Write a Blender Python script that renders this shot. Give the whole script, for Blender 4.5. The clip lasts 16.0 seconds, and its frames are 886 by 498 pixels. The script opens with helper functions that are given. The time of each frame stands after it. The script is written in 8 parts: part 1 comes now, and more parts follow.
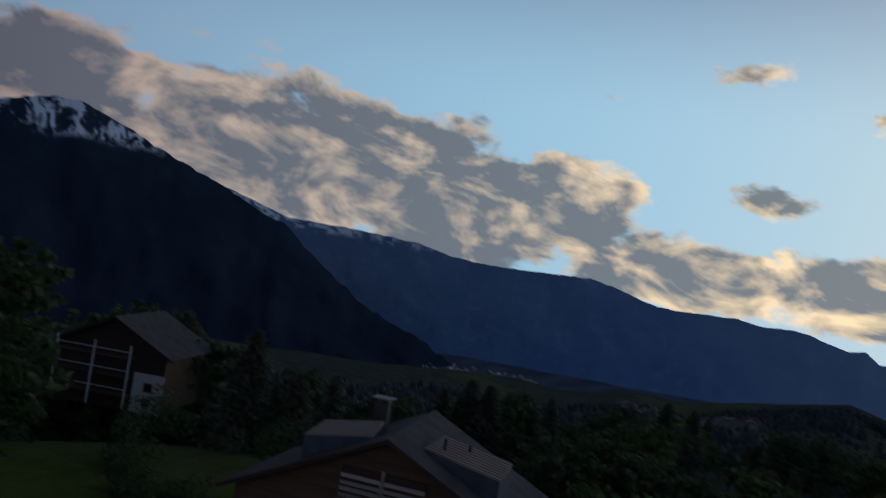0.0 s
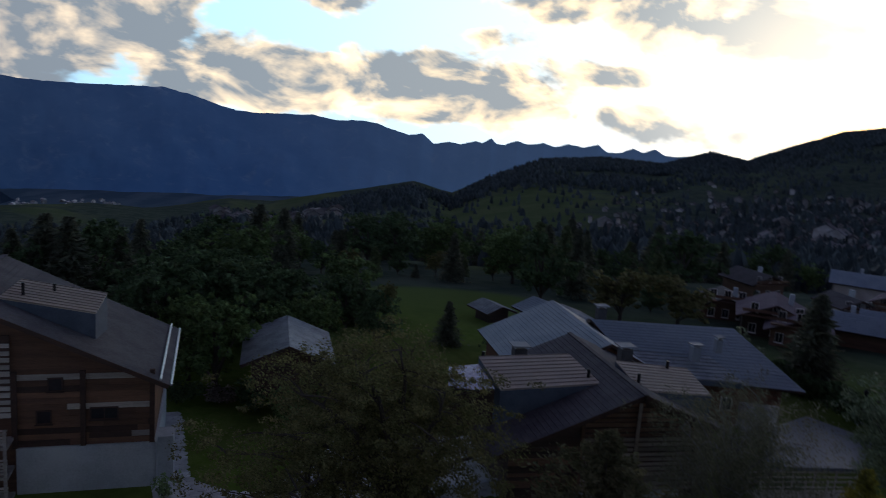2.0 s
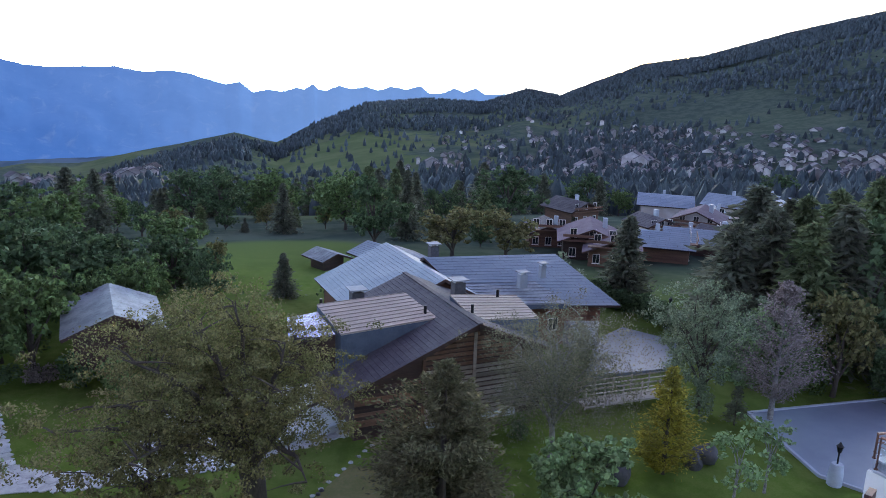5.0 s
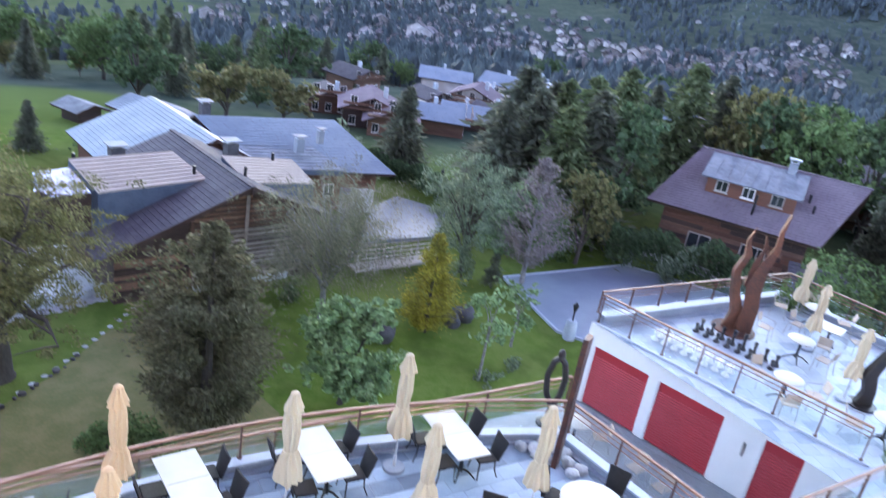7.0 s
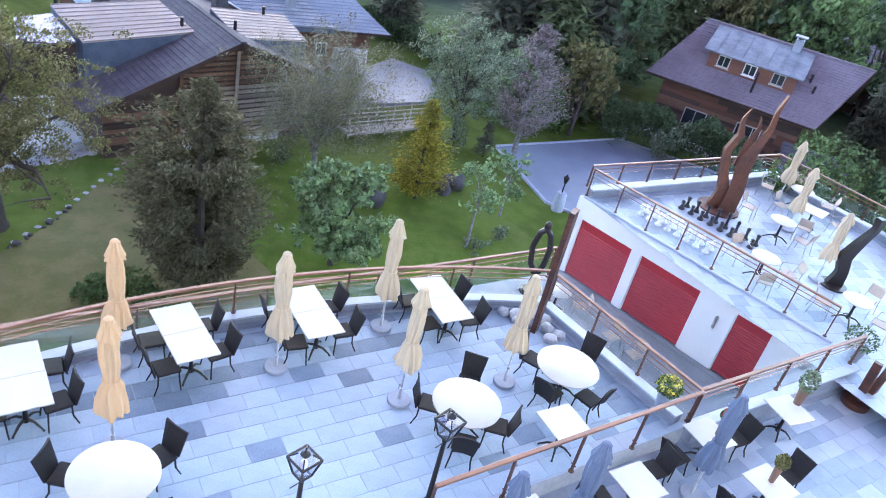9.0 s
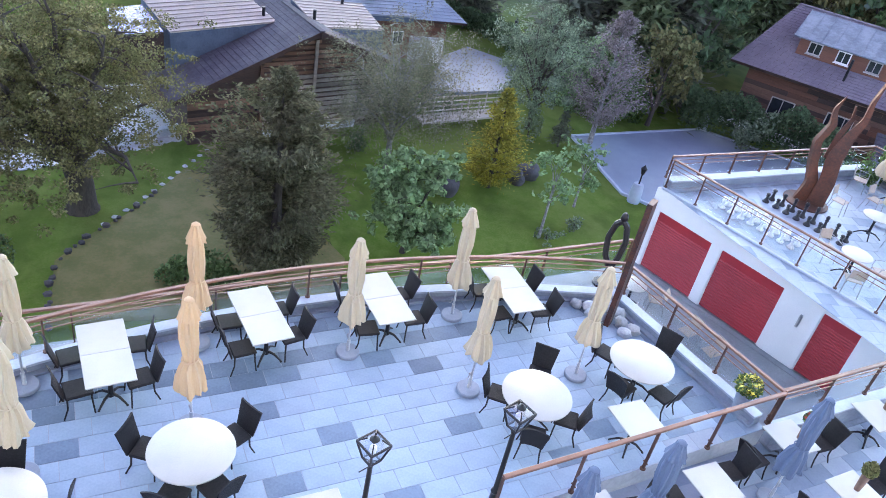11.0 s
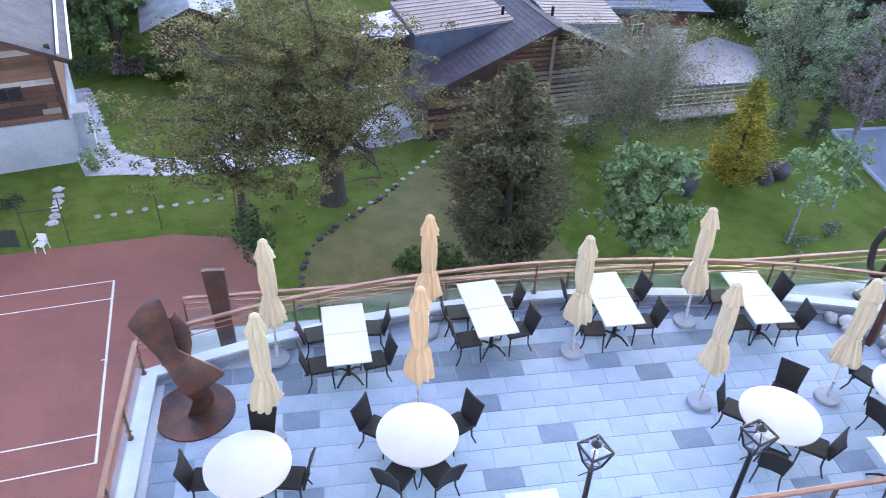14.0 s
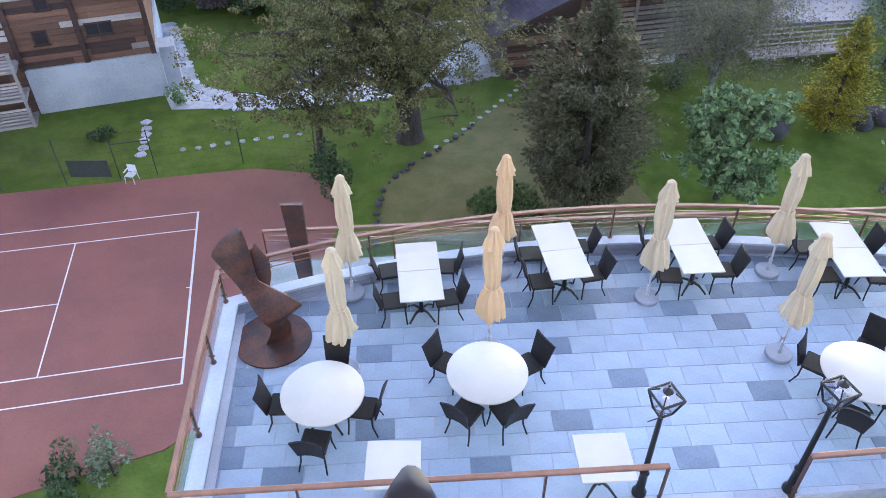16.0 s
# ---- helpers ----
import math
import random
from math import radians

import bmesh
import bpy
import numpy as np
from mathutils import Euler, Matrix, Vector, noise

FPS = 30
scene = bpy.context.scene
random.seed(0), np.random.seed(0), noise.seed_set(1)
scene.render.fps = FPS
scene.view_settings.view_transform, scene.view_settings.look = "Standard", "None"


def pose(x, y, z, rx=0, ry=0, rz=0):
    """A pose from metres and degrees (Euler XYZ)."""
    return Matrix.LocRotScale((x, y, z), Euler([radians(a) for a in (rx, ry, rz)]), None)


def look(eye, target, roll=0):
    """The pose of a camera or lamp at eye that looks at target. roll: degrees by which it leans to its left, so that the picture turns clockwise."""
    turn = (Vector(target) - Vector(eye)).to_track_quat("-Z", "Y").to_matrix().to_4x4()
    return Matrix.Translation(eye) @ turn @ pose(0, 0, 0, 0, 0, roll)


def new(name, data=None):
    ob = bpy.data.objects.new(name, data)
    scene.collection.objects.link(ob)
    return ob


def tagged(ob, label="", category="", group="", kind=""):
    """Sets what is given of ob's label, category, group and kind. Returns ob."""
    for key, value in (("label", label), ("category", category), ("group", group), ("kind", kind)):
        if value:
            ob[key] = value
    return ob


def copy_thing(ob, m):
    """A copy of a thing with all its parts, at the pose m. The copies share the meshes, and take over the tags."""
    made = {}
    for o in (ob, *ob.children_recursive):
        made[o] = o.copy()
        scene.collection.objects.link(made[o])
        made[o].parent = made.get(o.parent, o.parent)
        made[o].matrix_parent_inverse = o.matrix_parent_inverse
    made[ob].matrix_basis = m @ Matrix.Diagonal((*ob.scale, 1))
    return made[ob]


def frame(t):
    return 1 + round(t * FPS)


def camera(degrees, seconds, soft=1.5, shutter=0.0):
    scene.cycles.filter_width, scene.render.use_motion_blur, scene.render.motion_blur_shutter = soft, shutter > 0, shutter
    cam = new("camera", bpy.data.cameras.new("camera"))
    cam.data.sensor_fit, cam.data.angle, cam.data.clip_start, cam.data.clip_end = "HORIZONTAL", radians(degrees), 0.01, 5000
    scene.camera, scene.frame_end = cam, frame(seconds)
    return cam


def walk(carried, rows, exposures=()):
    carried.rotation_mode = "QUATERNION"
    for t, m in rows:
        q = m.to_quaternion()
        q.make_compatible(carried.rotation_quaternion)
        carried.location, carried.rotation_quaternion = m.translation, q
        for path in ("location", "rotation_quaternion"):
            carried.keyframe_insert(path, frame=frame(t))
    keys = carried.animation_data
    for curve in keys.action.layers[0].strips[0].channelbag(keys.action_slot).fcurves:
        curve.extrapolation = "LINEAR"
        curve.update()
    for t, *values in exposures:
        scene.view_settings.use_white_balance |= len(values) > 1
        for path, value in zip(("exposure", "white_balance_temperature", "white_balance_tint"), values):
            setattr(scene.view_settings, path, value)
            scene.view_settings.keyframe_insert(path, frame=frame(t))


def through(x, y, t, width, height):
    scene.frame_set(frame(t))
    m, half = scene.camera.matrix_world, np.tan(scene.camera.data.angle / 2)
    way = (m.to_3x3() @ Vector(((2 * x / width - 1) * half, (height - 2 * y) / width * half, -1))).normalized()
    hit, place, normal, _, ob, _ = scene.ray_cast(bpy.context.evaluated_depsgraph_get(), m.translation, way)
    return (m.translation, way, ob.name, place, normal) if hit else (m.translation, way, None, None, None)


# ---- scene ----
cam = camera(60.94, 16.0, soft=0.9, shutter=0.4)

# seconds, eye x y z, yaw to the left of +y, pitch up, roll
PATH = [
    (0.0, -0.287, 0.337, 10.262, 32.85, 1.07, 9.29),
    (0.5, -0.090, 0.552, 10.380, 25.11, -3.36, 10.25),
    (1.0, -0.183, 0.585, 10.324, 15.91, -6.46, 8.57),
    (1.5, -0.224, 0.468, 10.348, 7.38, -7.66, 7.84),
    (2.0, -0.218, 0.382, 10.357, 0.71, -9.90, 4.32),
    (2.5, -0.143, 0.231, 10.372, -2.43, -11.66, 1.90),
    (3.0, -0.155, 0.089, 10.395, -7.30, -13.69, 2.22),
    (3.5, -0.153, 0.017, 10.413, -10.45, -14.33, 2.20),
    (6.0, 0.094, 0.037, 10.226, -15.03, -12.58, 3.07),
    (6.5, 0.159, 0.011, 10.193, -23.05, -14.61, 6.47),
    (7.0, 0.121, -0.162, 10.207, -30.79, -21.43, 10.02),
    (7.5, 0.070, -0.233, 10.307, -34.01, -24.12, 11.06),
    (8.0, 0.096, -0.291, 10.306, -35.36, -25.14, 11.40),
    (8.5, 0.050, -0.283, 10.319, -34.41, -28.89, 12.14),
    (9.0, 0.037, -0.313, 10.342, -33.84, -31.21, 13.64),
    (9.5, 0.055, -0.258, 10.305, -31.33, -33.15, 13.24),
    (12.0, 0.069, -0.235, 10.278, -25.96, -32.64, 10.47),
    (12.5, 0.057, -0.180, 10.296, -23.13, -32.73, 8.98),
    (13.0, 0.055, -0.162, 10.238, -17.08, -33.49, 6.32),
    (13.5, 0.119, -0.131, 10.190, -10.25, -35.51, 3.38),
    (14.0, 0.119, -0.108, 10.173, -6.99, -35.49, 2.12),
    (14.5, 0.120, -0.073, 10.166, -2.98, -36.50, 0.55),
    (15.0, 0.100, -0.068, 10.137, -0.69, -37.66, -0.35),
    (15.5, 0.106, -0.067, 10.140, 0.01, -40.00, -0.35),
    (16.0, 0.105, -0.081, 10.145, 0.00, -40.13, -0.41),
]


def eye_pose(x, y, z, yaw, pitch, roll):
    a, p = radians(yaw), radians(pitch)
    way = Vector((-math.sin(a) * math.cos(p), math.cos(a) * math.cos(p), math.sin(p)))
    return look((x, y, z), Vector((x, y, z)) + way, roll)


EXPOSURES = [(0.0, -3.35), (0.5, -3.4), (1.0, -3.25), (1.5, -3.0), (2.0, -2.6), (2.5, -2.0), (3.0, -1.0), (3.5, -0.28),
             (6.0, 0.2), (6.5, 0.48), (7.0, 1.12), (7.5, 1.32), (8.5, 1.32), (9.5, 1.05), (12.0, 1.04), (14.0, 1.14), (15.0, 1.06), (16.0, 0.9)]
walk(cam, [(r[0], eye_pose(*r[1:])) for r in PATH], EXPOSURES)

# ---- sky, sun ----
SUN_AZ, SUN_EL = 26.5, 1.0


def links(tree):
    """A small builder of shader nodes."""
    def node(kind, **sockets):
        n = tree.nodes.new(kind)
        for key, value in sockets.items():
            put(n, key, value)
        return n

    def put(n, key, value):
        sock = n.inputs[int(key[1:])] if key[0] == "i" and key[1:].isdigit() else n.inputs[key.replace("_", " ")]
        if isinstance(value, bpy.types.NodeSocket):
            tree.links.new(value, sock)
        else:
            sock.default_value = value

    def math_(op, a, b=0.0, c=0.0, clamp=False):
        n = tree.nodes.new("ShaderNodeMath")
        n.operation, n.use_clamp = op, clamp
        for i, v in enumerate((a, b, c)):
            put(n, "i%d" % i, v)
        return n.outputs[0]

    def mix(fac, a, b, blend="MIX"):
        n = tree.nodes.new("ShaderNodeMix")
        n.data_type, n.blend_type = "RGBA", blend
        for key, v in ((0, fac), (6, a), (7, b)):
            if isinstance(v, bpy.types.NodeSocket):
                tree.links.new(v, n.inputs[key])
            else:
                n.inputs[key].default_value = (*v, 1.0) if isinstance(v, tuple) and len(v) == 3 else v
        return n.outputs[2]

    def noise_(vector, scale, detail=4.0, rough=0.55, distort=0.0):
        n = node("ShaderNodeTexNoise", Vector=vector, Scale=scale, Detail=detail, Roughness=rough, Distortion=distort)
        return n.outputs["Fac"]

    def step(value, lo, hi):
        n = node("ShaderNodeMapRange", Value=value)
        n.interpolation_type = "SMOOTHSTEP"
        put(n, "i1", lo), put(n, "i2", hi), put(n, "i3", 0.0), put(n, "i4", 1.0)
        return n.outputs[0]

    return node, math_, mix, noise_, step


world = bpy.data.worlds.new("evening_sky")
scene.world = world
world.use_nodes = True
wt = world.node_tree
wt.nodes.clear()
node, math_, mix, noise_, step = links(wt)
sky = wt.nodes.new("ShaderNodeTexSky")
sky.sky_type, sky.sun_disc = "NISHITA", False
sky.sun_elevation, sky.sun_rotation = radians(SUN_EL), radians(SUN_AZ)
sky.altitude, sky.air_density, sky.dust_density, sky.ozone_density = 1400.0, 1.0, 0.6, 1.5
way = wt.nodes.new("ShaderNodeTexCoord").outputs["Generated"]
xyz = node("ShaderNodeSeparateXYZ", Vector=way)
dx, dy, dz = xyz.outputs
az = math_("MULTIPLY", math_("ARCTAN2", dx, dy), 57.2958)
el = math_("MULTIPLY", math_("ARCSINE", dz), 57.2958)
# cloud coordinates: long and flat, leaning down to the right as the banks do
flat = node("ShaderNodeCombineXYZ", X=math_("MULTIPLY", az, 0.085), Y=math_("MULTIPLY", math_("ADD", el, math_("MULTIPLY", az, 0.04)), 0.15), Z=0.37)
big = noise_(flat.outputs[0], 1.0, 5.0, 0.5, 0.3)
fine = noise_(flat.outputs[0], 3.1, 4.0, 0.5, 0.2)


def bank(a, e, wa, we, lean=0.0):
    """A soft ellipse of cloud round an azimuth and elevation, in degrees."""
    u = math_("DIVIDE", math_("SUBTRACT", az, a), wa)
    v = math_("DIVIDE", math_("ADD", math_("SUBTRACT", el, e), math_("MULTIPLY", math_("SUBTRACT", az, a), lean)), we)
    r = math_("ADD", math_("MULTIPLY", u, u), math_("MULTIPLY", v, v))
    return math_("POWER", 2.71828, math_("MULTIPLY", r, -1.0))


cover = None
for row in [(-64, 7.5, 14, 6.2, 0.0, 1.3), (-48, 6.2, 13, 5.8, 0.0, 1.35), (-34, 5.0, 11, 5.6, 0.0, 1.35), (-25, 6.0, 6.5, 4.6, -0.05, 1.2), (-14, 1.6, 10, 3.2, 0.0, 1.3), (-4, 1.8, 9, 3.2, 0.0, 1.25), (4, 1.8, 8, 2.9, 0.0, 1.1), (12, 1.0, 7, 2.0, 0.1, 0.85),
            (-10.4, 8.0, 3.8, 1.5, 0.05, 0.95), (-22, 14.2, 3.2, 1.1, 0.0, 0.62), (-13.3, 16.3, 3.0, 1.1, 0.0, 0.58), (-1, 13.8, 4.5, 2.6, 0.0, 0.85), (8, 9.8, 6, 2.6, 0.05, 1.15), (14.5, 8.2, 7, 2.8, 0.1, 1.2), (21, 7.2, 7, 2.8, 0.0, 1.15), (10.4, 3.6, 4.5, 1.4, 0.0, 0.95),
            (1.5, 6.0, 4, 1.2, 0.0, 0.62), (-24, 18.5, 4, 1.0, 0.0, 0.45), (-60, 20, 9, 1.2, 0.0, 0.45), (36, 5.2, 9, 2.4, -0.1, 0.95), (50, 11, 10, 3.0, 0.0, 0.8)]:
    b = math_("MULTIPLY", bank(*row[:5]), row[5])
    cover = b if cover is None else math_("MAXIMUM", cover, b)
# a light broken cover over the rest of the sky
rest = math_("MULTIPLY", step(el, 22.0, 45.0), 0.42)
cover = math_("MAXIMUM", cover, rest)
dense = math_("ADD", math_("MULTIPLY", cover, 0.72), math_("ADD", math_("MULTIPLY", math_("SUBTRACT", big, 0.5), 1.25), math_("MULTIPLY", math_("SUBTRACT", fine, 0.5), 0.55)))
billow = node("ShaderNodeTexVoronoi", Vector=node("ShaderNodeVectorMath", i0=flat.outputs[0], i1=node("ShaderNodeTexNoise", Vector=flat.outputs[0], Scale=2.4, Detail=4.0).outputs["Color"]).outputs[0], Scale=2.6, Detail=2.0)
puff = math_("SUBTRACT", 0.45, billow.outputs["Distance"])
dense = math_("ADD", dense, math_("MULTIPLY", puff, 0.22))
mask = step(dense, 0.26, 0.44)
thick = step(dense, 0.30, 0.62)
# billows: the same heap of cloud a little farther towards the light tells lit from shaded flanks
heap = noise_(flat.outputs[0], 1.7, 7.0, 0.58, 0.5)
shifted = node("ShaderNodeVectorMath", i0=flat.outputs[0], i1=(0.11, 0.13, 0.0)).outputs[0]
heap_on = noise_(shifted, 1.7, 7.0, 0.58, 0.5)
flank = math_("SUBTRACT", heap_on, heap)
# nearness to the sun warms the cloud edges
sun_way = Vector((math.sin(radians(SUN_AZ)), math.cos(radians(SUN_AZ)), 0.05)).normalized()
near = node("ShaderNodeVectorMath", i0=way, i1=tuple(sun_way))
near.operation = "DOT_PRODUCT"
near = near.outputs["Value"]
glow = math_("POWER", math_("MAXIMUM", near, 0.0), 6.0)
halo = math_("POWER", math_("MAXIMUM", near, 0.0), 60.0)
# an evening sky: bright low down on the sun's side, deeper blue overhead and behind
fall = math_("SUBTRACT", 1.0, math_("MULTIPLY", step(el, 10.0, 55.0), 0.88))
side = math_("ADD", math_("MULTIPLY", step(near, -0.6, 0.9), 0.74), 0.26)
lit = mix(math_("POWER", math_("MAXIMUM", near, 0.0), 2.6), (35.0, 31.0, 27.5), (70.0, 53.0, 34.0))
grey = mix(glow, (9.4, 11.6, 15.0), (14.5, 15.5, 17.5))
patch = step(noise_(flat.outputs[0], 1.25, 4.0, 0.5, 0.5), 0.38, 0.62)
shade = math_("ADD", math_("MULTIPLY", thick, 0.55), math_("ADD", math_("MULTIPLY", flank, 4.2), math_("ADD", math_("MULTIPLY", math_("SUBTRACT", patch, 0.5), 0.5), math_("MULTIPLY", puff, -0.35))))
shade = math_("ADD", shade, 0.16, clamp=True)
cloud = mix(shade, lit, grey)
blue = mix(glow, (22.0, 39.0, 56.0), (46.0, 49.0, 53.0))
base = mix(0.85, sky.outputs[0], blue)
base = mix(halo, base, (64.0, 55.0, 45.0))
base = mix(math_("POWER", math_("MAXIMUM", near, 0.0), 900.0), base, (190.0, 110.0, 45.0))
out = mix(math_("MULTIPLY", mask, math_("SUBTRACT", 1.0, math_("MULTIPLY", halo, 0.7))), base, cloud)
dim = math_("MULTIPLY", math_("MULTIPLY", fall, side), math_("SUBTRACT", 1.9, math_("MULTIPLY", step(el, 12.0, 30.0), 0.9)))
out = mix(1.0, out, node("ShaderNodeCombineColor", Red=math_("MULTIPLY", math_("POWER", dim, 0.83), 1.085), Green=math_("MULTIPLY", dim, 0.96), Blue=math_("MULTIPLY", math_("POWER", dim, 0.84), 0.97)).outputs[0], "MULTIPLY")
bg = node("ShaderNodeBackground", Color=out, Strength=0.1)
wo = wt.nodes.new("ShaderNodeOutputWorld")
wt.links.new(bg.outputs[0], wo.inputs[0])

sun = new("sun", bpy.data.lights.new("sun", "SUN"))
sun.data.energy, sun.data.angle, sun.data.color = 0.6, radians(6.0), (1.0, 0.72, 0.46)
sun.matrix_world = look((0, 0, 0), (-math.sin(radians(SUN_AZ)), -math.cos(radians(SUN_AZ)), -math.tan(radians(SUN_EL))))

# ---- materials ----
def surface(name, a, b=None, rough=0.7, scale=3.0, fine=40.0, bump=0.15, metal=0.0, spread=0.25, stretch=(1, 1, 1), island=0.0, piece=0.0, coat=0.0, spec=0.5, dist=0.01):
    """A surface of two colours mixed by coarse and fine noise in metres, with relief; island and piece vary single leaves or pieces."""
    m = bpy.data.materials.new(name)
    m.use_nodes = True
    t = m.node_tree
    node, math_, mix, noise_, step = links(t)
    p = t.nodes["Principled BSDF"]
    co = t.nodes.new("ShaderNodeTexCoord").outputs["Object"]
    co = node("ShaderNodeMapping", Vector=co, Scale=stretch).outputs[0]
    n1 = noise_(co, scale, 4.0, 0.6)
    n2 = noise_(co, fine, 3.0, 0.6)
    b = b or tuple(c * (1 - spread) for c in a)
    col = mix(step(math_("ADD", math_("MULTIPLY", n1, 0.65), math_("MULTIPLY", n2, 0.35)), 0.35, 0.65), a, b)
    if island or piece:
        src = node("ShaderNodeNewGeometry").outputs["Random Per Island"] if island else node("ShaderNodeObjectInfo").outputs["Random"]
        amount = island or piece
        f = math_("ADD", math_("MULTIPLY", src, amount * 2), 1.0 - amount)
        grey = node("ShaderNodeCombineColor", Red=f, Green=f, Blue=f).outputs[0]
        col = mix(1.0, col, grey, "MULTIPLY")
    t.links.new(col, p.inputs["Base Color"])
    t.links.new(math_("ADD", math_("MULTIPLY", n2, 0.25), rough - 0.12, clamp=True), p.inputs["Roughness"])
    p.inputs["Metallic"].default_value = metal
    p.inputs["Specular IOR Level"].default_value = spec
    p.inputs["Coat Weight"].default_value = coat
    if bump:
        bn = node("ShaderNodeBump", Strength=bump, Distance=dist, Height=math_("ADD", n2, math_("MULTIPLY", n1, 0.5)))
        t.links.new(bn.outputs[0], p.inputs["Normal"])
    return m


def foliage(name, a, b, island=0.45, through=0.3):
    m = surface(name, a, b, rough=0.6, scale=0.6, fine=9.0, bump=0.0, island=island, spec=0.06)
    t = m.node_tree
    p, o = t.nodes["Principled BSDF"], t.nodes["Material Output"]
    tr = t.nodes.new("ShaderNodeBsdfTranslucent")
    t.links.new(p.inputs["Base Color"].links[0].from_socket, tr.inputs[0])
    mx = t.nodes.new("ShaderNodeMixShader")
    mx.inputs[0].default_value = through
    t.links.new(p.outputs[0], mx.inputs[1])
    t.links.new(tr.outputs[0], mx.inputs[2])
    t.links.new(mx.outputs[0], o.inputs[0])
    return m


def glassy(name, tint=(0.75, 0.88, 0.85), rough=0.02, clear=0.85):
    m = bpy.data.materials.new(name)
    m.use_nodes = True
    t = m.node_tree
    node, math_, mix, noise_, step = links(t)
    o = t.nodes["Material Output"]
    facing = node("ShaderNodeLayerWeight", Blend=0.5).outputs["Facing"]
    fr = math_("ADD", math_("MULTIPLY", math_("POWER", facing, 5.0), 0.8), 0.03)
    s = node("ShaderNodeMixShader", i0=math_("ADD", fr, 1.0 - clear, clamp=True), i1=node("ShaderNodeBsdfTransparent", Color=(*tint, 1)).outputs[0],
             i2=node("ShaderNodeBsdfGlossy", Color=(0.9, 0.95, 1.0, 1), Roughness=rough).outputs[0])
    t.links.new(s.outputs[0], o.inputs[0])
    return m


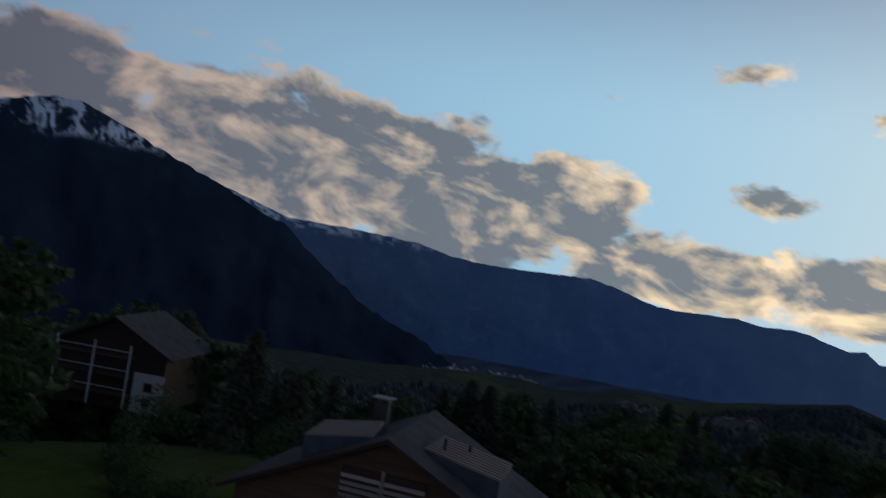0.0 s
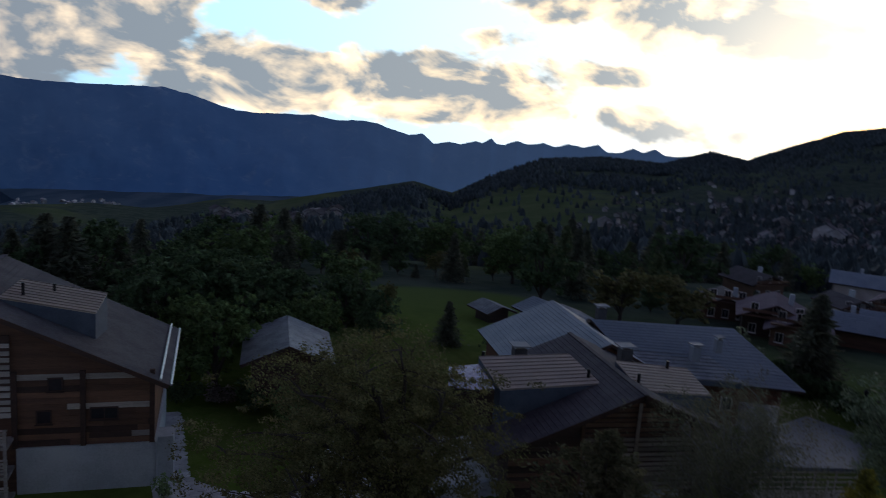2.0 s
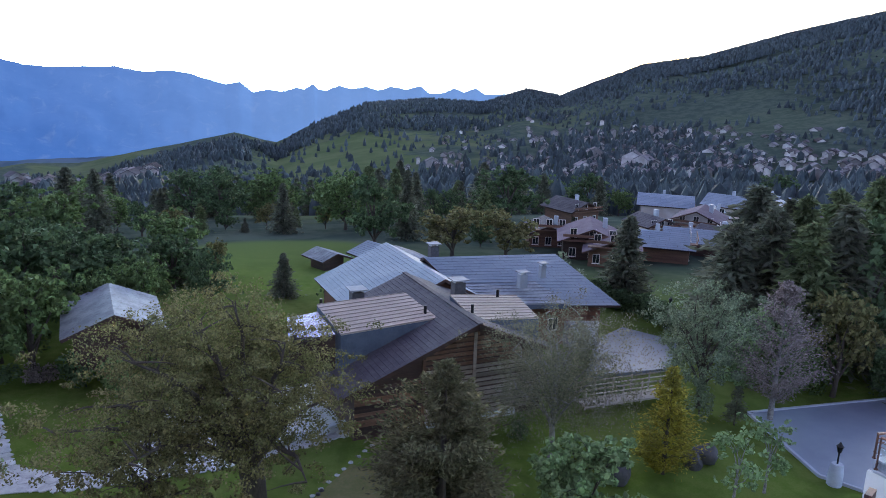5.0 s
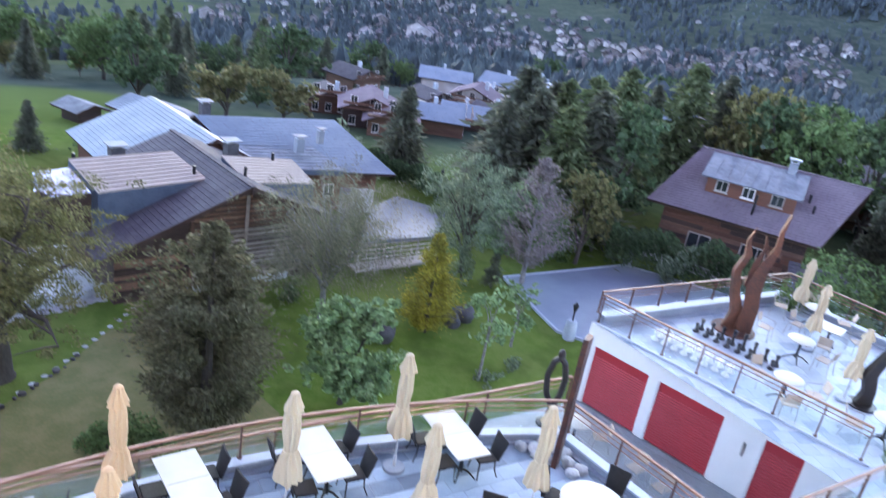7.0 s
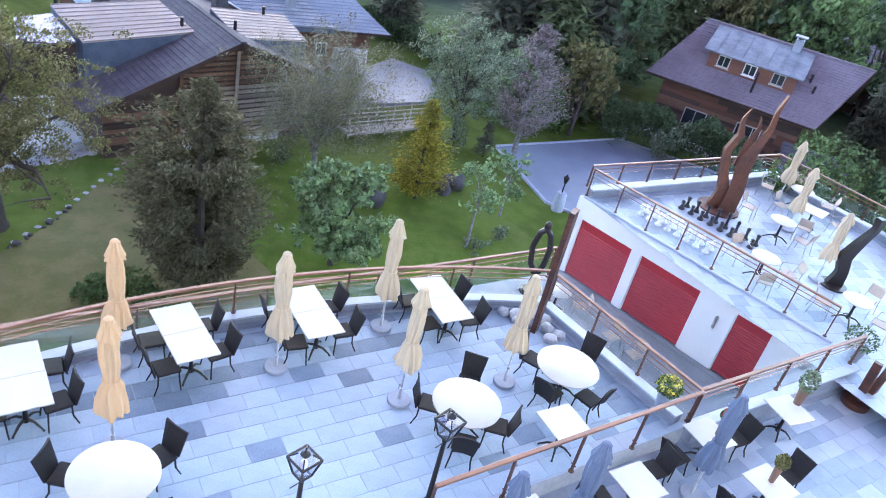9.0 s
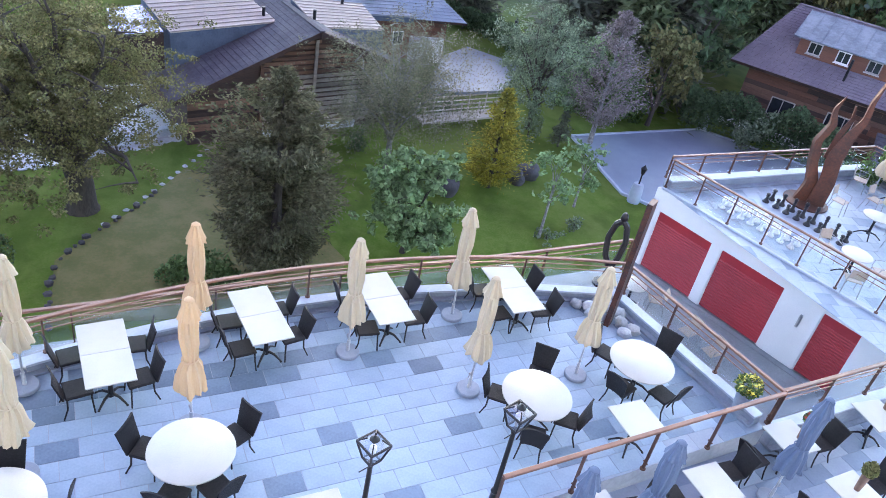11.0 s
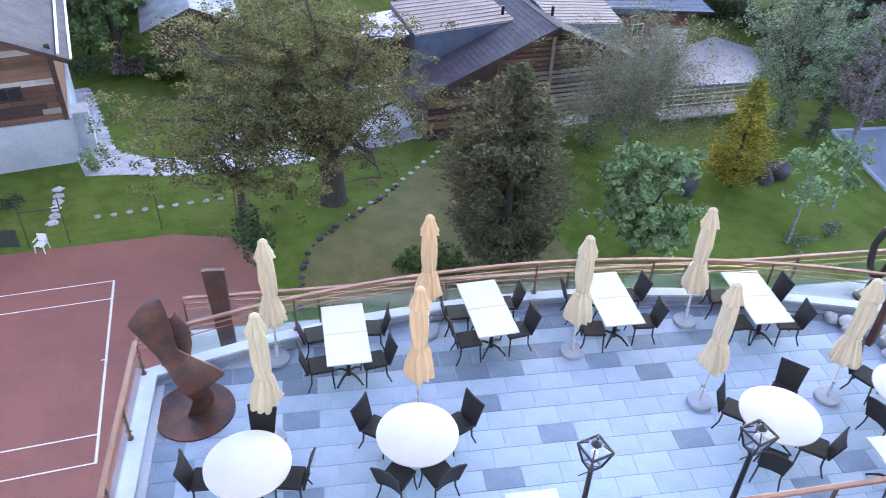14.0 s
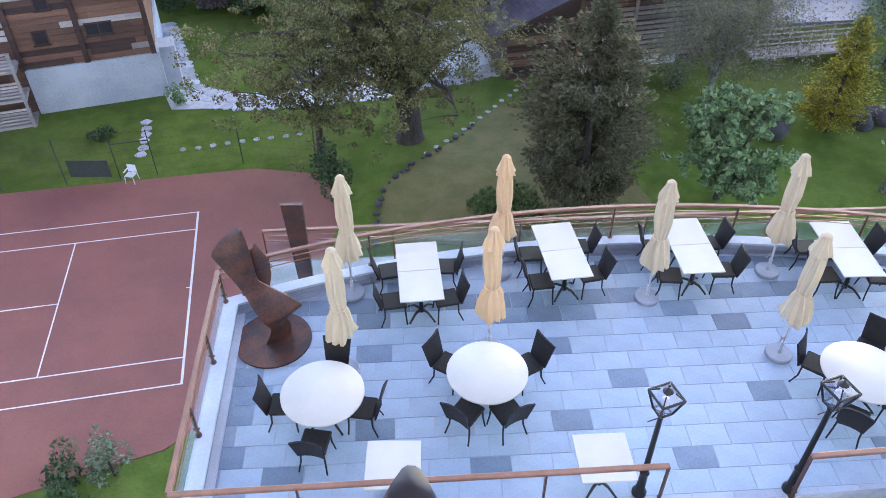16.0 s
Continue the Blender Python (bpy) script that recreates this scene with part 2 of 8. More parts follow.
M = {
    "grass": surface("lawn_grass", (0.068, 0.115, 0.022), (0.105, 0.140, 0.036), rough=0.9, scale=0.22, fine=6.0, bump=0.5, dist=0.05),
    "grass_dry": surface("dry_grass", (0.112, 0.122, 0.032), (0.185, 0.155, 0.060), rough=0.9, scale=0.8, fine=8.0, bump=0.5, dist=0.05),
    "meadow": surface("meadow_grass", (0.075, 0.115, 0.035), (0.105, 0.130, 0.050), rough=0.9, scale=0.02, fine=0.4, bump=0.0),
    "clay": surface("red_clay", (0.265, 0.108, 0.084), (0.215, 0.090, 0.072), rough=0.9, scale=0.35, fine=14.0, bump=0.1),
    "line": surface("court_line_paint", (0.78, 0.76, 0.72), rough=0.7, scale=2.0, fine=30, bump=0.0, spread=0.15),
    # car park: sky sheen on wet asphalt is partly painted as pale blue
    "asphalt": surface("asphalt", (0.190, 0.232, 0.295), (0.265, 0.312, 0.380), rough=0.4, scale=0.22, fine=30.0, bump=0.2),
    "drive": surface("pale_worn_asphalt", (0.120, 0.148, 0.190), (0.175, 0.205, 0.250), rough=0.5, scale=0.3, fine=20.0, bump=0.2),
    "concrete": surface("grey_concrete", (0.28, 0.30, 0.33), (0.21, 0.225, 0.25), rough=0.75, scale=0.8, fine=18.0, bump=0.15),
    "tile": surface("pale_quartzite", (0.325, 0.412, 0.515), (0.255, 0.332, 0.430), rough=0.42, scale=1.1, fine=22.0, bump=0.06, piece=0.06),
    "tile_dark": surface("slate_quartzite", (0.165, 0.228, 0.305), (0.118, 0.165, 0.232), rough=0.38, scale=1.2, fine=20.0, bump=0.06, piece=0.2),
    "grout": surface("grey_grout", (0.36, 0.39, 0.455), rough=0.9, scale=4, fine=60, bump=0.1),
    "coping": surface("pale_coping", (0.43, 0.475, 0.55), (0.35, 0.39, 0.46), rough=0.6, scale=1.5, fine=20, bump=0.08),
    "kerb_face": surface("slate_kerb", (0.26, 0.295, 0.365), (0.19, 0.215, 0.275), rough=0.6, scale=1.2, fine=16, bump=0.15),
    "plaster": surface("white_plaster", (0.72, 0.71, 0.72), (0.65, 0.645, 0.66), rough=0.85, scale=0.6, fine=30, bump=0.1),
    "plaster_grey": surface("weathered_plaster", (0.52, 0.55, 0.59), (0.37, 0.40, 0.44), rough=0.85, scale=0.45, fine=9, bump=0.25),
    "red": surface("red_shutter_paint", (0.360, 0.022, 0.034), (0.300, 0.018, 0.028), rough=0.45, scale=1.0, fine=20, bump=0.03),
    "rail": surface("copper_brown_rail", (0.25, 0.125, 0.080), (0.18, 0.088, 0.056), rough=0.42, scale=3, fine=40, bump=0.05),
    "rail_dark": surface("rusty_post", (0.13, 0.065, 0.045), (0.09, 0.045, 0.035), rough=0.5, scale=4, fine=50, bump=0.08, metal=0.4),
    "pane": glassy("rail_glass", (0.95, 0.98, 0.97), 0.02, 0.97),
    "window": surface("dark_window_glass", (0.03, 0.035, 0.04), rough=0.1, scale=1, fine=4, bump=0.0, spec=0.8),
    "corten": surface("rusted_steel", (0.120, 0.042, 0.024), (0.034, 0.024, 0.026), rough=0.48, scale=2.2, fine=26, bump=0.12, metal=0.35),
    "corten_bright": surface("orange_rust_steel", (0.150, 0.052, 0.028), (0.060, 0.030, 0.024), rough=0.6, scale=1.2, fine=18, bump=0.15, metal=0.2),
    "black_steel": surface("blackened_steel", (0.014, 0.012, 0.013), (0.026, 0.019, 0.018), rough=0.4, scale=3, fine=30, bump=0.08, spec=0.35),
    "table": surface("ivory_tabletop", (0.49, 0.475, 0.44), (0.44, 0.43, 0.395), rough=0.5, scale=2.0, fine=40, bump=0.02),
    "wicker": surface("dark_wicker", (0.014, 0.013, 0.015), (0.024, 0.022, 0.024), spec=0.2, rough=0.6, scale=30, fine=160, bump=0.5, dist=0.006),
    "chair_leg": surface("black_metal", (0.018, 0.018, 0.020), rough=0.4, scale=5, fine=50, bump=0.02, metal=0.4),
    "teak_chair": surface("pale_wicker", (0.44, 0.36, 0.29), (0.36, 0.29, 0.24), rough=0.6, scale=20, fine=90, bump=0.3, dist=0.006),
    "aluminium": surface("grey_aluminium", (0.45, 0.45, 0.46), rough=0.35, scale=5, fine=50, bump=0.02, metal=0.8),
    "cream": surface("cream_canvas", (0.46, 0.375, 0.255), (0.52, 0.435, 0.32), rough=0.85, scale=1.5, fine=60, bump=0.12, stretch=(1, 1, 0.35)),
    "cream_warm": surface("orange_cream_canvas", (0.55, 0.36, 0.20), (0.58, 0.42, 0.27), rough=0.85, scale=1.5, fine=60, bump=0.12, stretch=(1, 1, 0.35)),
    "blue_canvas": surface("blue_grey_canvas", (0.110, 0.145, 0.225), (0.085, 0.115, 0.185), rough=0.85, scale=2, fine=60, bump=0.12, stretch=(1, 1, 0.35)),
    "pole": surface("pale_pole", (0.62, 0.63, 0.65), rough=0.35, scale=5, fine=50, bump=0.0, metal=0.5),
    "umb_base": surface("grey_granite_base", (0.30, 0.33, 0.39), (0.24, 0.27, 0.32), rough=0.6, scale=6, fine=80, bump=0.1),
    "bark": surface("grey_brown_bark", (0.085, 0.070, 0.058), (0.050, 0.040, 0.034), rough=0.9, scale=3, fine=16, bump=0.8, stretch=(1, 1, 0.25), dist=0.03),
    "birch": surface("pale_bark", (0.30, 0.29, 0.28), (0.12, 0.11, 0.11), rough=0.9, scale=3, fine=12, bump=0.4, stretch=(1, 1, 1.6), dist=0.02),
    "leaf_olive": foliage("olive_leaves", (0.135, 0.142, 0.060), (0.205, 0.188, 0.086)),
    "leaf_green": foliage("green_leaves", (0.095, 0.152, 0.058), (0.142, 0.200, 0.078)),
    "leaf_mint": foliage("mint_leaves", (0.160, 0.250, 0.110), (0.290, 0.385, 0.200)),
    "leaf_dark": foliage("dark_leaves", (0.066, 0.108, 0.052), (0.104, 0.150, 0.076)),
    "leaf_pale": foliage("pale_green_leaves", (0.150, 0.195, 0.125), (0.215, 0.260, 0.170)),
    "leaf_grey": foliage("grey_pink_leaves", (0.200, 0.172, 0.165), (0.310, 0.262, 0.255)),
    "needle": foliage("pine_needles", (0.105, 0.108, 0.062), (0.165, 0.150, 0.090)),
    "needle_blue": foliage("spruce_needles", (0.100, 0.116, 0.082), (0.160, 0.168, 0.120)),
    "needle_larch": foliage("larch_needles", (0.105, 0.140, 0.066), (0.165, 0.195, 0.098)),
    "needle_gold": foliage("golden_needles", (0.400, 0.335, 0.050), (0.190, 0.195, 0.048)),
    "needle_thin": foliage("thin_grey_needles", (0.160, 0.162, 0.104), (0.230, 0.220, 0.150)),
    "flower": foliage("yellow_flowers", (0.62, 0.50, 0.08), (0.55, 0.58, 0.20)),
    # distant firs: base colour lightened and blued to stand in for haze
    "hazy_wood": foliage("far_forest", (0.054, 0.074, 0.084), (0.086, 0.106, 0.106), island=0.4, through=0.1),
    "timber": surface("brown_timber", (0.200, 0.105, 0.064), (0.115, 0.060, 0.042), rough=0.75, scale=0.9, fine=12, bump=0.3, stretch=(0.3, 0.3, 3.0), piece=0.3),
    "timber_grey": surface("weathered_timber", (0.50, 0.455, 0.42), (0.34, 0.30, 0.27), rough=0.8, scale=0.9, fine=12, bump=0.3, stretch=(0.3, 0.3, 3.0), piece=0.25),
    "timber_dark": surface("dark_timber", (0.078, 0.042, 0.032), (0.046, 0.028, 0.023), rough=0.8, scale=0.9, fine=12, bump=0.3, stretch=(0.3, 0.3, 3.0), piece=0.25),
    "timber_orange": surface("orange_timber", (0.160, 0.062, 0.034), (0.105, 0.042, 0.026), rough=0.7, scale=0.9, fine=12, bump=0.2, stretch=(0.3, 0.3, 3.0), piece=0.2),
    "timber_slat": surface("grey_brown_slats", (0.36, 0.305, 0.265), (0.235, 0.19, 0.16), rough=0.8, scale=0.9, fine=12, bump=0.3, stretch=(0.3, 0.3, 3.0), piece=0.3),
    "shingle": surface("dark_shingles", (0.125, 0.118, 0.128), (0.082, 0.077, 0.088), spec=0.1, rough=0.85, scale=0.8, fine=7, bump=0.4, piece=0.22),
    "shingle_mauve": surface("mauve_roof_tiles", (0.230, 0.195, 0.215), (0.180, 0.150, 0.170), spec=0.0, rough=0.8, scale=0.7, fine=7, bump=0.4, piece=0.12),
    "slate_blue": surface("blue_grey_roof", (0.235, 0.285, 0.345), (0.180, 0.225, 0.285), spec=0.25, rough=0.6, scale=0.4, fine=6, bump=0.2, piece=0.1),
    "slate_cheek": surface("dark_slate_cladding", (0.110, 0.135, 0.180), (0.075, 0.095, 0.130), spec=0.2, rough=0.7, scale=0.8, fine=8, bump=0.4),
    "slate_stone": surface("pale_stone_slabs", (0.31, 0.34, 0.37), (0.19, 0.21, 0.24), spec=0.2, rough=0.7, scale=0.9, fine=5, bump=0.4, piece=0.25),
    "seam": surface("dull_metal_seam", (0.33, 0.275, 0.23), rough=0.6, scale=3, fine=20, bump=0.05),
    "sheet": surface("ribbed_metal_sheet", (0.54, 0.455, 0.375), (0.44, 0.37, 0.31), rough=0.5, scale=0.6, fine=6, bump=0.03, metal=0.1),
    "foil": surface("shiny_roof_sheet", (0.60, 0.62, 0.65), (0.46, 0.49, 0.53), rough=0.2, scale=1.4, fine=6, bump=0.5, metal=0.8, dist=0.05),
    "rock": surface("dark_rock", (0.085, 0.080, 0.085), (0.050, 0.047, 0.052), rough=0.8, scale=2, fine=12, bump=0.6, dist=0.03),
    "boulder": surface("pale_boulder", (0.42, 0.43, 0.45), (0.28, 0.29, 0.31), rough=0.8, scale=3, fine=20, bump=0.4, piece=0.25),
    "flag": surface("pale_flagstones", (0.52, 0.54, 0.56), (0.38, 0.40, 0.43), rough=0.7, scale=1.2, fine=9, bump=0.3),
    "chess_black": surface("black_chess_plastic", (0.012, 0.012, 0.018), rough=0.3, scale=4, fine=30, bump=0.0),
    "chess_white": surface("white_chess_plastic", (0.80, 0.80, 0.80), rough=0.35, scale=4, fine=30, bump=0.0, spread=0.08),
    "mesh_fence": surface("green_fence_wire", (0.045, 0.060, 0.050), rough=0.5, scale=5, fine=40, bump=0.0),
    "lamp_glass": glassy("lantern_glass", (0.85, 0.85, 0.88), 0.05, 0.9),
    "far_white": surface("far_plaster", (0.68, 0.65, 0.63), (0.36, 0.31, 0.28), spec=0.0, rough=0.9, scale=0.05, fine=0.3, bump=0.0, island=0.6),
    "far_roof": surface("far_roofs", (0.200, 0.190, 0.200), (0.110, 0.098, 0.100), spec=0.0, rough=0.9, scale=0.05, fine=0.3, bump=0.0, island=0.5),
    "pot": surface("terracotta_pot", (0.20, 0.12, 0.09), rough=0.7, scale=4, fine=30, bump=0.1),
    "red_flower": surface("red_petals", (0.55, 0.03, 0.04), rough=0.6, scale=9, fine=60, bump=0.0),
}


def distant(name, low, high, snow_from, glow, snow=(0.55, 0.60, 0.70), haze_tints=None):
    """Far mountain: forest and rock with haze painted in as blue colour and glow, snow in the gullies above a height.
    """
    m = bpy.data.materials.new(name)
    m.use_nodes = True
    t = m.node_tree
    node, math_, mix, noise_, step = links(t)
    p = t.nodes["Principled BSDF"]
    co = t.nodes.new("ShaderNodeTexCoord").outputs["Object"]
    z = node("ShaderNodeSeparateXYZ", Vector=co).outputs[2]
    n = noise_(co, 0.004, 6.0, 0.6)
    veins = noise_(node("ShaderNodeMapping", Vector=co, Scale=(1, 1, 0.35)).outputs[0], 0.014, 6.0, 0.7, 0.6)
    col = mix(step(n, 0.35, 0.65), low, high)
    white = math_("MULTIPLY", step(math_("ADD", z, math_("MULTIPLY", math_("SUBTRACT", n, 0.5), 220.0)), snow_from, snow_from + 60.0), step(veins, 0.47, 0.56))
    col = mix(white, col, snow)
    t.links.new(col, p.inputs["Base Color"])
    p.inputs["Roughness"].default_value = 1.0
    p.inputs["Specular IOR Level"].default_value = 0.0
    haze_glow = glow
    if haze_tints:
        # the painted haze glows brighter towards the sunset
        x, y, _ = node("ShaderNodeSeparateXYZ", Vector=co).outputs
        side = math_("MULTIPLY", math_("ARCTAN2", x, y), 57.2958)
        haze_glow = mix(step(side, -42.0, -14.0), glow, haze_tints[0])
        haze_glow = mix(step(side, -20.0, 9.0), haze_glow, haze_tints[1])
        haze_glow = mix(math_("MULTIPLY", step(math_("ADD", z, math_("MULTIPLY", n, 160.0)), -420.0, 60.0), 0.3), haze_glow, haze_tints[2])
        haze_glow = mix(math_("MULTIPLY", step(veins, 0.52, 0.72), 0.16), haze_glow, (0.30, 0.40, 0.58))
    t.links.new(mix(white, haze_glow, (0.10, 0.13, 0.19)), p.inputs["Emission Color"])
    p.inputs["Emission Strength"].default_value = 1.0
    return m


# ---- mesh helpers ----
def mesh_object(name, verts, faces, material, parent=None, smooth=False, loc=None):
    me = bpy.data.meshes.new(name)
    me.from_pydata([tuple(v) for v in verts], [], [tuple(f) for f in faces])
    me.materials.append(material)
    if smooth:
        me.shade_smooth()
    ob = new(name, me)
    if parent is not None:
        ob.parent = parent
    if loc is not None:
        ob.location = loc
    return ob


def part(name, bm, material, parent=None, label="", smooth=False):
    """Links a bmesh as one mesh object under a thing or a part."""
    me = bpy.data.meshes.new(name)
    bmesh.ops.recalc_face_normals(bm, faces=bm.faces[:])
    bm.to_mesh(me)
    bm.free()
    me.materials.append(material)
    if smooth:
        me.shade_smooth()
        me.set_sharp_from_angle(angle=radians(40))
    ob = new(name, me)
    if parent is not None:
        ob.parent = parent
    return tagged(ob, label)


def thing(name, label, category, m=None, group="", kind=""):
    ob = new(name)
    if m is not None:
        ob.matrix_world = m
    return tagged(ob, label, category, group, kind)


def add_box(bm, lo, hi, m=None, bevel=0.0):
    """A box between two corners; returns its vertices."""
    r = bmesh.ops.create_cube(bm, size=1.0)["verts"]
    size, mid = Vector(hi) - Vector(lo), (Vector(hi) + Vector(lo)) / 2
    for v in r:
        v.co = Vector((v.co.x * size.x, v.co.y * size.y, v.co.z * size.z)) + mid
    if bevel:
        edges = list({e for v in r for e in v.link_edges})
        r = bmesh.ops.bevel(bm, geom=edges, offset=bevel, segments=1, affect="EDGES")["verts"]
        r = list(set(r))
    if m is not None:
        bmesh.ops.transform(bm, matrix=m, verts=r)
    return r


def box(name, lo, hi, material, parent=None, m=None, bevel=0.0, label=""):
    bm = bmesh.new()
    add_box(bm, lo, hi, None, bevel)
    if m is not None:
        bmesh.ops.transform(bm, matrix=m, verts=bm.verts[:])
    return part(name, bm, material, parent, label)


def add_tube(bm, points, radii, sides=8, cap=True):
    """A tube through points with a radius at each."""
    rings, n = [], len(points)
    pts = [Vector(p) for p in points]
    radii = radii if isinstance(radii, (list, tuple)) else [radii] * n
    side = None
    for i, p in enumerate(pts):
        d = (pts[min(i + 1, n - 1)] - pts[max(i - 1, 0)]).normalized()
        if side is None:
            side = d.orthogonal().normalized()
        side = (side - d * side.dot(d)).normalized()
        up = d.cross(side)
        rings.append([bm.verts.new(p + (side * math.cos(a) + up * math.sin(a)) * radii[i]) for a in [2 * math.pi * k / sides for k in range(sides)]])
    for a, b in zip(rings, rings[1:]):
        for k in range(sides):
            bm.faces.new((a[k], a[(k + 1) % sides], b[(k + 1) % sides], b[k]))
    if cap:
        bm.faces.new(rings[0][::-1])
        bm.faces.new(rings[-1])


def tube(name, points, radii, material, parent=None, sides=8, label=""):
    bm = bmesh.new()
    add_tube(bm, points, radii, sides)
    return part(name, bm, material, parent, label, smooth=True)


def add_lathe(bm, profile, sides=20, wobble=0.0, folds=0, at=(0, 0, 0)):
    """A turned form from (radius, height) rows; folds pleat it."""
    rings = []
    for i, (r, z) in enumerate(profile):
        ring = []
        for k in range(sides):
            a = 2 * math.pi * k / sides
            rr = r * (1 + (wobble * math.cos(folds * a + 0.35 * i) if folds else 0))
            ring.append(bm.verts.new((at[0] + rr * math.cos(a), at[1] + rr * math.sin(a), at[2] + z)))
        rings.append(ring)
    for a, b in zip(rings, rings[1:]):
        for k in range(sides):
            bm.faces.new((a[k], a[(k + 1) % sides], b[(k + 1) % sides], b[k]))
    bm.faces.new(rings[0][::-1])
    bm.faces.new(rings[-1])


def lathe(name, profile, material, parent=None, sides=20, wobble=0.0, folds=0, label="", at=(0, 0, 0)):
    bm = bmesh.new()
    add_lathe(bm, profile, sides, wobble, folds, at)
    return part(name, bm, material, parent, label, smooth=True)


def add_slab(bm, corners, thick, down=None):
    """A plate of some thickness under a planar or near-planar outline."""
    c = [Vector(p) for p in corners]
    nrm = Vector((0, 0, 0))
    for i in range(1, len(c) - 1):
        nrm += (c[i] - c[0]).cross(c[i + 1] - c[0])
    nrm.normalize()
    if down is None:
        nrm = nrm if nrm.z > 0 else -nrm
    else:
        nrm = -Vector(down).normalized()
    top = [bm.verts.new(p) for p in c]
    bot = [bm.verts.new(p - nrm * thick) for p in c]
    bm.faces.new(top)
    bm.faces.new(bot[::-1])
    for i in range(len(c)):
        j = (i + 1) % len(c)
        bm.faces.new((top[i], bot[i], bot[j], top[j]))


def slab(name, corners, thick, material, parent=None, label="", down=None):
    bm = bmesh.new()
    add_slab(bm, corners, thick, down)
    return part(name, bm, material, parent, label)


def smooth01(t):
    t = np.clip(t, 0.0, 1.0)
    return t * t * (3 - 2 * t)


def fbm(x, y, seed=0.0, octaves=4):
    out, amp = 0.0, 1.0
    for _ in range(octaves):
        out += amp * noise.noise((x, y, seed))
        x, y, amp = x * 2.03 + 3.1, y * 2.03 - 1.7, amp * 0.5
    return out


# ---- ground, hills, far mountains ----
EYE_Z = 10.3
# azimuth (clockwise from +y), elevation of the hill's skyline seen from the balcony, and its distance
HILL = [(-110, -9.0, 330), (-70, -9.5, 330), (-40, -10.2, 380), (-31, -9.0, 430), (-23, -9.2, 480), (-17, -7.7, 620), (-13.5, -8.1, 640), (-10, -7.0, 650), (-3.4, -5.5, 700), (-0.3, -6.3, 760), (2.3, -4.6, 900),
        (6, -3.0, 1050), (10.6, -2.5, 1150), (15, -2.6, 1200), (18.1, -1.5, 1200), (20.6, -1.9, 1220), (23, -0.9, 1250), (26.3, 0.35, 1300), (30.4, 0.9, 1320), (36, 2.4, 1320),
        (42.5, 3.9, 1320), (50, 6.6, 1320), (62, 9.0, 1320), (110, 10.0, 1320)]
HAZ, HEL, HRC = (np.array([row[i] for row in HILL], float) for i in range(3))


def ground_height(x, y):
    """Height of the land at a place (metres, arrays or numbers)."""
    az = np.degrees(np.arctan2(x, y))
    r = np.hypot(x, y)
    rc = np.interp(az, HAZ, HRC)
    zc = EYE_Z + rc * np.tan(np.radians(np.interp(az, HAZ, HEL) + np.interp(az, [-20, -10, 0, 20, 27, 35, 50], [0.05, 0.3, 0.6, 0.6, 0.75, 1.05, 1.15]))) - 7.0
    foot_r = np.minimum(380.0, rc * 0.55)
    foot_z = np.interp(az, [-60, -20, 0, 20, 50], [-46.0, -50.0, -56.0, -46.0, -30.0])
    near = -12.2 + (foot_z + 12.2) * smooth01((r - 66.0) / (foot_r - 66.0))
    rise = foot_z + (zc - foot_z) * smooth01((r - foot_r) / (rc - foot_r)) ** 0.9
    fall = zc + (-450.0 - zc) * smooth01((r - rc) / 1900.0)
    return np.where(r < foot_r, near, np.where(r < rc, rise, fall))


def ground_z(x, y):
    return float(ground_height(np.float64(x), np.float64(y)))


def build_ground():
    azs = np.radians(np.linspace(-112, 112, 300))
    rs = np.concatenate([np.linspace(1.5, 60, 30), np.geomspace(63, 4700, 130)])
    A, R = np.meshgrid(azs, rs)
    X, Y = R * np.sin(A), R * np.cos(A)
    Z = ground_height(X, Y)
    for i in range(Z.shape[0]):
        if rs[i] > 110:
            for j in range(Z.shape[1]):
                s = min(1.0, (rs[i] - 110) / 250)
                Z[i, j] += s * (5.0 * fbm(X[i, j] * 0.008, Y[i, j] * 0.008, 2.0, 3))
    verts = np.stack([X, Y, Z], -1).reshape(-1, 3)
    n = len(azs)
    faces = [(i * n + j, i * n + j + 1, (i + 1) * n + j + 1, (i + 1) * n + j) for i in range(len(rs) - 1) for j in range(n - 1)]
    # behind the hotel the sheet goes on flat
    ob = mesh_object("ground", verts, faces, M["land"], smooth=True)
    return tagged(ob, "green alpine slope with meadows, falling into a wide valley", "ground", kind="structure")


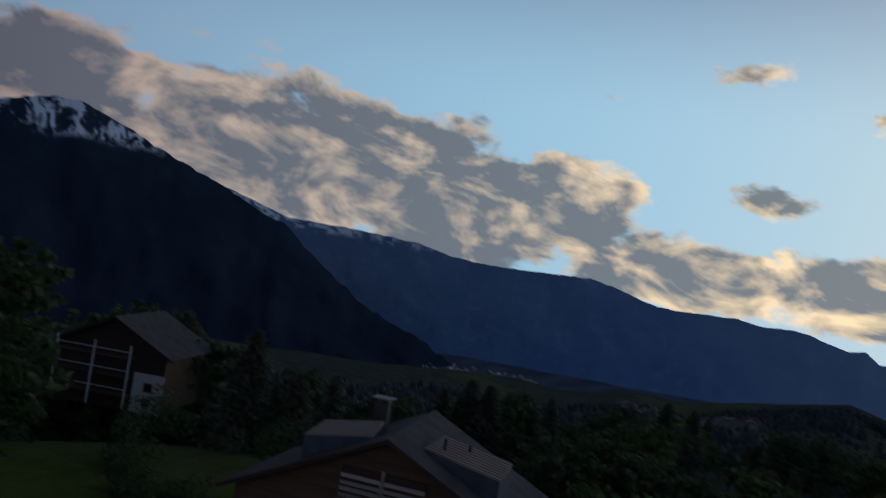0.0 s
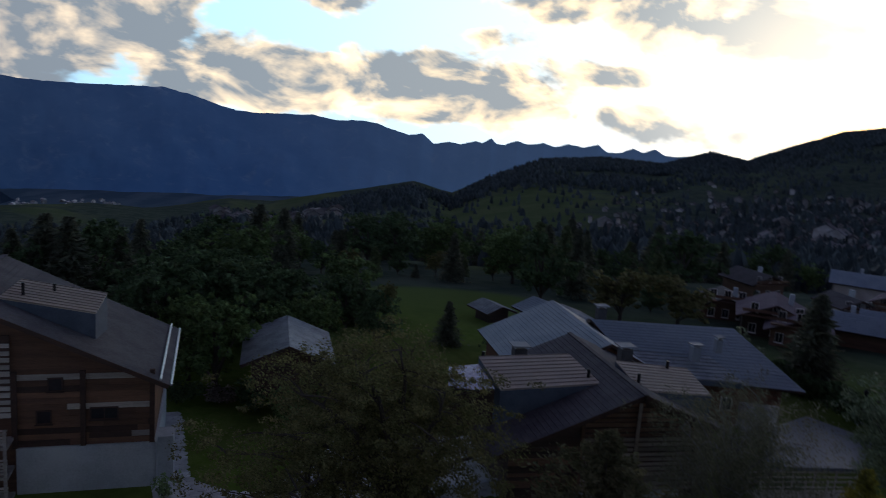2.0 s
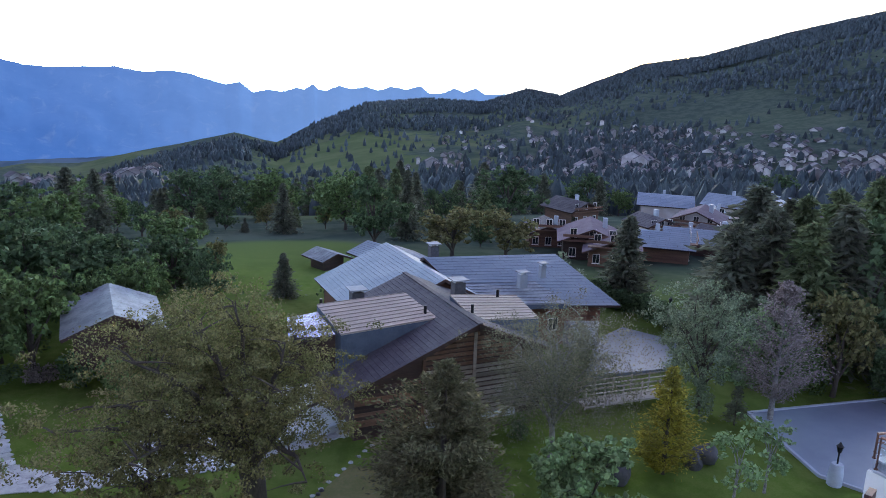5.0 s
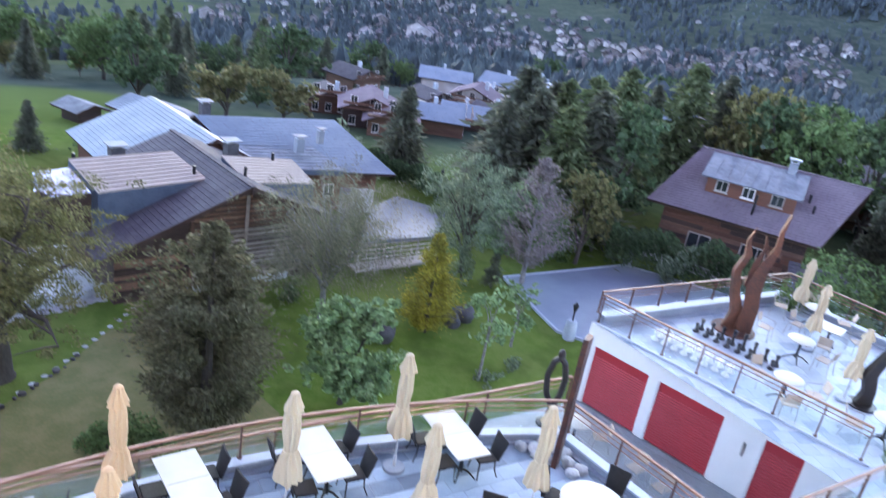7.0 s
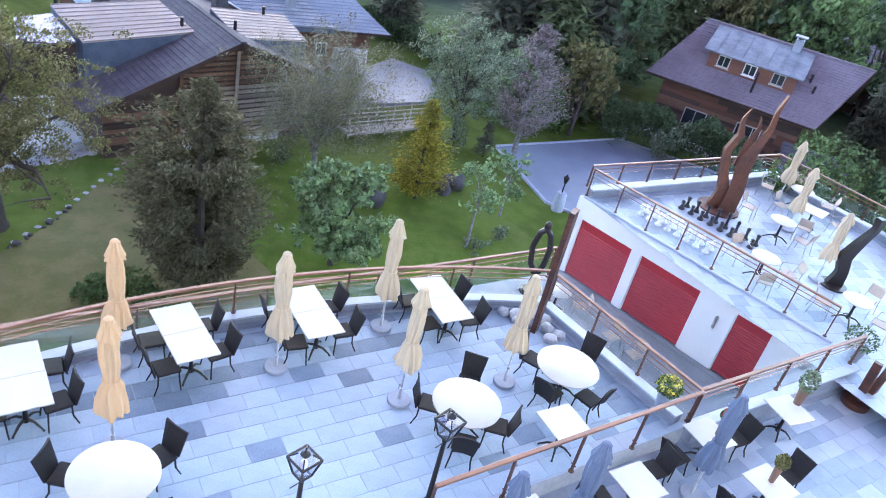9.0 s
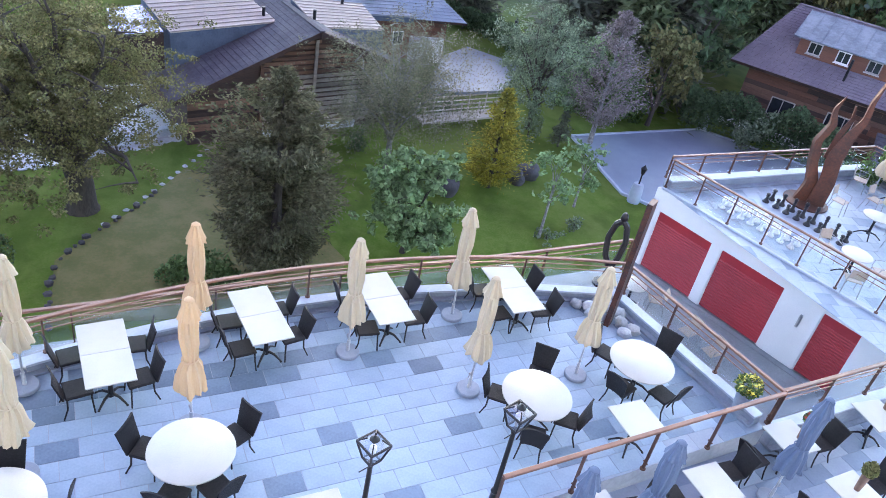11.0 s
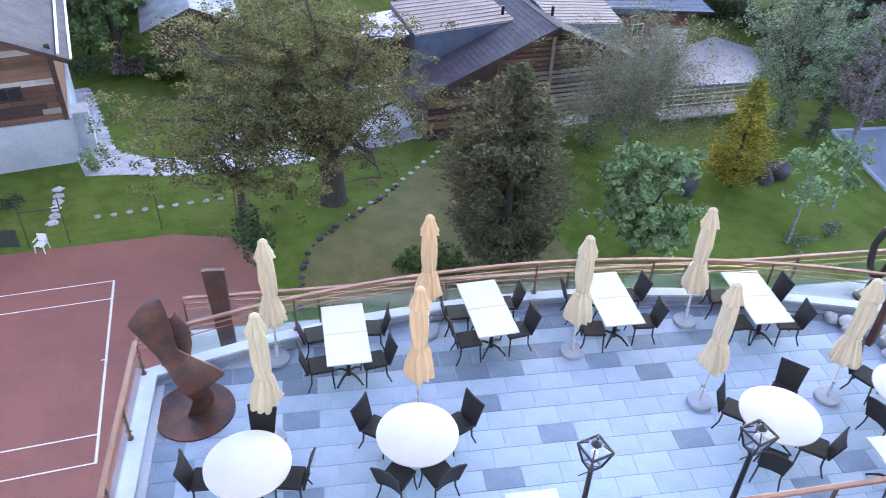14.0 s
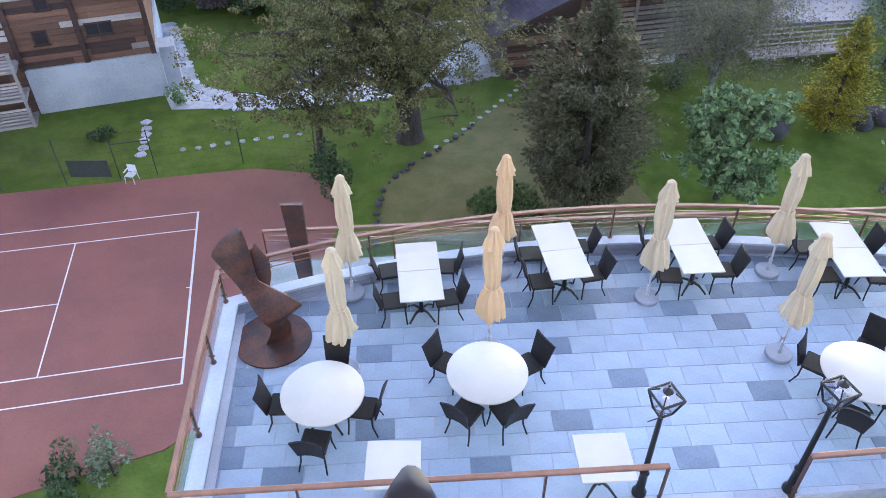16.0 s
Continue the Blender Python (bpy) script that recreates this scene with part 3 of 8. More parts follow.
def land_material():
    m = bpy.data.materials.new("alpine_land")
    m.use_nodes = True
    t = m.node_tree
    node, math_, mix, noise_, step = links(t)
    p = t.nodes["Principled BSDF"]
    co = t.nodes.new("ShaderNodeTexCoord").outputs["Object"]
    x, y, z = node("ShaderNodeSeparateXYZ", Vector=co).outputs
    r = node("ShaderNodeVectorMath", i0=co)
    r.operation = "LENGTH"
    r = r.outputs["Value"]
    n_small = noise_(co, 0.9, 5.0, 0.65)
    n_fine = noise_(co, 9.0, 3.0, 0.6)
    n_big = noise_(co, 0.009, 5.0, 0.6, 0.4)
    n_mid = noise_(co, 0.05, 4.0, 0.6)
    grass = mix(step(math_("ADD", math_("MULTIPLY", n_small, 0.6), math_("MULTIPLY", n_fine, 0.4)), 0.35, 0.65), (0.090, 0.150, 0.026), (0.140, 0.185, 0.047))
    grass = mix(math_("MULTIPLY", step(n_mid, 0.45, 0.62), 0.5), grass, (0.150, 0.165, 0.060))
    grass = mix(math_("MULTIPLY", step(noise_(co, 0.28, 4.0, 0.65, 0.4), 0.44, 0.64), 0.65), grass, (0.072, 0.108, 0.024))
    meadow = mix(step(n_mid, 0.38, 0.62), (0.080, 0.108, 0.058), (0.110, 0.128, 0.074))
    wood = mix(step(noise_(co, 0.12, 4.0, 0.7), 0.4, 0.6), (0.050, 0.070, 0.058), (0.080, 0.100, 0.078))
    slope = mix(math_("MULTIPLY", step(n_big, 0.48, 0.58), math_("SUBTRACT", 1.0, math_("MULTIPLY", step(math_("ADD", x, math_("MULTIPLY", y, -0.18)), 60.0, 220.0), 0.85))), wood, meadow)
    # valley fields: the blue of the haze above them is mixed into the colour
    hazy_field = mix(step(noise_(node("ShaderNodeMapping", Vector=co, Scale=(1.0, 0.35, 0.0)).outputs[0], 0.008, 3.0, 0.5), 0.4, 0.6), (0.070, 0.110, 0.150), (0.110, 0.150, 0.190))
    clear_ = node("ShaderNodeVectorMath", i0=co, i1=(0.0, 92.0, -13.5))
    clear_.operation = "DISTANCE"
    slope = mix(math_("SUBTRACT", 1.0, step(clear_.outputs["Value"], 14.0, 19.0)), slope, (0.105, 0.145, 0.052))
    # open pasture below the left shoulder of the village hill
    side = math_("MULTIPLY", math_("ARCTAN2", x, y), 57.2958)
    ragged = math_("MULTIPLY", math_("SUBTRACT", n_mid, 0.5), 9.0)
    inside = math_("MULTIPLY", step(math_("ADD", side, ragged), -2.6, -1.0), math_("SUBTRACT", 1.0, step(math_("ADD", side, ragged), 9.0, 11.0)))
    reach = math_("ADD", r, math_("MULTIPLY", ragged, 16.0))
    inside = math_("MULTIPLY", inside, math_("MULTIPLY", step(reach, 415.0, 445.0), math_("SUBTRACT", 1.0, step(reach, 690.0, 730.0))))
    slope = mix(inside, slope, mix(step(noise_(co, 0.03, 4.0, 0.6), 0.4, 0.6), (0.086, 0.116, 0.056), (0.112, 0.136, 0.070)))
    col = mix(step(r, 64.0, 110.0), grass, slope)
    col = mix(math_("MAXIMUM", math_("SUBTRACT", 1.0, step(z, -310.0, -210.0)), step(r, 1380.0, 1600.0)), col, hazy_field)
    t.links.new(col, p.inputs["Base Color"])
    p.inputs["Roughness"].default_value = 0.95
    p.inputs["Specular IOR Level"].default_value = 0.0
    bn = node("ShaderNodeBump", Strength=0.5, Distance=0.06, Height=math_("ADD", n_fine, n_small))
    t.links.new(bn.outputs[0], p.inputs["Normal"])
    return m


M["land"] = land_material()
ground = build_ground()

BACK = [(-110, 6.0), (-80, 5.0), (-60, 4.2), (-50, 3.1), (-47.3, 2.3), (-44.7, 1.5), (-39.2, 1.45), (-34.8, 1.2), (-32, 0.6), (-29, 0.4), (-25, 0.5), (-21.6, 0.65), (-19.6, 0.25), (-17.7, -0.35), (-16, -0.7), (-13.6, -0.62), (-10.9, -0.55),
        (-9.4, -0.8), (-7.3, -0.68), (-6.3, -0.83), (-5.2, -1.2), (-3.9, -1.48), (-2.9, -1.3), (-2.0, -2.05), (-0.9, -1.77), (0.0, -1.9), (1.1, -1.6), (1.7, -1.7), (2.27, -1.28), (2.65, -1.66), (3.3, -1.7), (4.2, -1.3), (5.0, -1.6), (6.2, -1.34), (7.1, -1.58),
        (8.0, -1.28), (9.1, -1.45), (10.2, -1.15), (10.9, -1.65), (12.0, -1.6), (12.7, -1.2), (13.5, -1.5), (14.3, -1.15), (15.0, -1.6), (16.4, -1.5), (30, -2.5)]
FRONT = [(-112, 6.5), (-90, 6.8), (-75, 5.6), (-64.4, 5.9), (-61.3, 6.9), (-59.5, 6.8), (-57.6, 6.2), (-54, 4.6), (-50, 3.1), (-46, 1.3), (-44.6, 0.8), (-41.2, -2.0), (-37.8, -4.3), (-33, -6.2), (-29, -8.5)]


def mountain(name, table, r_low, r_high, jag, material, label, seed, lo, hi, cols):
    """A far range: a skyline of control heights, roughened, with ribs and gullies running down its face."""
    ta, te = (np.array([row[i] for row in table], float) for i in range(2))
    azs, rows = np.linspace(lo, hi, cols), 26
    verts = []
    for i in range(rows):
        s = i / (rows - 1)
        for a in azs:
            crest_el = np.interp(a, ta, te) + jag * (fbm(a * 1.1, 0.0, seed, 5) + 0.4 * abs(fbm(a * 3.0, 0.0, seed + 2, 3)))
            r = r_low + (r_high - r_low) * s
            zc = EYE_Z + r_high * math.tan(radians(crest_el))
            z = -620.0 + (zc + 620.0) * (0.25 * s + 0.75 * s ** 1.35)
            rib = fbm(a * 0.3 + 2.2 * s, s * 4.5, seed + 5, 4) * 90.0 * math.sin(math.pi * min(1.0, s * 1.02)) ** 0.8
            rr = r - rib
            verts.append((rr * math.sin(radians(a)), rr * math.cos(radians(a)), z))
    n = len(azs)
    faces = [(i * n + j, i * n + j + 1, (i + 1) * n + j + 1, (i + 1) * n + j) for i in range(rows - 1) for j in range(n - 1)]
    ob = mesh_object(name, verts, faces, material, smooth=True)
    return tagged(ob, label, "mountain", kind="structure")


# both ranges carry their distance haze as blue base colour and emission
M["far_blue"] = distant("far_range", (0.030, 0.055, 0.110), (0.050, 0.080, 0.140), 60.0, (0.026, 0.068, 0.175), haze_tints=((0.042, 0.125, 0.390), (0.150, 0.280, 0.560), (0.130, 0.230, 0.470)))
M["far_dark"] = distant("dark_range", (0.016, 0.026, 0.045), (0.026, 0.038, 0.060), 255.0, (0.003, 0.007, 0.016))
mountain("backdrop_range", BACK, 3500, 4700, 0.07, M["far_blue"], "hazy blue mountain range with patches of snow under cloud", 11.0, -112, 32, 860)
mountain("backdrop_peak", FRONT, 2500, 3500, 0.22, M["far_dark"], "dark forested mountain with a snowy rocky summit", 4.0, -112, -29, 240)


# ---- hotel terrace ----
def terrace_edge(x, out=0.0):
    """The y of the terrace's bowed north edge."""
    return -9.7 + math.sqrt((21.75 + out) ** 2 - (x - 4.7) ** 2)


LOW = -0.45      # the lower terrace to the south-east
PIT = -2.85      # the yard in front of the red shutters
LEDGE = -0.5     # the outer ledge beyond the bowed rail
arc = [(float(x), terrace_edge(x)) for x in np.linspace(-4.0, 10.95, 31)]
MAIN = [(-3.72, 5.55), (3.25, 5.98), (5.3, 6.15), (11.8, 6.68), (11.0, 11.0)] + arc[::-1]
SOUTH = [(-3.7, -2.1), (18.1, -2.1), (18.1, 7.0), (11.8, 6.66), (5.3, 6.13), (3.25, 5.96), (-3.72, 5.53)]
ROOF = [(18.12, -2.1), (27.4, -2.1), (27.0, 8.0), (25.25, 16.45), (15.85, 16.12), (18.42, 7.92), (18.12, 7.0)]
YARD = [(11.82, 6.7), (18.1, 7.04), (18.4, 7.94), (15.83, 16.1), (12.6, 13.0), (11.03, 11.0)]
OUTER = [(-4.0, 10.4)] + [(x, y + 0.004) for x, y in arc[1:]] + [(11.05, 11.05), (12.55, 12.95), (9.0, 12.75), (4.7, 12.6), (-0.4, 12.35), (-3.7, 12.15)]


def body(name, outline, top, bottom, material, label, category):
    bm = bmesh.new()
    add_slab(bm, [(x, y, top) for x, y in outline], top - bottom, down=(0, 0, -1))
    return tagged(part(name, bm, material), label, category, kind="structure")


body("terrace_base", MAIN, -0.016, -12.4, M["plaster_grey"], "grey rendered base of the hotel terrace", "terrace base")
body("lower_terrace_base", SOUTH, LOW - 0.016, -12.4, M["plaster_grey"], "grey rendered base of the lower terrace", "terrace base")
body("annex_base", ROOF, -0.016, -12.4, M["plaster"], "white rendered annex with a paved flat roof", "annex")
body("yard_base", YARD, PIT - 0.016, -12.4, M["concrete"], "pale concrete yard between terrace and annex", "yard")
body("outer_ledge", OUTER, LEDGE, -12.4, M["concrete"], "pale concrete ledge outside the bowed railing", "ledge")
box("hotel_wall", (-34, -3.2, -12.4), (34, -2.2, 24), M["plaster"], label="white rendered hotel front")["kind"] = "structure"


def clip_convex(poly, outline):
    """The part of a polygon inside a convex outline that runs anticlockwise."""
    out = poly
    for (x0, y0), (x1, y1) in zip(outline, outline[1:] + outline[:1]):
        src, out = out, []
        side = lambda p: (x1 - x0) * (p[1] - y0) - (y1 - y0) * (p[0] - x0)
        for p, q in zip(src, src[1:] + src[:1]):
            sp, sq = side(p), side(q)
            if sp >= 0:
                out.append(p)
            if sp * sq < 0:
                k = sp / (sp - sq)
                out.append((p[0] + (q[0] - p[0]) * k, p[1] + (q[1] - p[1]) * k))
        if len(out) < 3:
            return []
    return out


def convex(outline):
    """The convex hull, anticlockwise."""
    pts = sorted(set((round(x, 4), round(y, 4)) for x, y in outline))
    def half(points):
        h = []
        for p in points:
            while len(h) > 1 and (h[-1][0] - h[-2][0]) * (p[1] - h[-2][1]) - (h[-1][1] - h[-2][1]) * (p[0] - h[-2][0]) <= 0:
                h.pop()
            h.append(p)
        return h[:-1]
    return half(pts) + half(pts[::-1])


TILE_X, TILE_Y, TILE_TURN = 0.645, 0.412, radians(2.9)
DARK = [(-0.9, 9.2), (-0.72, 7.55), (0.64, 6.81), (2.25, 9.38), (3.59, 8.65), (2.45, 7.74), (5.54, 7.95), (3.82, 7.01), (5.31, 9.59), (-2.58, 6.63), (4.51, 10.32), (-1.45, 10.07), (0.95, 10.2), (1.55, 10.2), (2.2, 10.2), (2.85, 10.22), (-2.86, 8.28), (8.3, 7.5), (10.1, 7.3), (7.2, 7.0), (9.6, 9.9)]


def tile_grid(outline, z, origin, turn, sx, sy):
    """Tiles in half bond over an outline: centre, outline clipped to the edge, whole or cut."""
    hull = convex(outline)
    c, s = math.cos(turn), math.sin(turn)
    out, gap = [], 0.004
    for row in range(-40, 60):
        shift = (row % 2) * 0.5 + 0.12 * math.sin(row * 1.9)
        for col in range(-30, 50):
            u, v = (col + shift) * sx, row * sy
            corners = [(u + gap, v + gap), (u + sx - gap, v + gap), (u + sx - gap, v + sy - gap), (u + gap, v + sy - gap)]
            world = [(origin[0] + a * c - b * s, origin[1] + a * s + b * c) for a, b in corners]
            cut = clip_convex(world, hull)
            if len(cut) >= 3:
                mid = (sum(p[0] for p in world) / 4, sum(p[1] for p in world) / 4)
                out.append((mid, cut, cut == world))
    return out


def pave(outline, z, name, label, origin, turn, sx, sy, chance):
    """A floor with its tiles joined into one mesh of stuff."""
    bed = body(name, outline, z - 0.008, z - 0.014, M["grout"], label, "floor")
    rnd = random.Random(len(outline) * 7 + 1)
    pale, deep = bmesh.new(), bmesh.new()
    for mid, cut, whole in tile_grid(outline, z, origin, turn, sx, sy):
        add_slab(deep if rnd.random() < chance else pale, [(x, y, z + rnd.uniform(-0.001, 0.001)) for x, y in cut], 0.007, down=(0, 0, -1))
    for nm, bm, mt in (("pale_tiles", pale, "tile_joined"), ("dark_tiles", deep, "tile_dark_joined")):
        tagged(part(nm, bm, M[mt], bed), kind="stuff")
    return bed


M["tile_joined"] = surface("pale_stone_paving", (0.330, 0.375, 0.455), (0.275, 0.320, 0.400), rough=0.42, scale=1.2, fine=22.0, bump=0.06, island=0.09)
M["tile_dark_joined"] = surface("slate_stone_paving", (0.225, 0.280, 0.365), (0.175, 0.225, 0.300), rough=0.40, scale=1.2, fine=22.0, bump=0.06, island=0.12)
pave(SOUTH, LOW, "lower_floor", "pale blue-grey stone paving of the lower terrace", (4.0, 3.0), TILE_TURN, 0.62, 0.41, 0.5)
pave(ROOF[1:6] + [(18.12, -2.1)], 0.0, "roof_floor", "pale stone paving on the annex roof", (18.0, 8.0), radians(-17.0), 0.5, 0.5, 0.22)


# ---- low kerbs and railings ----
def kerb(name, pts, inner, label, base=0.0, height=0.24):
    """A low wall along a line with a paler coping; inner is its width to the left of the line."""
    t = thing(name, label, "kerb", kind="structure")
    for nm, lo, hi, wide, mt in (("kerb_wall", base, height - 0.05, inner * 0.6, "kerb_face"), ("coping_stone", height - 0.05, height, inner * 0.6 + 0.03, "coping"), ("kerb_foot", base, base + 0.04 + 0.0013 * len(name), inner, "coping" if name == "west_kerb" else "kerb_face")):
        bm = bmesh.new()
        prev = None
        for i, p in enumerate(pts):
            a, b = Vector(pts[max(i - 1, 0)]), Vector(pts[min(i + 1, len(pts) - 1)])
            d = (b - a).normalized()
            n = Vector((-d.y, d.x))
            o, q = Vector(p) - n * 0.04, Vector(p) + n * wide
            ring = [bm.verts.new((o.x, o.y, lo)), bm.verts.new((q.x, q.y, lo)), bm.verts.new((q.x, q.y, hi)), bm.verts.new((o.x, o.y, hi))]
            if prev:
                for k in range(4):
                    bm.faces.new((prev[k], prev[(k + 1) % 4], ring[(k + 1) % 4], ring[k]))
            else:
                bm.faces.new(ring)
            prev = ring
        bm.faces.new(prev[::-1])
        part(nm, bm, M[mt], t)
    return t


def along(pts, d):
    """The place at a length along a line of points, and its direction."""
    for a, b in zip(pts, pts[1:]):
        a, b = Vector(a), Vector(b)
        n = (b - a).length
        if d <= n:
            return a + (b - a) * (d / n), (b - a) / n
        d -= n
    return b, (b - a).normalized()


def railing(label, pts, foot, top, spacing, glass=True, wood=True, second=True, first=0.0):
    """Posts with collars, a flat handrail, a thin rail below it, and glass panes between the posts."""
    t = thing("railing", label, "railing")
    total = sum((Vector(b) - Vector(a)).length for a, b in zip(pts, pts[1:]))
    count = max(1, round((total - first) / spacing))
    stops = [first + (total - first) * i / count for i in range(count + 1)]
    line = [along(pts, min(d, total))[0] for d in np.linspace(0, total, max(2, int(total / 0.45)))]
    line = [(p.x, p.y) for p in line]
    bm = bmesh.new()
    prev = None
    for i, p in enumerate(line):
        d = (Vector(line[min(i + 1, len(line) - 1)]) - Vector(line[max(i - 1, 0)])).normalized()
        n = Vector((-d.y, d.x)) * 0.042
        o, q = Vector(p) - n, Vector(p) + n
        ring = [bm.verts.new(v) for v in ((o.x, o.y, top - 0.045), (q.x, q.y, top - 0.045), (q.x, q.y, top - 0.008), (q.x - n.x * 0.3, q.y - n.y * 0.3, top), (o.x + n.x * 0.3, o.y + n.y * 0.3, top), (o.x, o.y, top - 0.008))]
        if prev:
            for k in range(6):
                bm.faces.new((prev[k], prev[(k + 1) % 6], ring[(k + 1) % 6], ring[k]))
        else:
            bm.faces.new(ring)
        prev = ring
    bm.faces.new(prev[::-1])
    part("handrail", bm, M["rail"], t, "copper-brown handrail")
    if second:
        tube("lower_rail", [(x, y, top - 0.17) for x, y in line], 0.014, M["rail"], t, 6)
        if glass:
            tube("lower_rail", [(x, y, top - 0.30) for x, y in line], 0.011, M["rail"], t, 6)
    for d in stops:
        p, way_ = along(pts, min(d, total))
        n = Vector((-way_.y, way_.x))
        bm = bmesh.new()
        add_box(bm, (-0.014, -0.028, foot), (0.014, 0.028, top - 0.045))
        add_tube(bm, [(0, 0, foot + 0.001), (0, 0, foot + 0.03)], 0.055, 10)
        add_tube(bm, [(0, -0.055, foot + 0.18), (0, 0.055, foot + 0.18)], 0.018, 6)
        m = Matrix.Translation((p.x, p.y, 0)) @ Matrix.Rotation(math.atan2(way_.y, way_.x), 4, "Z")
        bmesh.ops.transform(bm, matrix=m, verts=bm.verts[:])
        part("post", bm, M["rail_dark"], t)
    if glass:
        for a, b in zip(stops, stops[1:]):
            p, _ = along(pts, a + 0.06)
            q, _ = along(pts, min(b, total) - 0.06)
            d = (q - p).normalized()
            n = Vector((-d.y, d.x, 0)) * 0.005
            pane = slab("pane", [(p.x, p.y, foot + 0.09), (q.x, q.y, foot + 0.09), (q.x, q.y, top - 0.34), (p.x, p.y, top - 0.34)], 0.01, M["pane"], t, "clear glass panel", down=tuple(n))
            pane.visible_shadow = False
    return t


arc_line = [(x, y) for x, y in arc]
kerb("north_kerb", [(x, y) for x, y in arc_line[::-1]], 0.30, "low slate kerb with a pale coping along the bowed edge")
kerb("west_kerb", [(-4.0, 10.16), (-3.68, 5.6)], 0.34, "low slate kerb with a pale coping along the west edge", height=0.246)
kerb("east_kerb", [(11.72, 6.85), (10.98, 10.95)], 0.32, "low slate kerb with a pale coping above the yard", height=0.247)
railing("long bowed terrace railing with copper-brown handrail and glass panels", arc_line, 0.24, 1.05, 2.4, first=0.35)
railing("straight terrace railing with copper-brown handrail above the tennis court", [(-4.0, 10.16), (-3.66, 5.62)], 0.24, 1.05, 1.5)
railing("straight terrace railing with glass panels above the yard", [(11.0, 10.98), (11.78, 6.7)], 0.24, 1.05, 1.45)
railing("plain handrail railing along the terrace steps", [(-3.66, 5.6), (3.25, 6.0)], 0.0, 1.05, 1.75, glass=False, second=False)
railing("plain handrail railing between the upper and lower terrace", [(5.3, 6.14), (11.78, 6.66)], 0.0, 1.05, 1.62, glass=False, second=False)
kerb("south_kerb", [(18.0, 7.08), (11.9, 6.7)], 0.30, "slate kerb with a pale coping between lower terrace and yard", base=LOW, height=0.12)
railing("railing with glass panels along the lower terrace and yard", [(11.8, 6.72), (17.9, 7.12)], 0.12, 1.05, 1.5)
railing("outer railing on the ledge below the bowed edge", [(-3.6, 12.0), (-0.4, 12.18), (4.7, 12.45), (9.0, 12.6), (12.4, 12.78)], LEDGE, 0.5, 2.6)
kerb("roof_kerb_west", [(18.36, 7.98), (15.85, 15.95)], 0.06, "pale kerb on the edge of the annex roof", height=0.06)
kerb("roof_kerb_north", [(15.95, 16.08), (25.2, 16.38)][::-1], 0.45, "blue-grey kerb with a pale coping on the annex roof", height=0.34)
kerb("roof_kerb_east", [(25.25, 16.3), (26.95, 8.0)][::-1], 0.4, "blue-grey kerb with a pale coping on the annex roof edge", height=0.3)
railing("annex roof railing with bronze handrail above the shutters", [(15.9, 15.95), (18.3, 8.2)], 0.06, 1.05, 1.15, glass=True)
railing("annex roof railing with bronze handrail on the car park side", [(15.9, 16.08), (25.2, 16.38)], 0.34, 1.1, 1.3, glass=True)
railing("annex roof railing with bronze handrail on the chalet side", [(25.25, 16.36), (26.95, 8.0)], 0.3, 1.1, 1.3, glass=True)
# steps between the terraces
steps = thing("terrace_steps", "three slate steps down to the lower terrace", "steps", kind="structure")
for i in range(2):
    box("step", (3.3, 5.72 - 0.3 * i, LOW), (5.25, 6.05 - 0.3 * i, -0.16 - 0.15 * i), M["kerb_face"], steps, bevel=0.01)


# ---- annex wall with red roller shutters ----
WALL_A, WALL_DIR = Vector((15.85, 16.11, 0)), Vector((0.3016, -0.9534, 0))
WALL_OUT = Vector((-0.9534, -0.3016, 0))
annex_m = Matrix((( WALL_DIR.x, WALL_OUT.x, 0, WALL_A.x), (WALL_DIR.y, WALL_OUT.y, 0, WALL_A.y), (0, 0, 1, 0), (0, 0, 0, 1)))


def roller_shutter(lo, hi, zlo, zhi):
    """A red shutter of bowed slats in a rebate of the white wall, with a darker box above."""
    t = thing("roller_shutter", "closed red metal roller shutter in a white wall", "shutter", annex_m, "red shutters of the annex")
    n = int((zhi - 0.24 - zlo) / 0.085)
    bm = bmesh.new()
    for i in range(n):
        z0, z1 = zlo + i * 0.085, zlo + (i + 1) * 0.085 - 0.008
        for a, b, za, zb in ((0.018, 0.034, z0, (z0 + z1) / 2), (0.034, 0.018, (z0 + z1) / 2, z1)):
            q = [bm.verts.new(v) for v in ((lo, a, za), (hi, a, za), (hi, b, zb), (lo, b, zb))]
            bm.faces.new(q)
        q = [bm.verts.new(v) for v in ((lo, 0.018, z1), (hi, 0.018, z1), (hi, 0.018, z1 + 0.008), (lo, 0.018, z1 + 0.008))]
        bm.faces.new(q)
    part("slats", bm, M["red"], t)
    box("shutter_box", (lo, 0.002, zlo + n * 0.085 - 0.006), (hi, 0.032, zhi), M["red"], t, label="plain red shutter box", bevel=0.008)
    for x in (lo - 0.03, hi - 0.01):
        box("guide_rail", (x, 0.002, zlo), (x + 0.04, 0.045, zhi), M["plaster"], t, label="white guide rail")
    box("threshold", (lo, 0.002, zlo - 0.02), (hi, 0.06, zlo - 0.003), M["aluminium"], t)
    return t


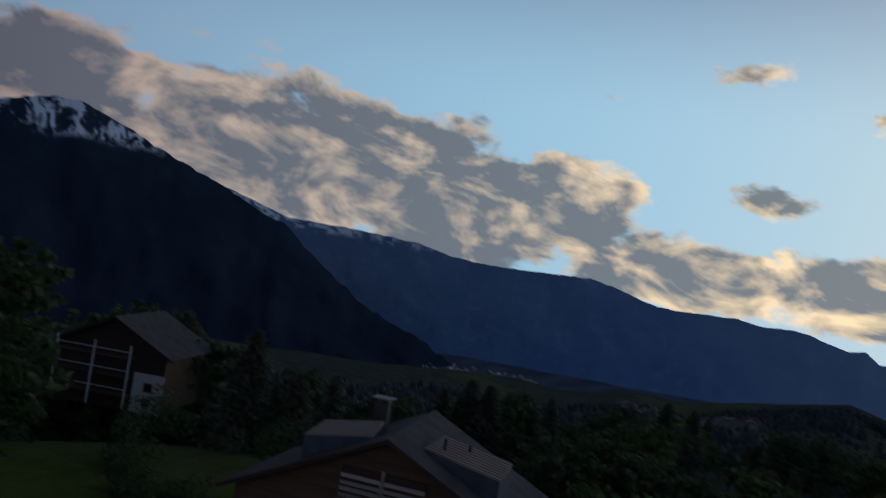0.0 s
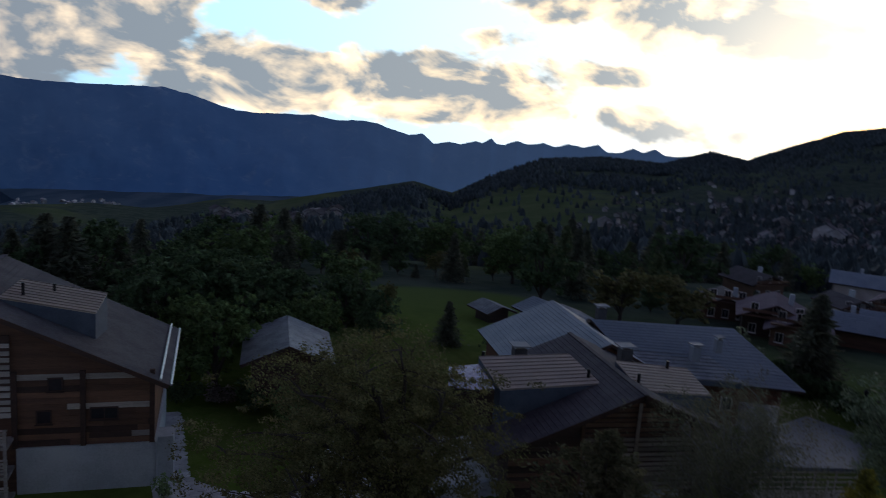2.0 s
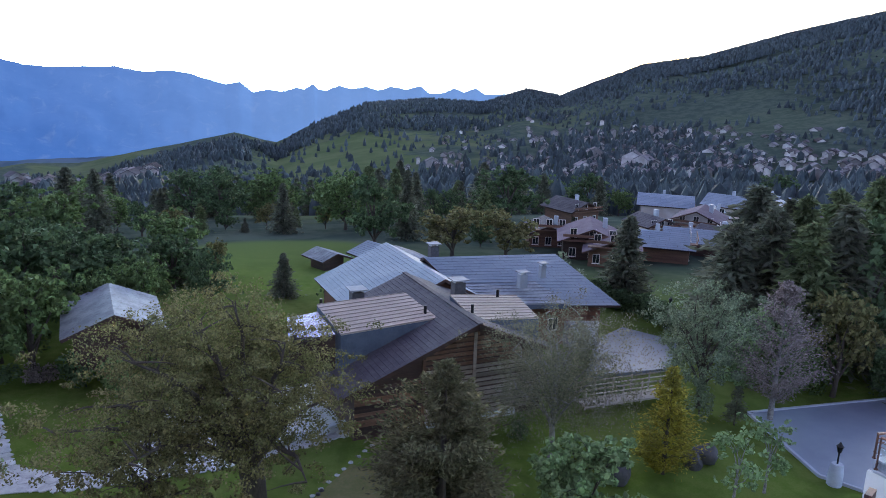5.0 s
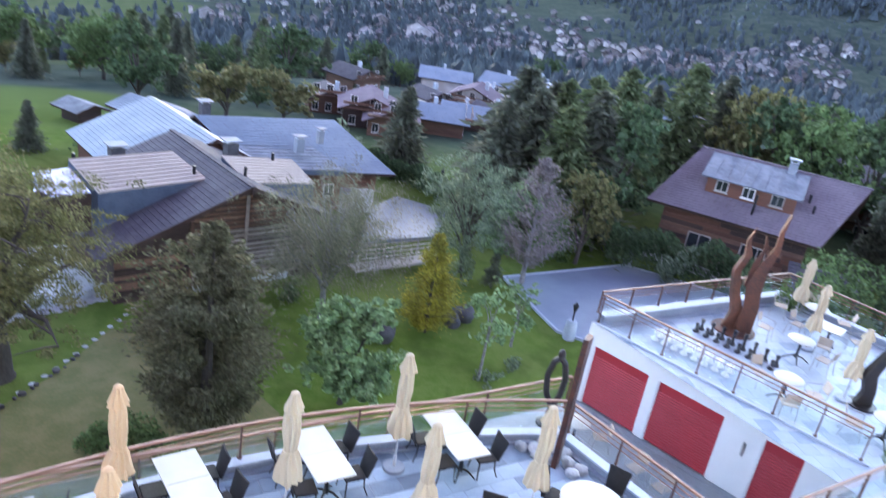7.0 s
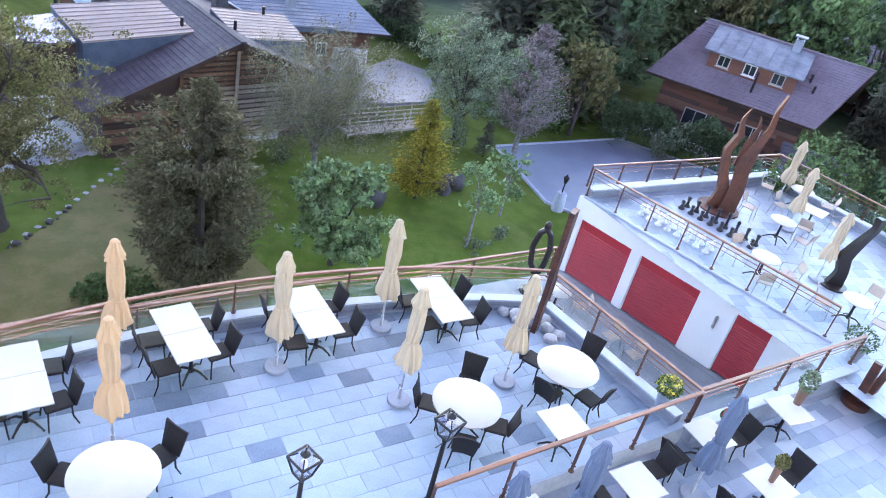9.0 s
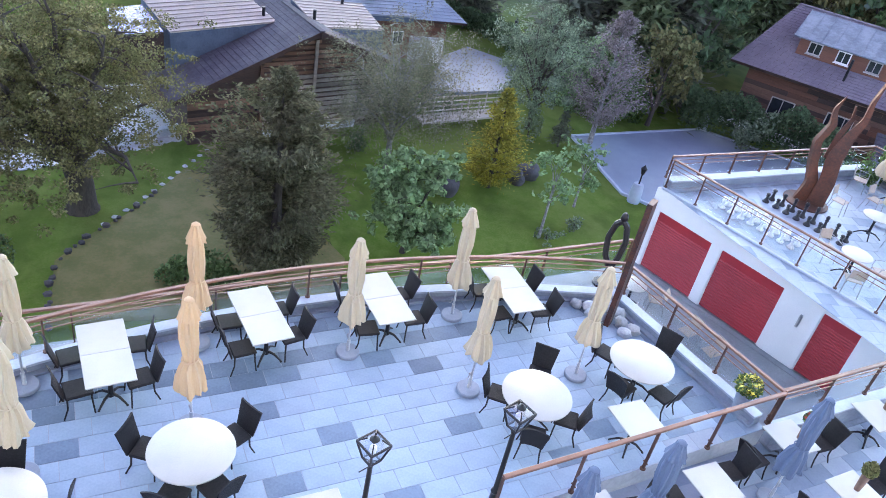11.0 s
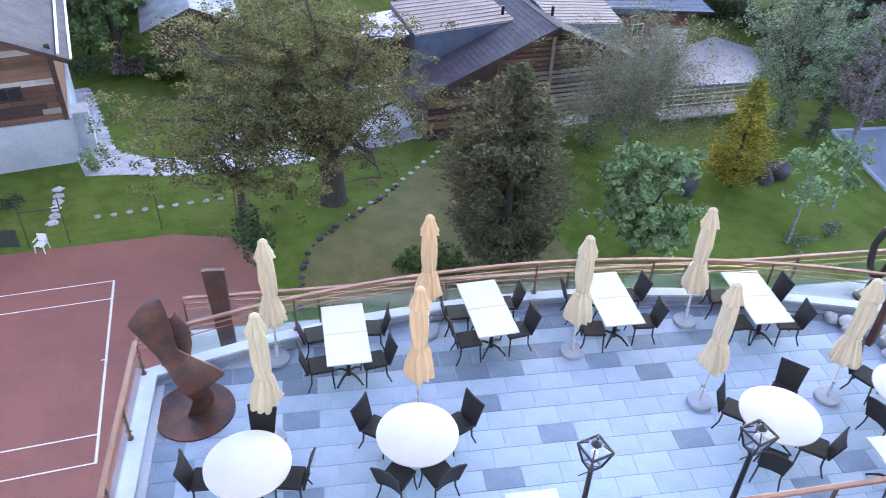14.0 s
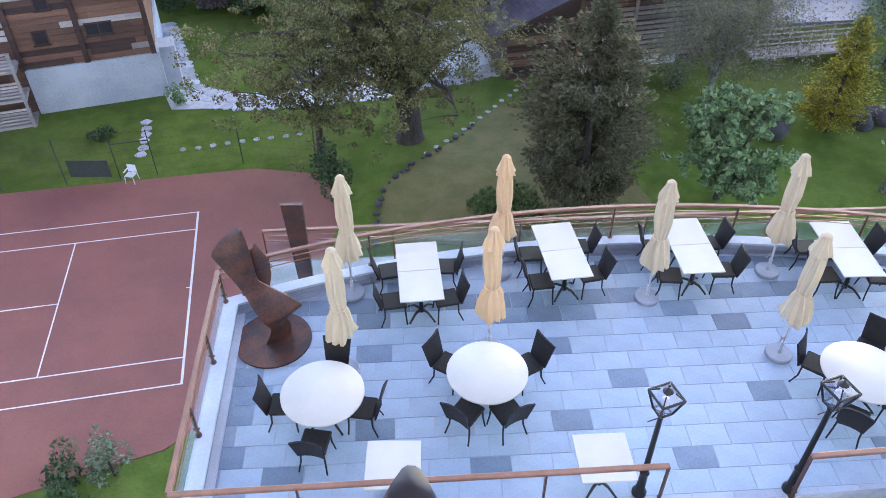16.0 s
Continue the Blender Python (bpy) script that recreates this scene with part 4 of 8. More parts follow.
face = thing("annex_wall", "white rendered wall of the annex", "wall", annex_m, kind="structure")
SHUTTERS = [(0.30, 2.36), (2.68, 4.86), (6.03, 7.18)]
SILL, HEAD = PIT + 0.02, -0.72
spans = [-0.02] + [v for s in SHUTTERS for v in s] + [8.66]
for a, b in zip(spans[::2], spans[1::2]):
    box("wall_panel", (a, 0.001, PIT), (b, 0.075, HEAD), M["plaster"], face)
box("wall_band", (-0.02, 0.001, HEAD), (8.66, 0.075, -0.03), M["plaster"], face)
for a, b in SHUTTERS:
    roller_shutter(a + 0.03, b - 0.03, SILL, HEAD - 0.01)
sconce = thing("wall_lamp", "small grey wall lamp between the shutters", "lamp", annex_m)
box("lamp_body", (5.55, 0.075, -1.55), (5.63, 0.15, -1.12), M["aluminium"], sconce, bevel=0.015)
strip = box("yard_gutter", (0.0, 0.1, PIT - 0.01), (8.6, 0.32, PIT + 0.004), M["concrete"], None, annex_m, label="narrow concrete gutter along the annex wall")
tagged(strip, category="gutter", kind="structure")


# ---- terrace furniture ----
def at(x, y, z=0.0, turn=0.0):
    return pose(x, y, z, 0, 0, turn)


def wicker_chair():
    """Dark wicker armless chair that faces +y, with a flared back and splayed legs."""
    t = thing("wicker_chair", "dark brown wicker terrace chair with black metal legs", "chair", group="dark wicker chairs on the terrace")
    box("seat", (-0.22, -0.21, 0.40), (0.22, 0.23, 0.46), M["wicker"], t, bevel=0.02)
    bm = bmesh.new()
    rows = []
    for i in range(6):
        s = i / 5
        wide, back, z = 0.20 + 0.045 * s, -0.20 - 0.13 * s, 0.40 + 0.48 * s
        front = [(wide * u, back + 0.035 * (u * u - 1) * -1 - 0.03, z + (0.03 * (1 - u * u) if i == 5 else 0)) for u in (-1, -0.5, 0, 0.5, 1)]
        rows.append(front)
    top = [[bm.verts.new(p) for p in r] for r in rows]
    back_ = [[bm.verts.new((p[0], p[1] - 0.028, p[2])) for p in r] for r in rows]
    for i in range(5):
        for k in range(4):
            bm.faces.new((top[i][k], top[i][k + 1], top[i + 1][k + 1], top[i + 1][k]))
            bm.faces.new((back_[i][k + 1], back_[i][k], back_[i + 1][k], back_[i + 1][k + 1]))
        bm.faces.new((top[i][0], top[i + 1][0], back_[i + 1][0], back_[i][0]))
        bm.faces.new((top[i + 1][4], top[i][4], back_[i][4], back_[i + 1][4]))
    for k in range(4):
        bm.faces.new((top[5][k], top[5][k + 1], back_[5][k + 1], back_[5][k]))
        bm.faces.new((top[0][k + 1], top[0][k], back_[0][k], back_[0][k + 1]))
    part("backrest", bm, M["wicker"], t, smooth=True)
    for x, y in ((-0.19, 0.19), (0.19, 0.19), (-0.18, -0.18), (0.18, -0.18)):
        tube("leg", [(x, y, 0.41), (x * 1.06, y * 1.05, 0.2), (x * 1.25, y * (1.12 if y > 0 else 1.5), 0.0)], [0.018, 0.016, 0.014], M["chair_leg"], t, 6)
    return t


def pale_chair():
    """Light bistro armchair that faces +y."""
    t = thing("bistro_chair", "pale woven bistro armchair with a grey metal frame", "chair", group="pale chairs of the annex")
    box("seat", (-0.21, -0.2, 0.42), (0.21, 0.22, 0.45), M["teak_chair"], t, bevel=0.012)
    bm = bmesh.new()
    add_box(bm, (-0.2, -0.012, 0.0), (0.2, 0.012, 0.3), bevel=0.008)
    bmesh.ops.transform(bm, matrix=pose(0, -0.24, 0.56, 14, 0, 0), verts=bm.verts[:])
    part("backrest", bm, M["teak_chair"], t)
    for s in (-1, 1):
        tube("armrest", [(s * 0.24, -0.27, 0.68), (s * 0.26, -0.05, 0.66), (s * 0.25, 0.2, 0.64), (s * 0.24, 0.22, 0.45)], 0.012, M["aluminium"], t, 6)
        tube("leg", [(s * 0.22, 0.2, 0.45), (s * 0.23, 0.24, 0.0)], 0.012, M["aluminium"], t, 6)
        tube("leg", [(s * 0.2, -0.30, 0.86), (s * 0.21, -0.22, 0.45), (s * 0.23, -0.30, 0.0)], 0.012, M["aluminium"], t, 6)
    return t


def pedestal(t, material, reach=0.3, height=0.71):
    """A cast foot: column with four curled toes."""
    bm = bmesh.new()
    for a in range(4):
        c, s = math.cos(a * math.pi / 2 + math.pi / 4), math.sin(a * math.pi / 2 + math.pi / 4)
        add_tube(bm, [(0.05 * c, 0.05 * s, 0.16), (reach * 0.55 * c, reach * 0.55 * s, 0.14), (reach * c, reach * s, 0.04), (reach * 1.1 * c, reach * 1.1 * s, 0.0)], [0.028, 0.024, 0.018, 0.022], 6)
    part("foot", bm, material, t, smooth=True)
    lathe("column", [(0.06, 0.1), (0.045, 0.2), (0.035, 0.45), (0.05, height - 0.06), (0.16, height - 0.02), (0.16, height)], material, t, 12)


def rect_table(sx, sy):
    t = thing("terrace_table", "ivory square-topped terrace table on a black cast foot", "table", group="square tables on the terrace")
    box("tabletop", (-sx / 2, -sy / 2, 0.72), (sx / 2, sy / 2, 0.75), M["table"], t, bevel=0.006)
    pedestal(t, M["chair_leg"])
    return t


def round_table(r, label="round ivory terrace table on a black cast foot", group="round tables on the terrace"):
    t = thing("round_table", label, "table", group=group)
    lathe("tabletop", [(r - 0.012, 0.715), (r, 0.722), (r, 0.742), (r - 0.012, 0.75)], M["table"], t, 48)
    pedestal(t, M["chair_leg"], 0.36)
    return t


def parasol(canvas, label, group, height=2.8, wobble=0.16):
    """A closed parasol: cap, vent flap, tied canvas with folds, pole, crank and round base."""
    t = thing("closed_parasol", label, "parasol", group=group)
    k = height / 2.8
    lathe("base", [(0.215, 0.0), (0.235, 0.012), (0.235, 0.07), (0.22, 0.085), (0.05, 0.09)], M["umb_base"], t, 28, label="round grey stone base")
    tube("base_sleeve", [(0, 0, 0.085), (0, 0, 0.36)], 0.035, M["pole"], t, 10)
    tube("pole", [(0, 0, 0.1), (0, 0, 2.7 * k)], 0.022, M["pole"], t, 8)
    bm = bmesh.new()
    add_lathe(bm, [(0.215, 0.97 * k), (0.235, 1.0 * k), (0.205, 1.2 * k), (0.165, 1.42 * k), (0.112, 1.55 * k), (0.125, 1.68 * k), (0.14, 1.95 * k), (0.135, 2.2 * k), (0.115, 2.45 * k), (0.07, 2.62 * k)], 44, wobble, 9)
    for v in bm.verts:
        n = noise.noise((v.co.x * 5, v.co.y * 5, v.co.z * 1.6))
        v.co.x += n * 0.045
        v.co.y += noise.noise((v.co.y * 5, v.co.x * 5, v.co.z * 1.7 + 9)) * 0.045
        if v.co.z < 1.1 * k:
            v.co.z += n * 0.16
    part("canopy", bm, canvas, t, smooth=True)
    bm = bmesh.new()
    add_lathe(bm, [(0.165, 2.42 * k), (0.17, 2.44 * k), (0.12, 2.58 * k), (0.085, 2.68 * k), (0.075, 2.76 * k)], 36, 0.16, 8)
    for v in bm.verts:
        if v.co.z < 2.5 * k:
            v.co.z += 0.05 * noise.noise((v.co.x * 14, v.co.y * 14, 3))
    part("vent_flap", bm, canvas, t, smooth=True)
    lathe("cap", [(0.07, 2.745 * k), (0.07, 2.775 * k), (0.045, 2.8 * k), (0.012, 2.805 * k)], canvas, t, 16)
    bm = bmesh.new()
    add_tube(bm, [(0.02, 0, 0.46), (0.06, 0, 0.46)], 0.03, 8)
    add_tube(bm, [(0.06, 0, 0.46), (0.075, 0, 0.36), (0.12, 0, 0.36)], 0.009, 6)
    part("crank", bm, M["aluminium"], t)
    tube("tie_strap", [(0.13 * math.cos(a), 0.13 * math.sin(a), 1.56 * k) for a in np.linspace(0, 6.2, 14)], 0.012, canvas, t, 6)
    return t


chair = wicker_chair()
table = rect_table(0.8, 0.82)
RECT = [((-0.35, 10.45), 5.6), ((2.39, 11.02), 8.0), ((4.92, 11.15), 4.0), ((7.9, 11.02), 1.0)]
used_chair, used_table = False, False


def put_chair(x, y, turn, z=0.0):
    """A dark chair; turn is the way that its sitter looks, 0 to the north, anticlockwise."""
    global used_chair
    if not used_chair:
        used_chair = True
        chair.matrix_world = at(x, y, z, turn)
        return chair
    return copy_thing(chair, at(x, y, z, turn))


def put_table(x, y, turn, z=0.0):
    global used_table
    if not used_table:
        used_table = True
        table.matrix_world = at(x, y, z, turn)
        return table
    return copy_thing(table, at(x, y, z, turn))


rnd = random.Random(5)
for (x, y), turn in RECT:
    c, s = math.cos(radians(turn)), math.sin(radians(turn))
    spot = lambda u, v: (x + u * c - v * s, y + u * s + v * c)
    for v in (-0.412, 0.412):
        put_table(*spot(0, v), turn)
    for side, look_turn in ((-1, -90), (1, 90)):
        for v in (-0.46, 0.38):
            put_chair(*spot(side * (0.50 + rnd.uniform(-0.03, 0.04)), v + rnd.uniform(-0.05, 0.05)), turn + look_turn + rnd.uniform(-8, 8))
rtab = round_table(0.665)
rtab.matrix_world = at(-1.82, 7.58)
for x, y in ((0.81, 7.98), (6.91, 7.93), (9.56, 8.32)):
    copy_thing(rtab, at(x, y))
for (cx, cy), spots in (((-1.82, 7.58), [(-1.75, 8.40), (-2.62, 7.60), (-1.06, 7.50), (-1.9, 6.72)]), ((0.81, 7.98), [(0.08, 8.5), (1.62, 8.46), (0.38, 7.30), (1.18, 7.30)]),
                        ((6.91, 7.93), [(6.3, 8.45), (7.5, 8.8), (7.5, 7.4), (6.5, 7.15)]), ((9.56, 8.32), [(9.15, 9.1), (10.5, 8.75), (8.85, 7.95), (9.75, 7.5)])):
    for x, y in spots:
        far_ = math.hypot(x - cx, y - cy)
        x, y = cx + (x - cx) * (far_ - 0.14) / far_, cy + (y - cy) * (far_ - 0.14) / far_
        put_chair(x, y, math.degrees(math.atan2(-(cx - x), cy - y)) + rnd.uniform(-7, 7))
for x, y, turn in ((-0.64, 6.24, 0), (2.43, 6.34, 3), (8.52, 6.95, 2)):
    put_table(x, y, turn)
CREAM = [(-1.66, 10.6), (-1.6, 8.65), (1.25, 11.2), (0.92, 9.14), (4.03, 10.42), (6.6, 11.15), (6.07, 8.95), (8.5, 8.88)]
par = parasol(M["cream"], "closed cream canvas parasol on a round stone base", "cream parasols")
par.matrix_world = at(*CREAM[0])
warm = parasol(M["cream_warm"], "closed orange-tinged cream parasol on a round stone base", "cream parasols")
warm.matrix_world = at(*CREAM[2], 0, 20)
copy_thing(warm, at(*CREAM[3], 0, 100))
for i, (x, y) in enumerate(CREAM[1:2] + CREAM[4:]):
    copy_thing(par, at(x, y, 0, 47 * (i + 1)) @ pose(0, 0, 0, rnd.uniform(-0.8, 0.8), rnd.uniform(-0.8, 0.8), 0))
# lower terrace
bpar = parasol(M["blue_canvas"], "closed blue-grey canvas parasol on a round stone base", "blue parasols", 2.7)
bpar.matrix_world = at(11.0, 5.45, LOW)
copy_thing(bpar, at(7.65, 5.25, LOW, 70))
copy_thing(bpar, at(5.99, 5.12, LOW, 130))
for x, y, turn in ((11.85, 6.15, 2), (9.45, 5.6, 2), (12.15, 4.75, 4), (14.4, 6.2, -4), (7.0, 5.55, 4), (10.3, 4.1, 5)):
    put_table(x, y, turn, LOW)
for x, y, turn in ((12.75, 6.1, 90), (11.0, 6.1, -85), (10.25, 5.95, 90), (8.75, 5.75, -95), (13.05, 4.95, 95), (11.25, 4.75, -90), (7.9, 5.7, 85), (6.3, 5.6, -85), (9.45, 4.1, -90), (11.0, 4.0, 90)):
    put_chair(x, y, turn, LOW)


# ---- lanterns, planters, rocks ----
def lantern_post(x, y, z, height, label="black iron lantern post on the terrace"):
    t = thing("lantern_post", label, "lamp", at(x, y, z, 20), "terrace lanterns")
    h = height
    lathe("post", [(0.11, 0.0), (0.11, 0.06), (0.07, 0.12), (0.06, 0.5), (0.075, 0.54), (0.045, 0.6), (0.038, h - 0.62), (0.055, h - 0.56), (0.03, h - 0.5)], M["chair_leg"], t, 12)
    tube("ladder_bar", [(-0.2, 0, h - 0.62), (0.2, 0, h - 0.62)], 0.009, M["chair_leg"], t, 6)
    bm = bmesh.new()
    low, top = 0.09, 0.17
    lo = [(low * sx, low * sy, h - 0.48) for sx, sy in ((-1, -1), (1, -1), (1, 1), (-1, 1))]
    hi = [(top * sx, top * sy, h - 0.16) for sx, sy in ((-1, -1), (1, -1), (1, 1), (-1, 1))]
    for i in range(4):
        add_tube(bm, [lo[i], hi[i]], 0.017, 6)
        add_tube(bm, [lo[i], lo[(i + 1) % 4]], 0.017, 6)
        add_tube(bm, [hi[i], hi[(i + 1) % 4]], 0.02, 6)
        add_tube(bm, [(0, 0, h - 0.52), lo[i]], 0.010, 6)
        add_tube(bm, [hi[i], (hi[i][0] * 0.42, hi[i][1] * 0.42, h - 0.07)], 0.011, 6)
    cage = part("lantern_cage", bm, M["chair_leg"], t)
    bm = bmesh.new()
    ring = [bm.verts.new((a * 1.05, b * 1.05, c)) for a, b, c in hi]
    ring2 = [bm.verts.new((a * 0.42, b * 0.42, c + 0.09)) for a, b, c in hi]
    for i in range(4):
        bm.faces.new((ring[i], ring[(i + 1) % 4], ring2[(i + 1) % 4], ring2[i]))
    part("lantern_roof", bm, M["lamp_glass"], t, label="clear sloping glass roof of the lantern")
    lathe("finial", [(0.075, h - 0.075), (0.06, h - 0.05), (0.03, h - 0.03), (0.012, h)], M["chair_leg"], t, 10)
    lathe("lamp_bulb", [(0.02, h - 0.46), (0.03, h - 0.36), (0.055, h - 0.28), (0.05, h - 0.22), (0.01, h - 0.19)], M["chess_white"], t, 10)
    for i in range(4):
        j = (i + 1) % 4
        bm = bmesh.new()
        bm.faces.new([bm.verts.new(Vector(p) * 1.0) for p in (lo[i], lo[j], hi[j], hi[i])])
        g = part("lantern_pane", bm, M["lamp_glass"], t)
        g.visible_shadow = False
    lathe("bulb", [(0.02, h - 0.47), (0.03, h - 0.4), (0.045, h - 0.33), (0.03, h - 0.25), (0.01, h - 0.22)], M["table"], t, 10, label="cream glass lamp bulb")
    return t


lantern_post(3.03, 6.22, 0.0, 2.45)
lantern_post(5.31, 6.26, 0.0, 2.52)


def boulder(x, y, z, size, material, label, category="rock", squash=0.7, group="", sub=2):
    bm = bmesh.new()
    bmesh.ops.create_icosphere(bm, subdivisions=sub, radius=1.0)
    s = random.Random(int(x * 100) + int(y * 37)).random() * 50
    for v in bm.verts:
        k = 1 + 0.28 * noise.noise(v.co * 1.3 + Vector((s, 0, 0))) + 0.1 * noise.noise(v.co * 3.5 + Vector((0, s, 0)))
        v.co = Vector((v.co.x * size * k, v.co.y * size * k * 0.85, max(v.co.z * size * k * squash, -size * squash * 0.55)))
    ob = part("rock", bm, material, None, smooth=True)
    ob.matrix_world = at(x, y, z + size * squash * 0.53, s * 40)
    return tagged(ob, label, category, group)


for x, y, s in ((9.75, 11.02, 0.17), (10.0, 10.85, 0.19), (9.9, 10.62, 0.16), (10.1, 10.45, 0.15), (10.45, 10.75, 0.2), (10.62, 10.5, 0.2), (10.5, 10.2, 0.2), (10.62, 9.9, 0.18), (10.35, 9.85, 0.17), (10.3, 11.0, 0.16), (10.7, 10.95, 0.17)):
    boulder(x, y, 0.0, s, M["boulder"], "rounded pale boulder beside the steel blade", group="boulders round the steel blade")


# ---- sculptures ----
def ribbon(name, spine, widths, thick, material, label, category="sculpture", turns=None, base=None):
    """A bent and twisted steel plate that follows a spine; turns gives the plate's heading at each point."""
    bm = bmesh.new()
    prev = None
    n = len(spine)
    for i, p in enumerate(spine):
        a = radians(turns[i] if turns is not None else 0)
        d = Vector((math.cos(a), math.sin(a), 0))
        e = Vector((-d.y, d.x, 0))
        w, th = widths[i] / 2, thick / 2
        p = Vector(p)
        ring = [bm.verts.new(p + d * w + e * th), bm.verts.new(p - d * w + e * th), bm.verts.new(p - d * w - e * th), bm.verts.new(p + d * w - e * th)]
        if prev:
            for k in range(4):
                bm.faces.new((prev[k], prev[(k + 1) % 4], ring[(k + 1) % 4], ring[k]))
        else:
            bm.faces.new(ring)
        prev = ring
    bm.faces.new(prev[::-1])
    if base:
        add_lathe(bm, base, 40)
    bmesh.ops.recalc_face_normals(bm, faces=bm.faces[:])
    return bm


def spin(pts, n):
    """A smooth row of n values through control rows."""
    c = np.array(pts, float)
    t = np.linspace(0, len(c) - 1, n)
    return np.stack([np.interp(t, range(len(c)), c[:, k]) for k in range(c.shape[1])], 1)


def sail(bm, rows, n, thick):
    """A curved plate between two edges: rows of left offset, left height, left depth, right offset, right height, right depth."""
    c = np.array(rows, float)
    q = np.linspace(0, len(c) - 1, n)
    fine = np.stack([np.interp(q, range(len(c)), c[:, k]) for k in range(6)], 1)
    for _ in range(1):
        fine[1:-1] = (fine[:-2] + 2 * fine[1:-1] + fine[2:]) / 4
    co, si = math.cos(radians(18)), math.sin(radians(18))
    spot = lambda u, z, d: Vector((u * co - d * si, u * si + d * co, z))
    grid = [[spot(*r[:3]) + (spot(*r[3:]) - spot(*r[:3])) * k + Vector((si, -co, 0)) * (0.06 * math.sin(math.pi * k)) for k in np.linspace(0, 1, 7)] for r in fine]
    back = Vector((-si, co, 0)) * thick
    a = [[bm.verts.new(p) for p in r] for r in grid]
    b = [[bm.verts.new(p + back) for p in r] for r in grid]
    for i in range(n - 1):
        for k in range(6):
            bm.faces.new((a[i][k], a[i][k + 1], a[i + 1][k + 1], a[i + 1][k]))
            bm.faces.new((b[i][k + 1], b[i][k], b[i + 1][k], b[i + 1][k + 1]))
        bm.faces.new((a[i][0], a[i + 1][0], b[i + 1][0], b[i][0]))
        bm.faces.new((a[i + 1][6], a[i][6], b[i][6], b[i + 1][6]))
    for r, w in ((0, 1), (n - 1, -1)):
        for k in range(6):
            bm.faces.new((a[r][k], b[r][k], b[r][k + 1], a[r][k + 1])[::w])


bm = bmesh.new()
sail(bm, [(-0.16, 0.0, -0.1, 0.34, 0.0, 0.1), (-0.06, 0.22, -0.12, 0.36, 0.2, 0.12), (0.0, 0.40, -0.12, 0.30, 0.42, 0.1), (-0.10, 0.66, -0.22, 0.64, 0.58, 0.12), (-0.22, 0.95, -0.16, 0.42, 0.86, 0.12), (-0.30, 1.20, -0.05, 0.10, 1.2, 0.12),
          (-0.40, 1.42, 0.06, -0.06, 1.44, 0.06), (-0.55, 1.70, 0.16, -0.07, 1.74, 0.0), (-0.72, 2.04, 0.24, -0.08, 2.1, -0.04), (-0.48, 2.34, 0.2, -0.1, 2.42, -0.04), (-0.2, 2.58, 0.12, -0.14, 2.6, 0.0)], 60, 0.035)
sail(bm, [(-0.05, 1.05, 0.2, 0.12, 1.0, 0.3), (-0.1, 1.35, 0.22, 0.2, 1.3, 0.34), (-0.12, 1.7, 0.24, 0.18, 1.66, 0.36), (-0.1, 1.98, 0.26, 0.02, 2.04, 0.32)], 22, 0.03)
add_lathe(bm, [(0.69, 0.0), (0.69, 0.035), (0.02, 0.036)], 40)
sc = part("twisted_sculpture", bm, M["corten"], None, smooth=True)
sc.matrix_world = at(-3.0, 9.4)
tagged(sc, "twisted rusty steel sculpture on a round steel plate", "sculpture")


def steel_blade(name, x, y, z, h, w0, w1, lean, turn, material, label, thick=0.07):
    sp = spin([(0, 0, 0, w0), (lean[0] * 0.5, lean[1] * 0.5, h * 0.5, (w0 + w1) / 2), (lean[0], lean[1], h, w1)], 12)
    bm = ribbon(name, [tuple(r[:3]) for r in sp], sp[:, 3], thick, None, "", turns=[0] * 12)
    ob = part(name, bm, material)
    ob.matrix_world = at(x, y, z, turn)
    return tagged(ob, label, "sculpture")


steel_blade("steel_slab", -2.75, 11.55, LEDGE, 2.0, 0.30, 0.42, (-0.05, 0), 0, M["corten"], "upright dark steel slab sculpture on the ledge", 0.09)
steel_blade("steel_blade", 10.19, 10.28, 0.0, 3.27, 0.26, 0.34, (0.03, 0), 35, M["corten"], "tall rusty steel blade among pale boulders", 0.12)
# black ring figure on the ledge
bm = bmesh.new()
loop = [(0.0, 0, 0), (0.02, 0, 0.35), (0.16, 0, 0.8), (0.2, 0, 1.25), (0.12, 0, 1.62), (0.0, 0, 1.75), (-0.12, 0, 1.62), (-0.2, 0, 1.25), (-0.14, 0, 0.8), (0.0, 0, 0.55)]
sm = spin(loop, 40)
add_tube(bm, [tuple(p) for p in sm], [0.07] * 40, 8)
add_lathe(bm, [(0.05, 1.72), (0.09, 1.8), (0.07, 1.9), (0.03, 1.95)], 12)
add_lathe(bm, [(0.22, 0.0), (0.22, 0.06), (0.08, 0.1)], 14)
ringo = part("ring_sculpture", bm, M["black_steel"], None, smooth=True)
ringo.matrix_world = at(11.42, 12.28, LEDGE, -43) @ Matrix.Scale(1.12, 4)
tagged(ringo, "black iron ring sculpture on the outer ledge", "sculpture")
# dark torso-like iron form by the south railing
bm = bmesh.new()
add_lathe(bm, [(0.30, 0.0), (0.33, 0.5), (0.27, 1.1), (0.30, 1.7), (0.34, 2.1), (0.25, 2.36), (0.06, 2.44)], 18, 0.14, 3)
for v in bm.verts:
    v.co += Vector((0.06 * noise.noise(v.co * 2.0), 0.06 * noise.noise(v.co * 2.0 + Vector((5, 0, 0))), 0.05 * noise.noise(v.co * 3)))
dk = part("iron_sculpture", bm, M["black_steel"], None, smooth=True)
dk.matrix_world = at(-0.32, 5.15, LOW)
tagged(dk, "dark rounded iron sculpture behind the railing", "sculpture")


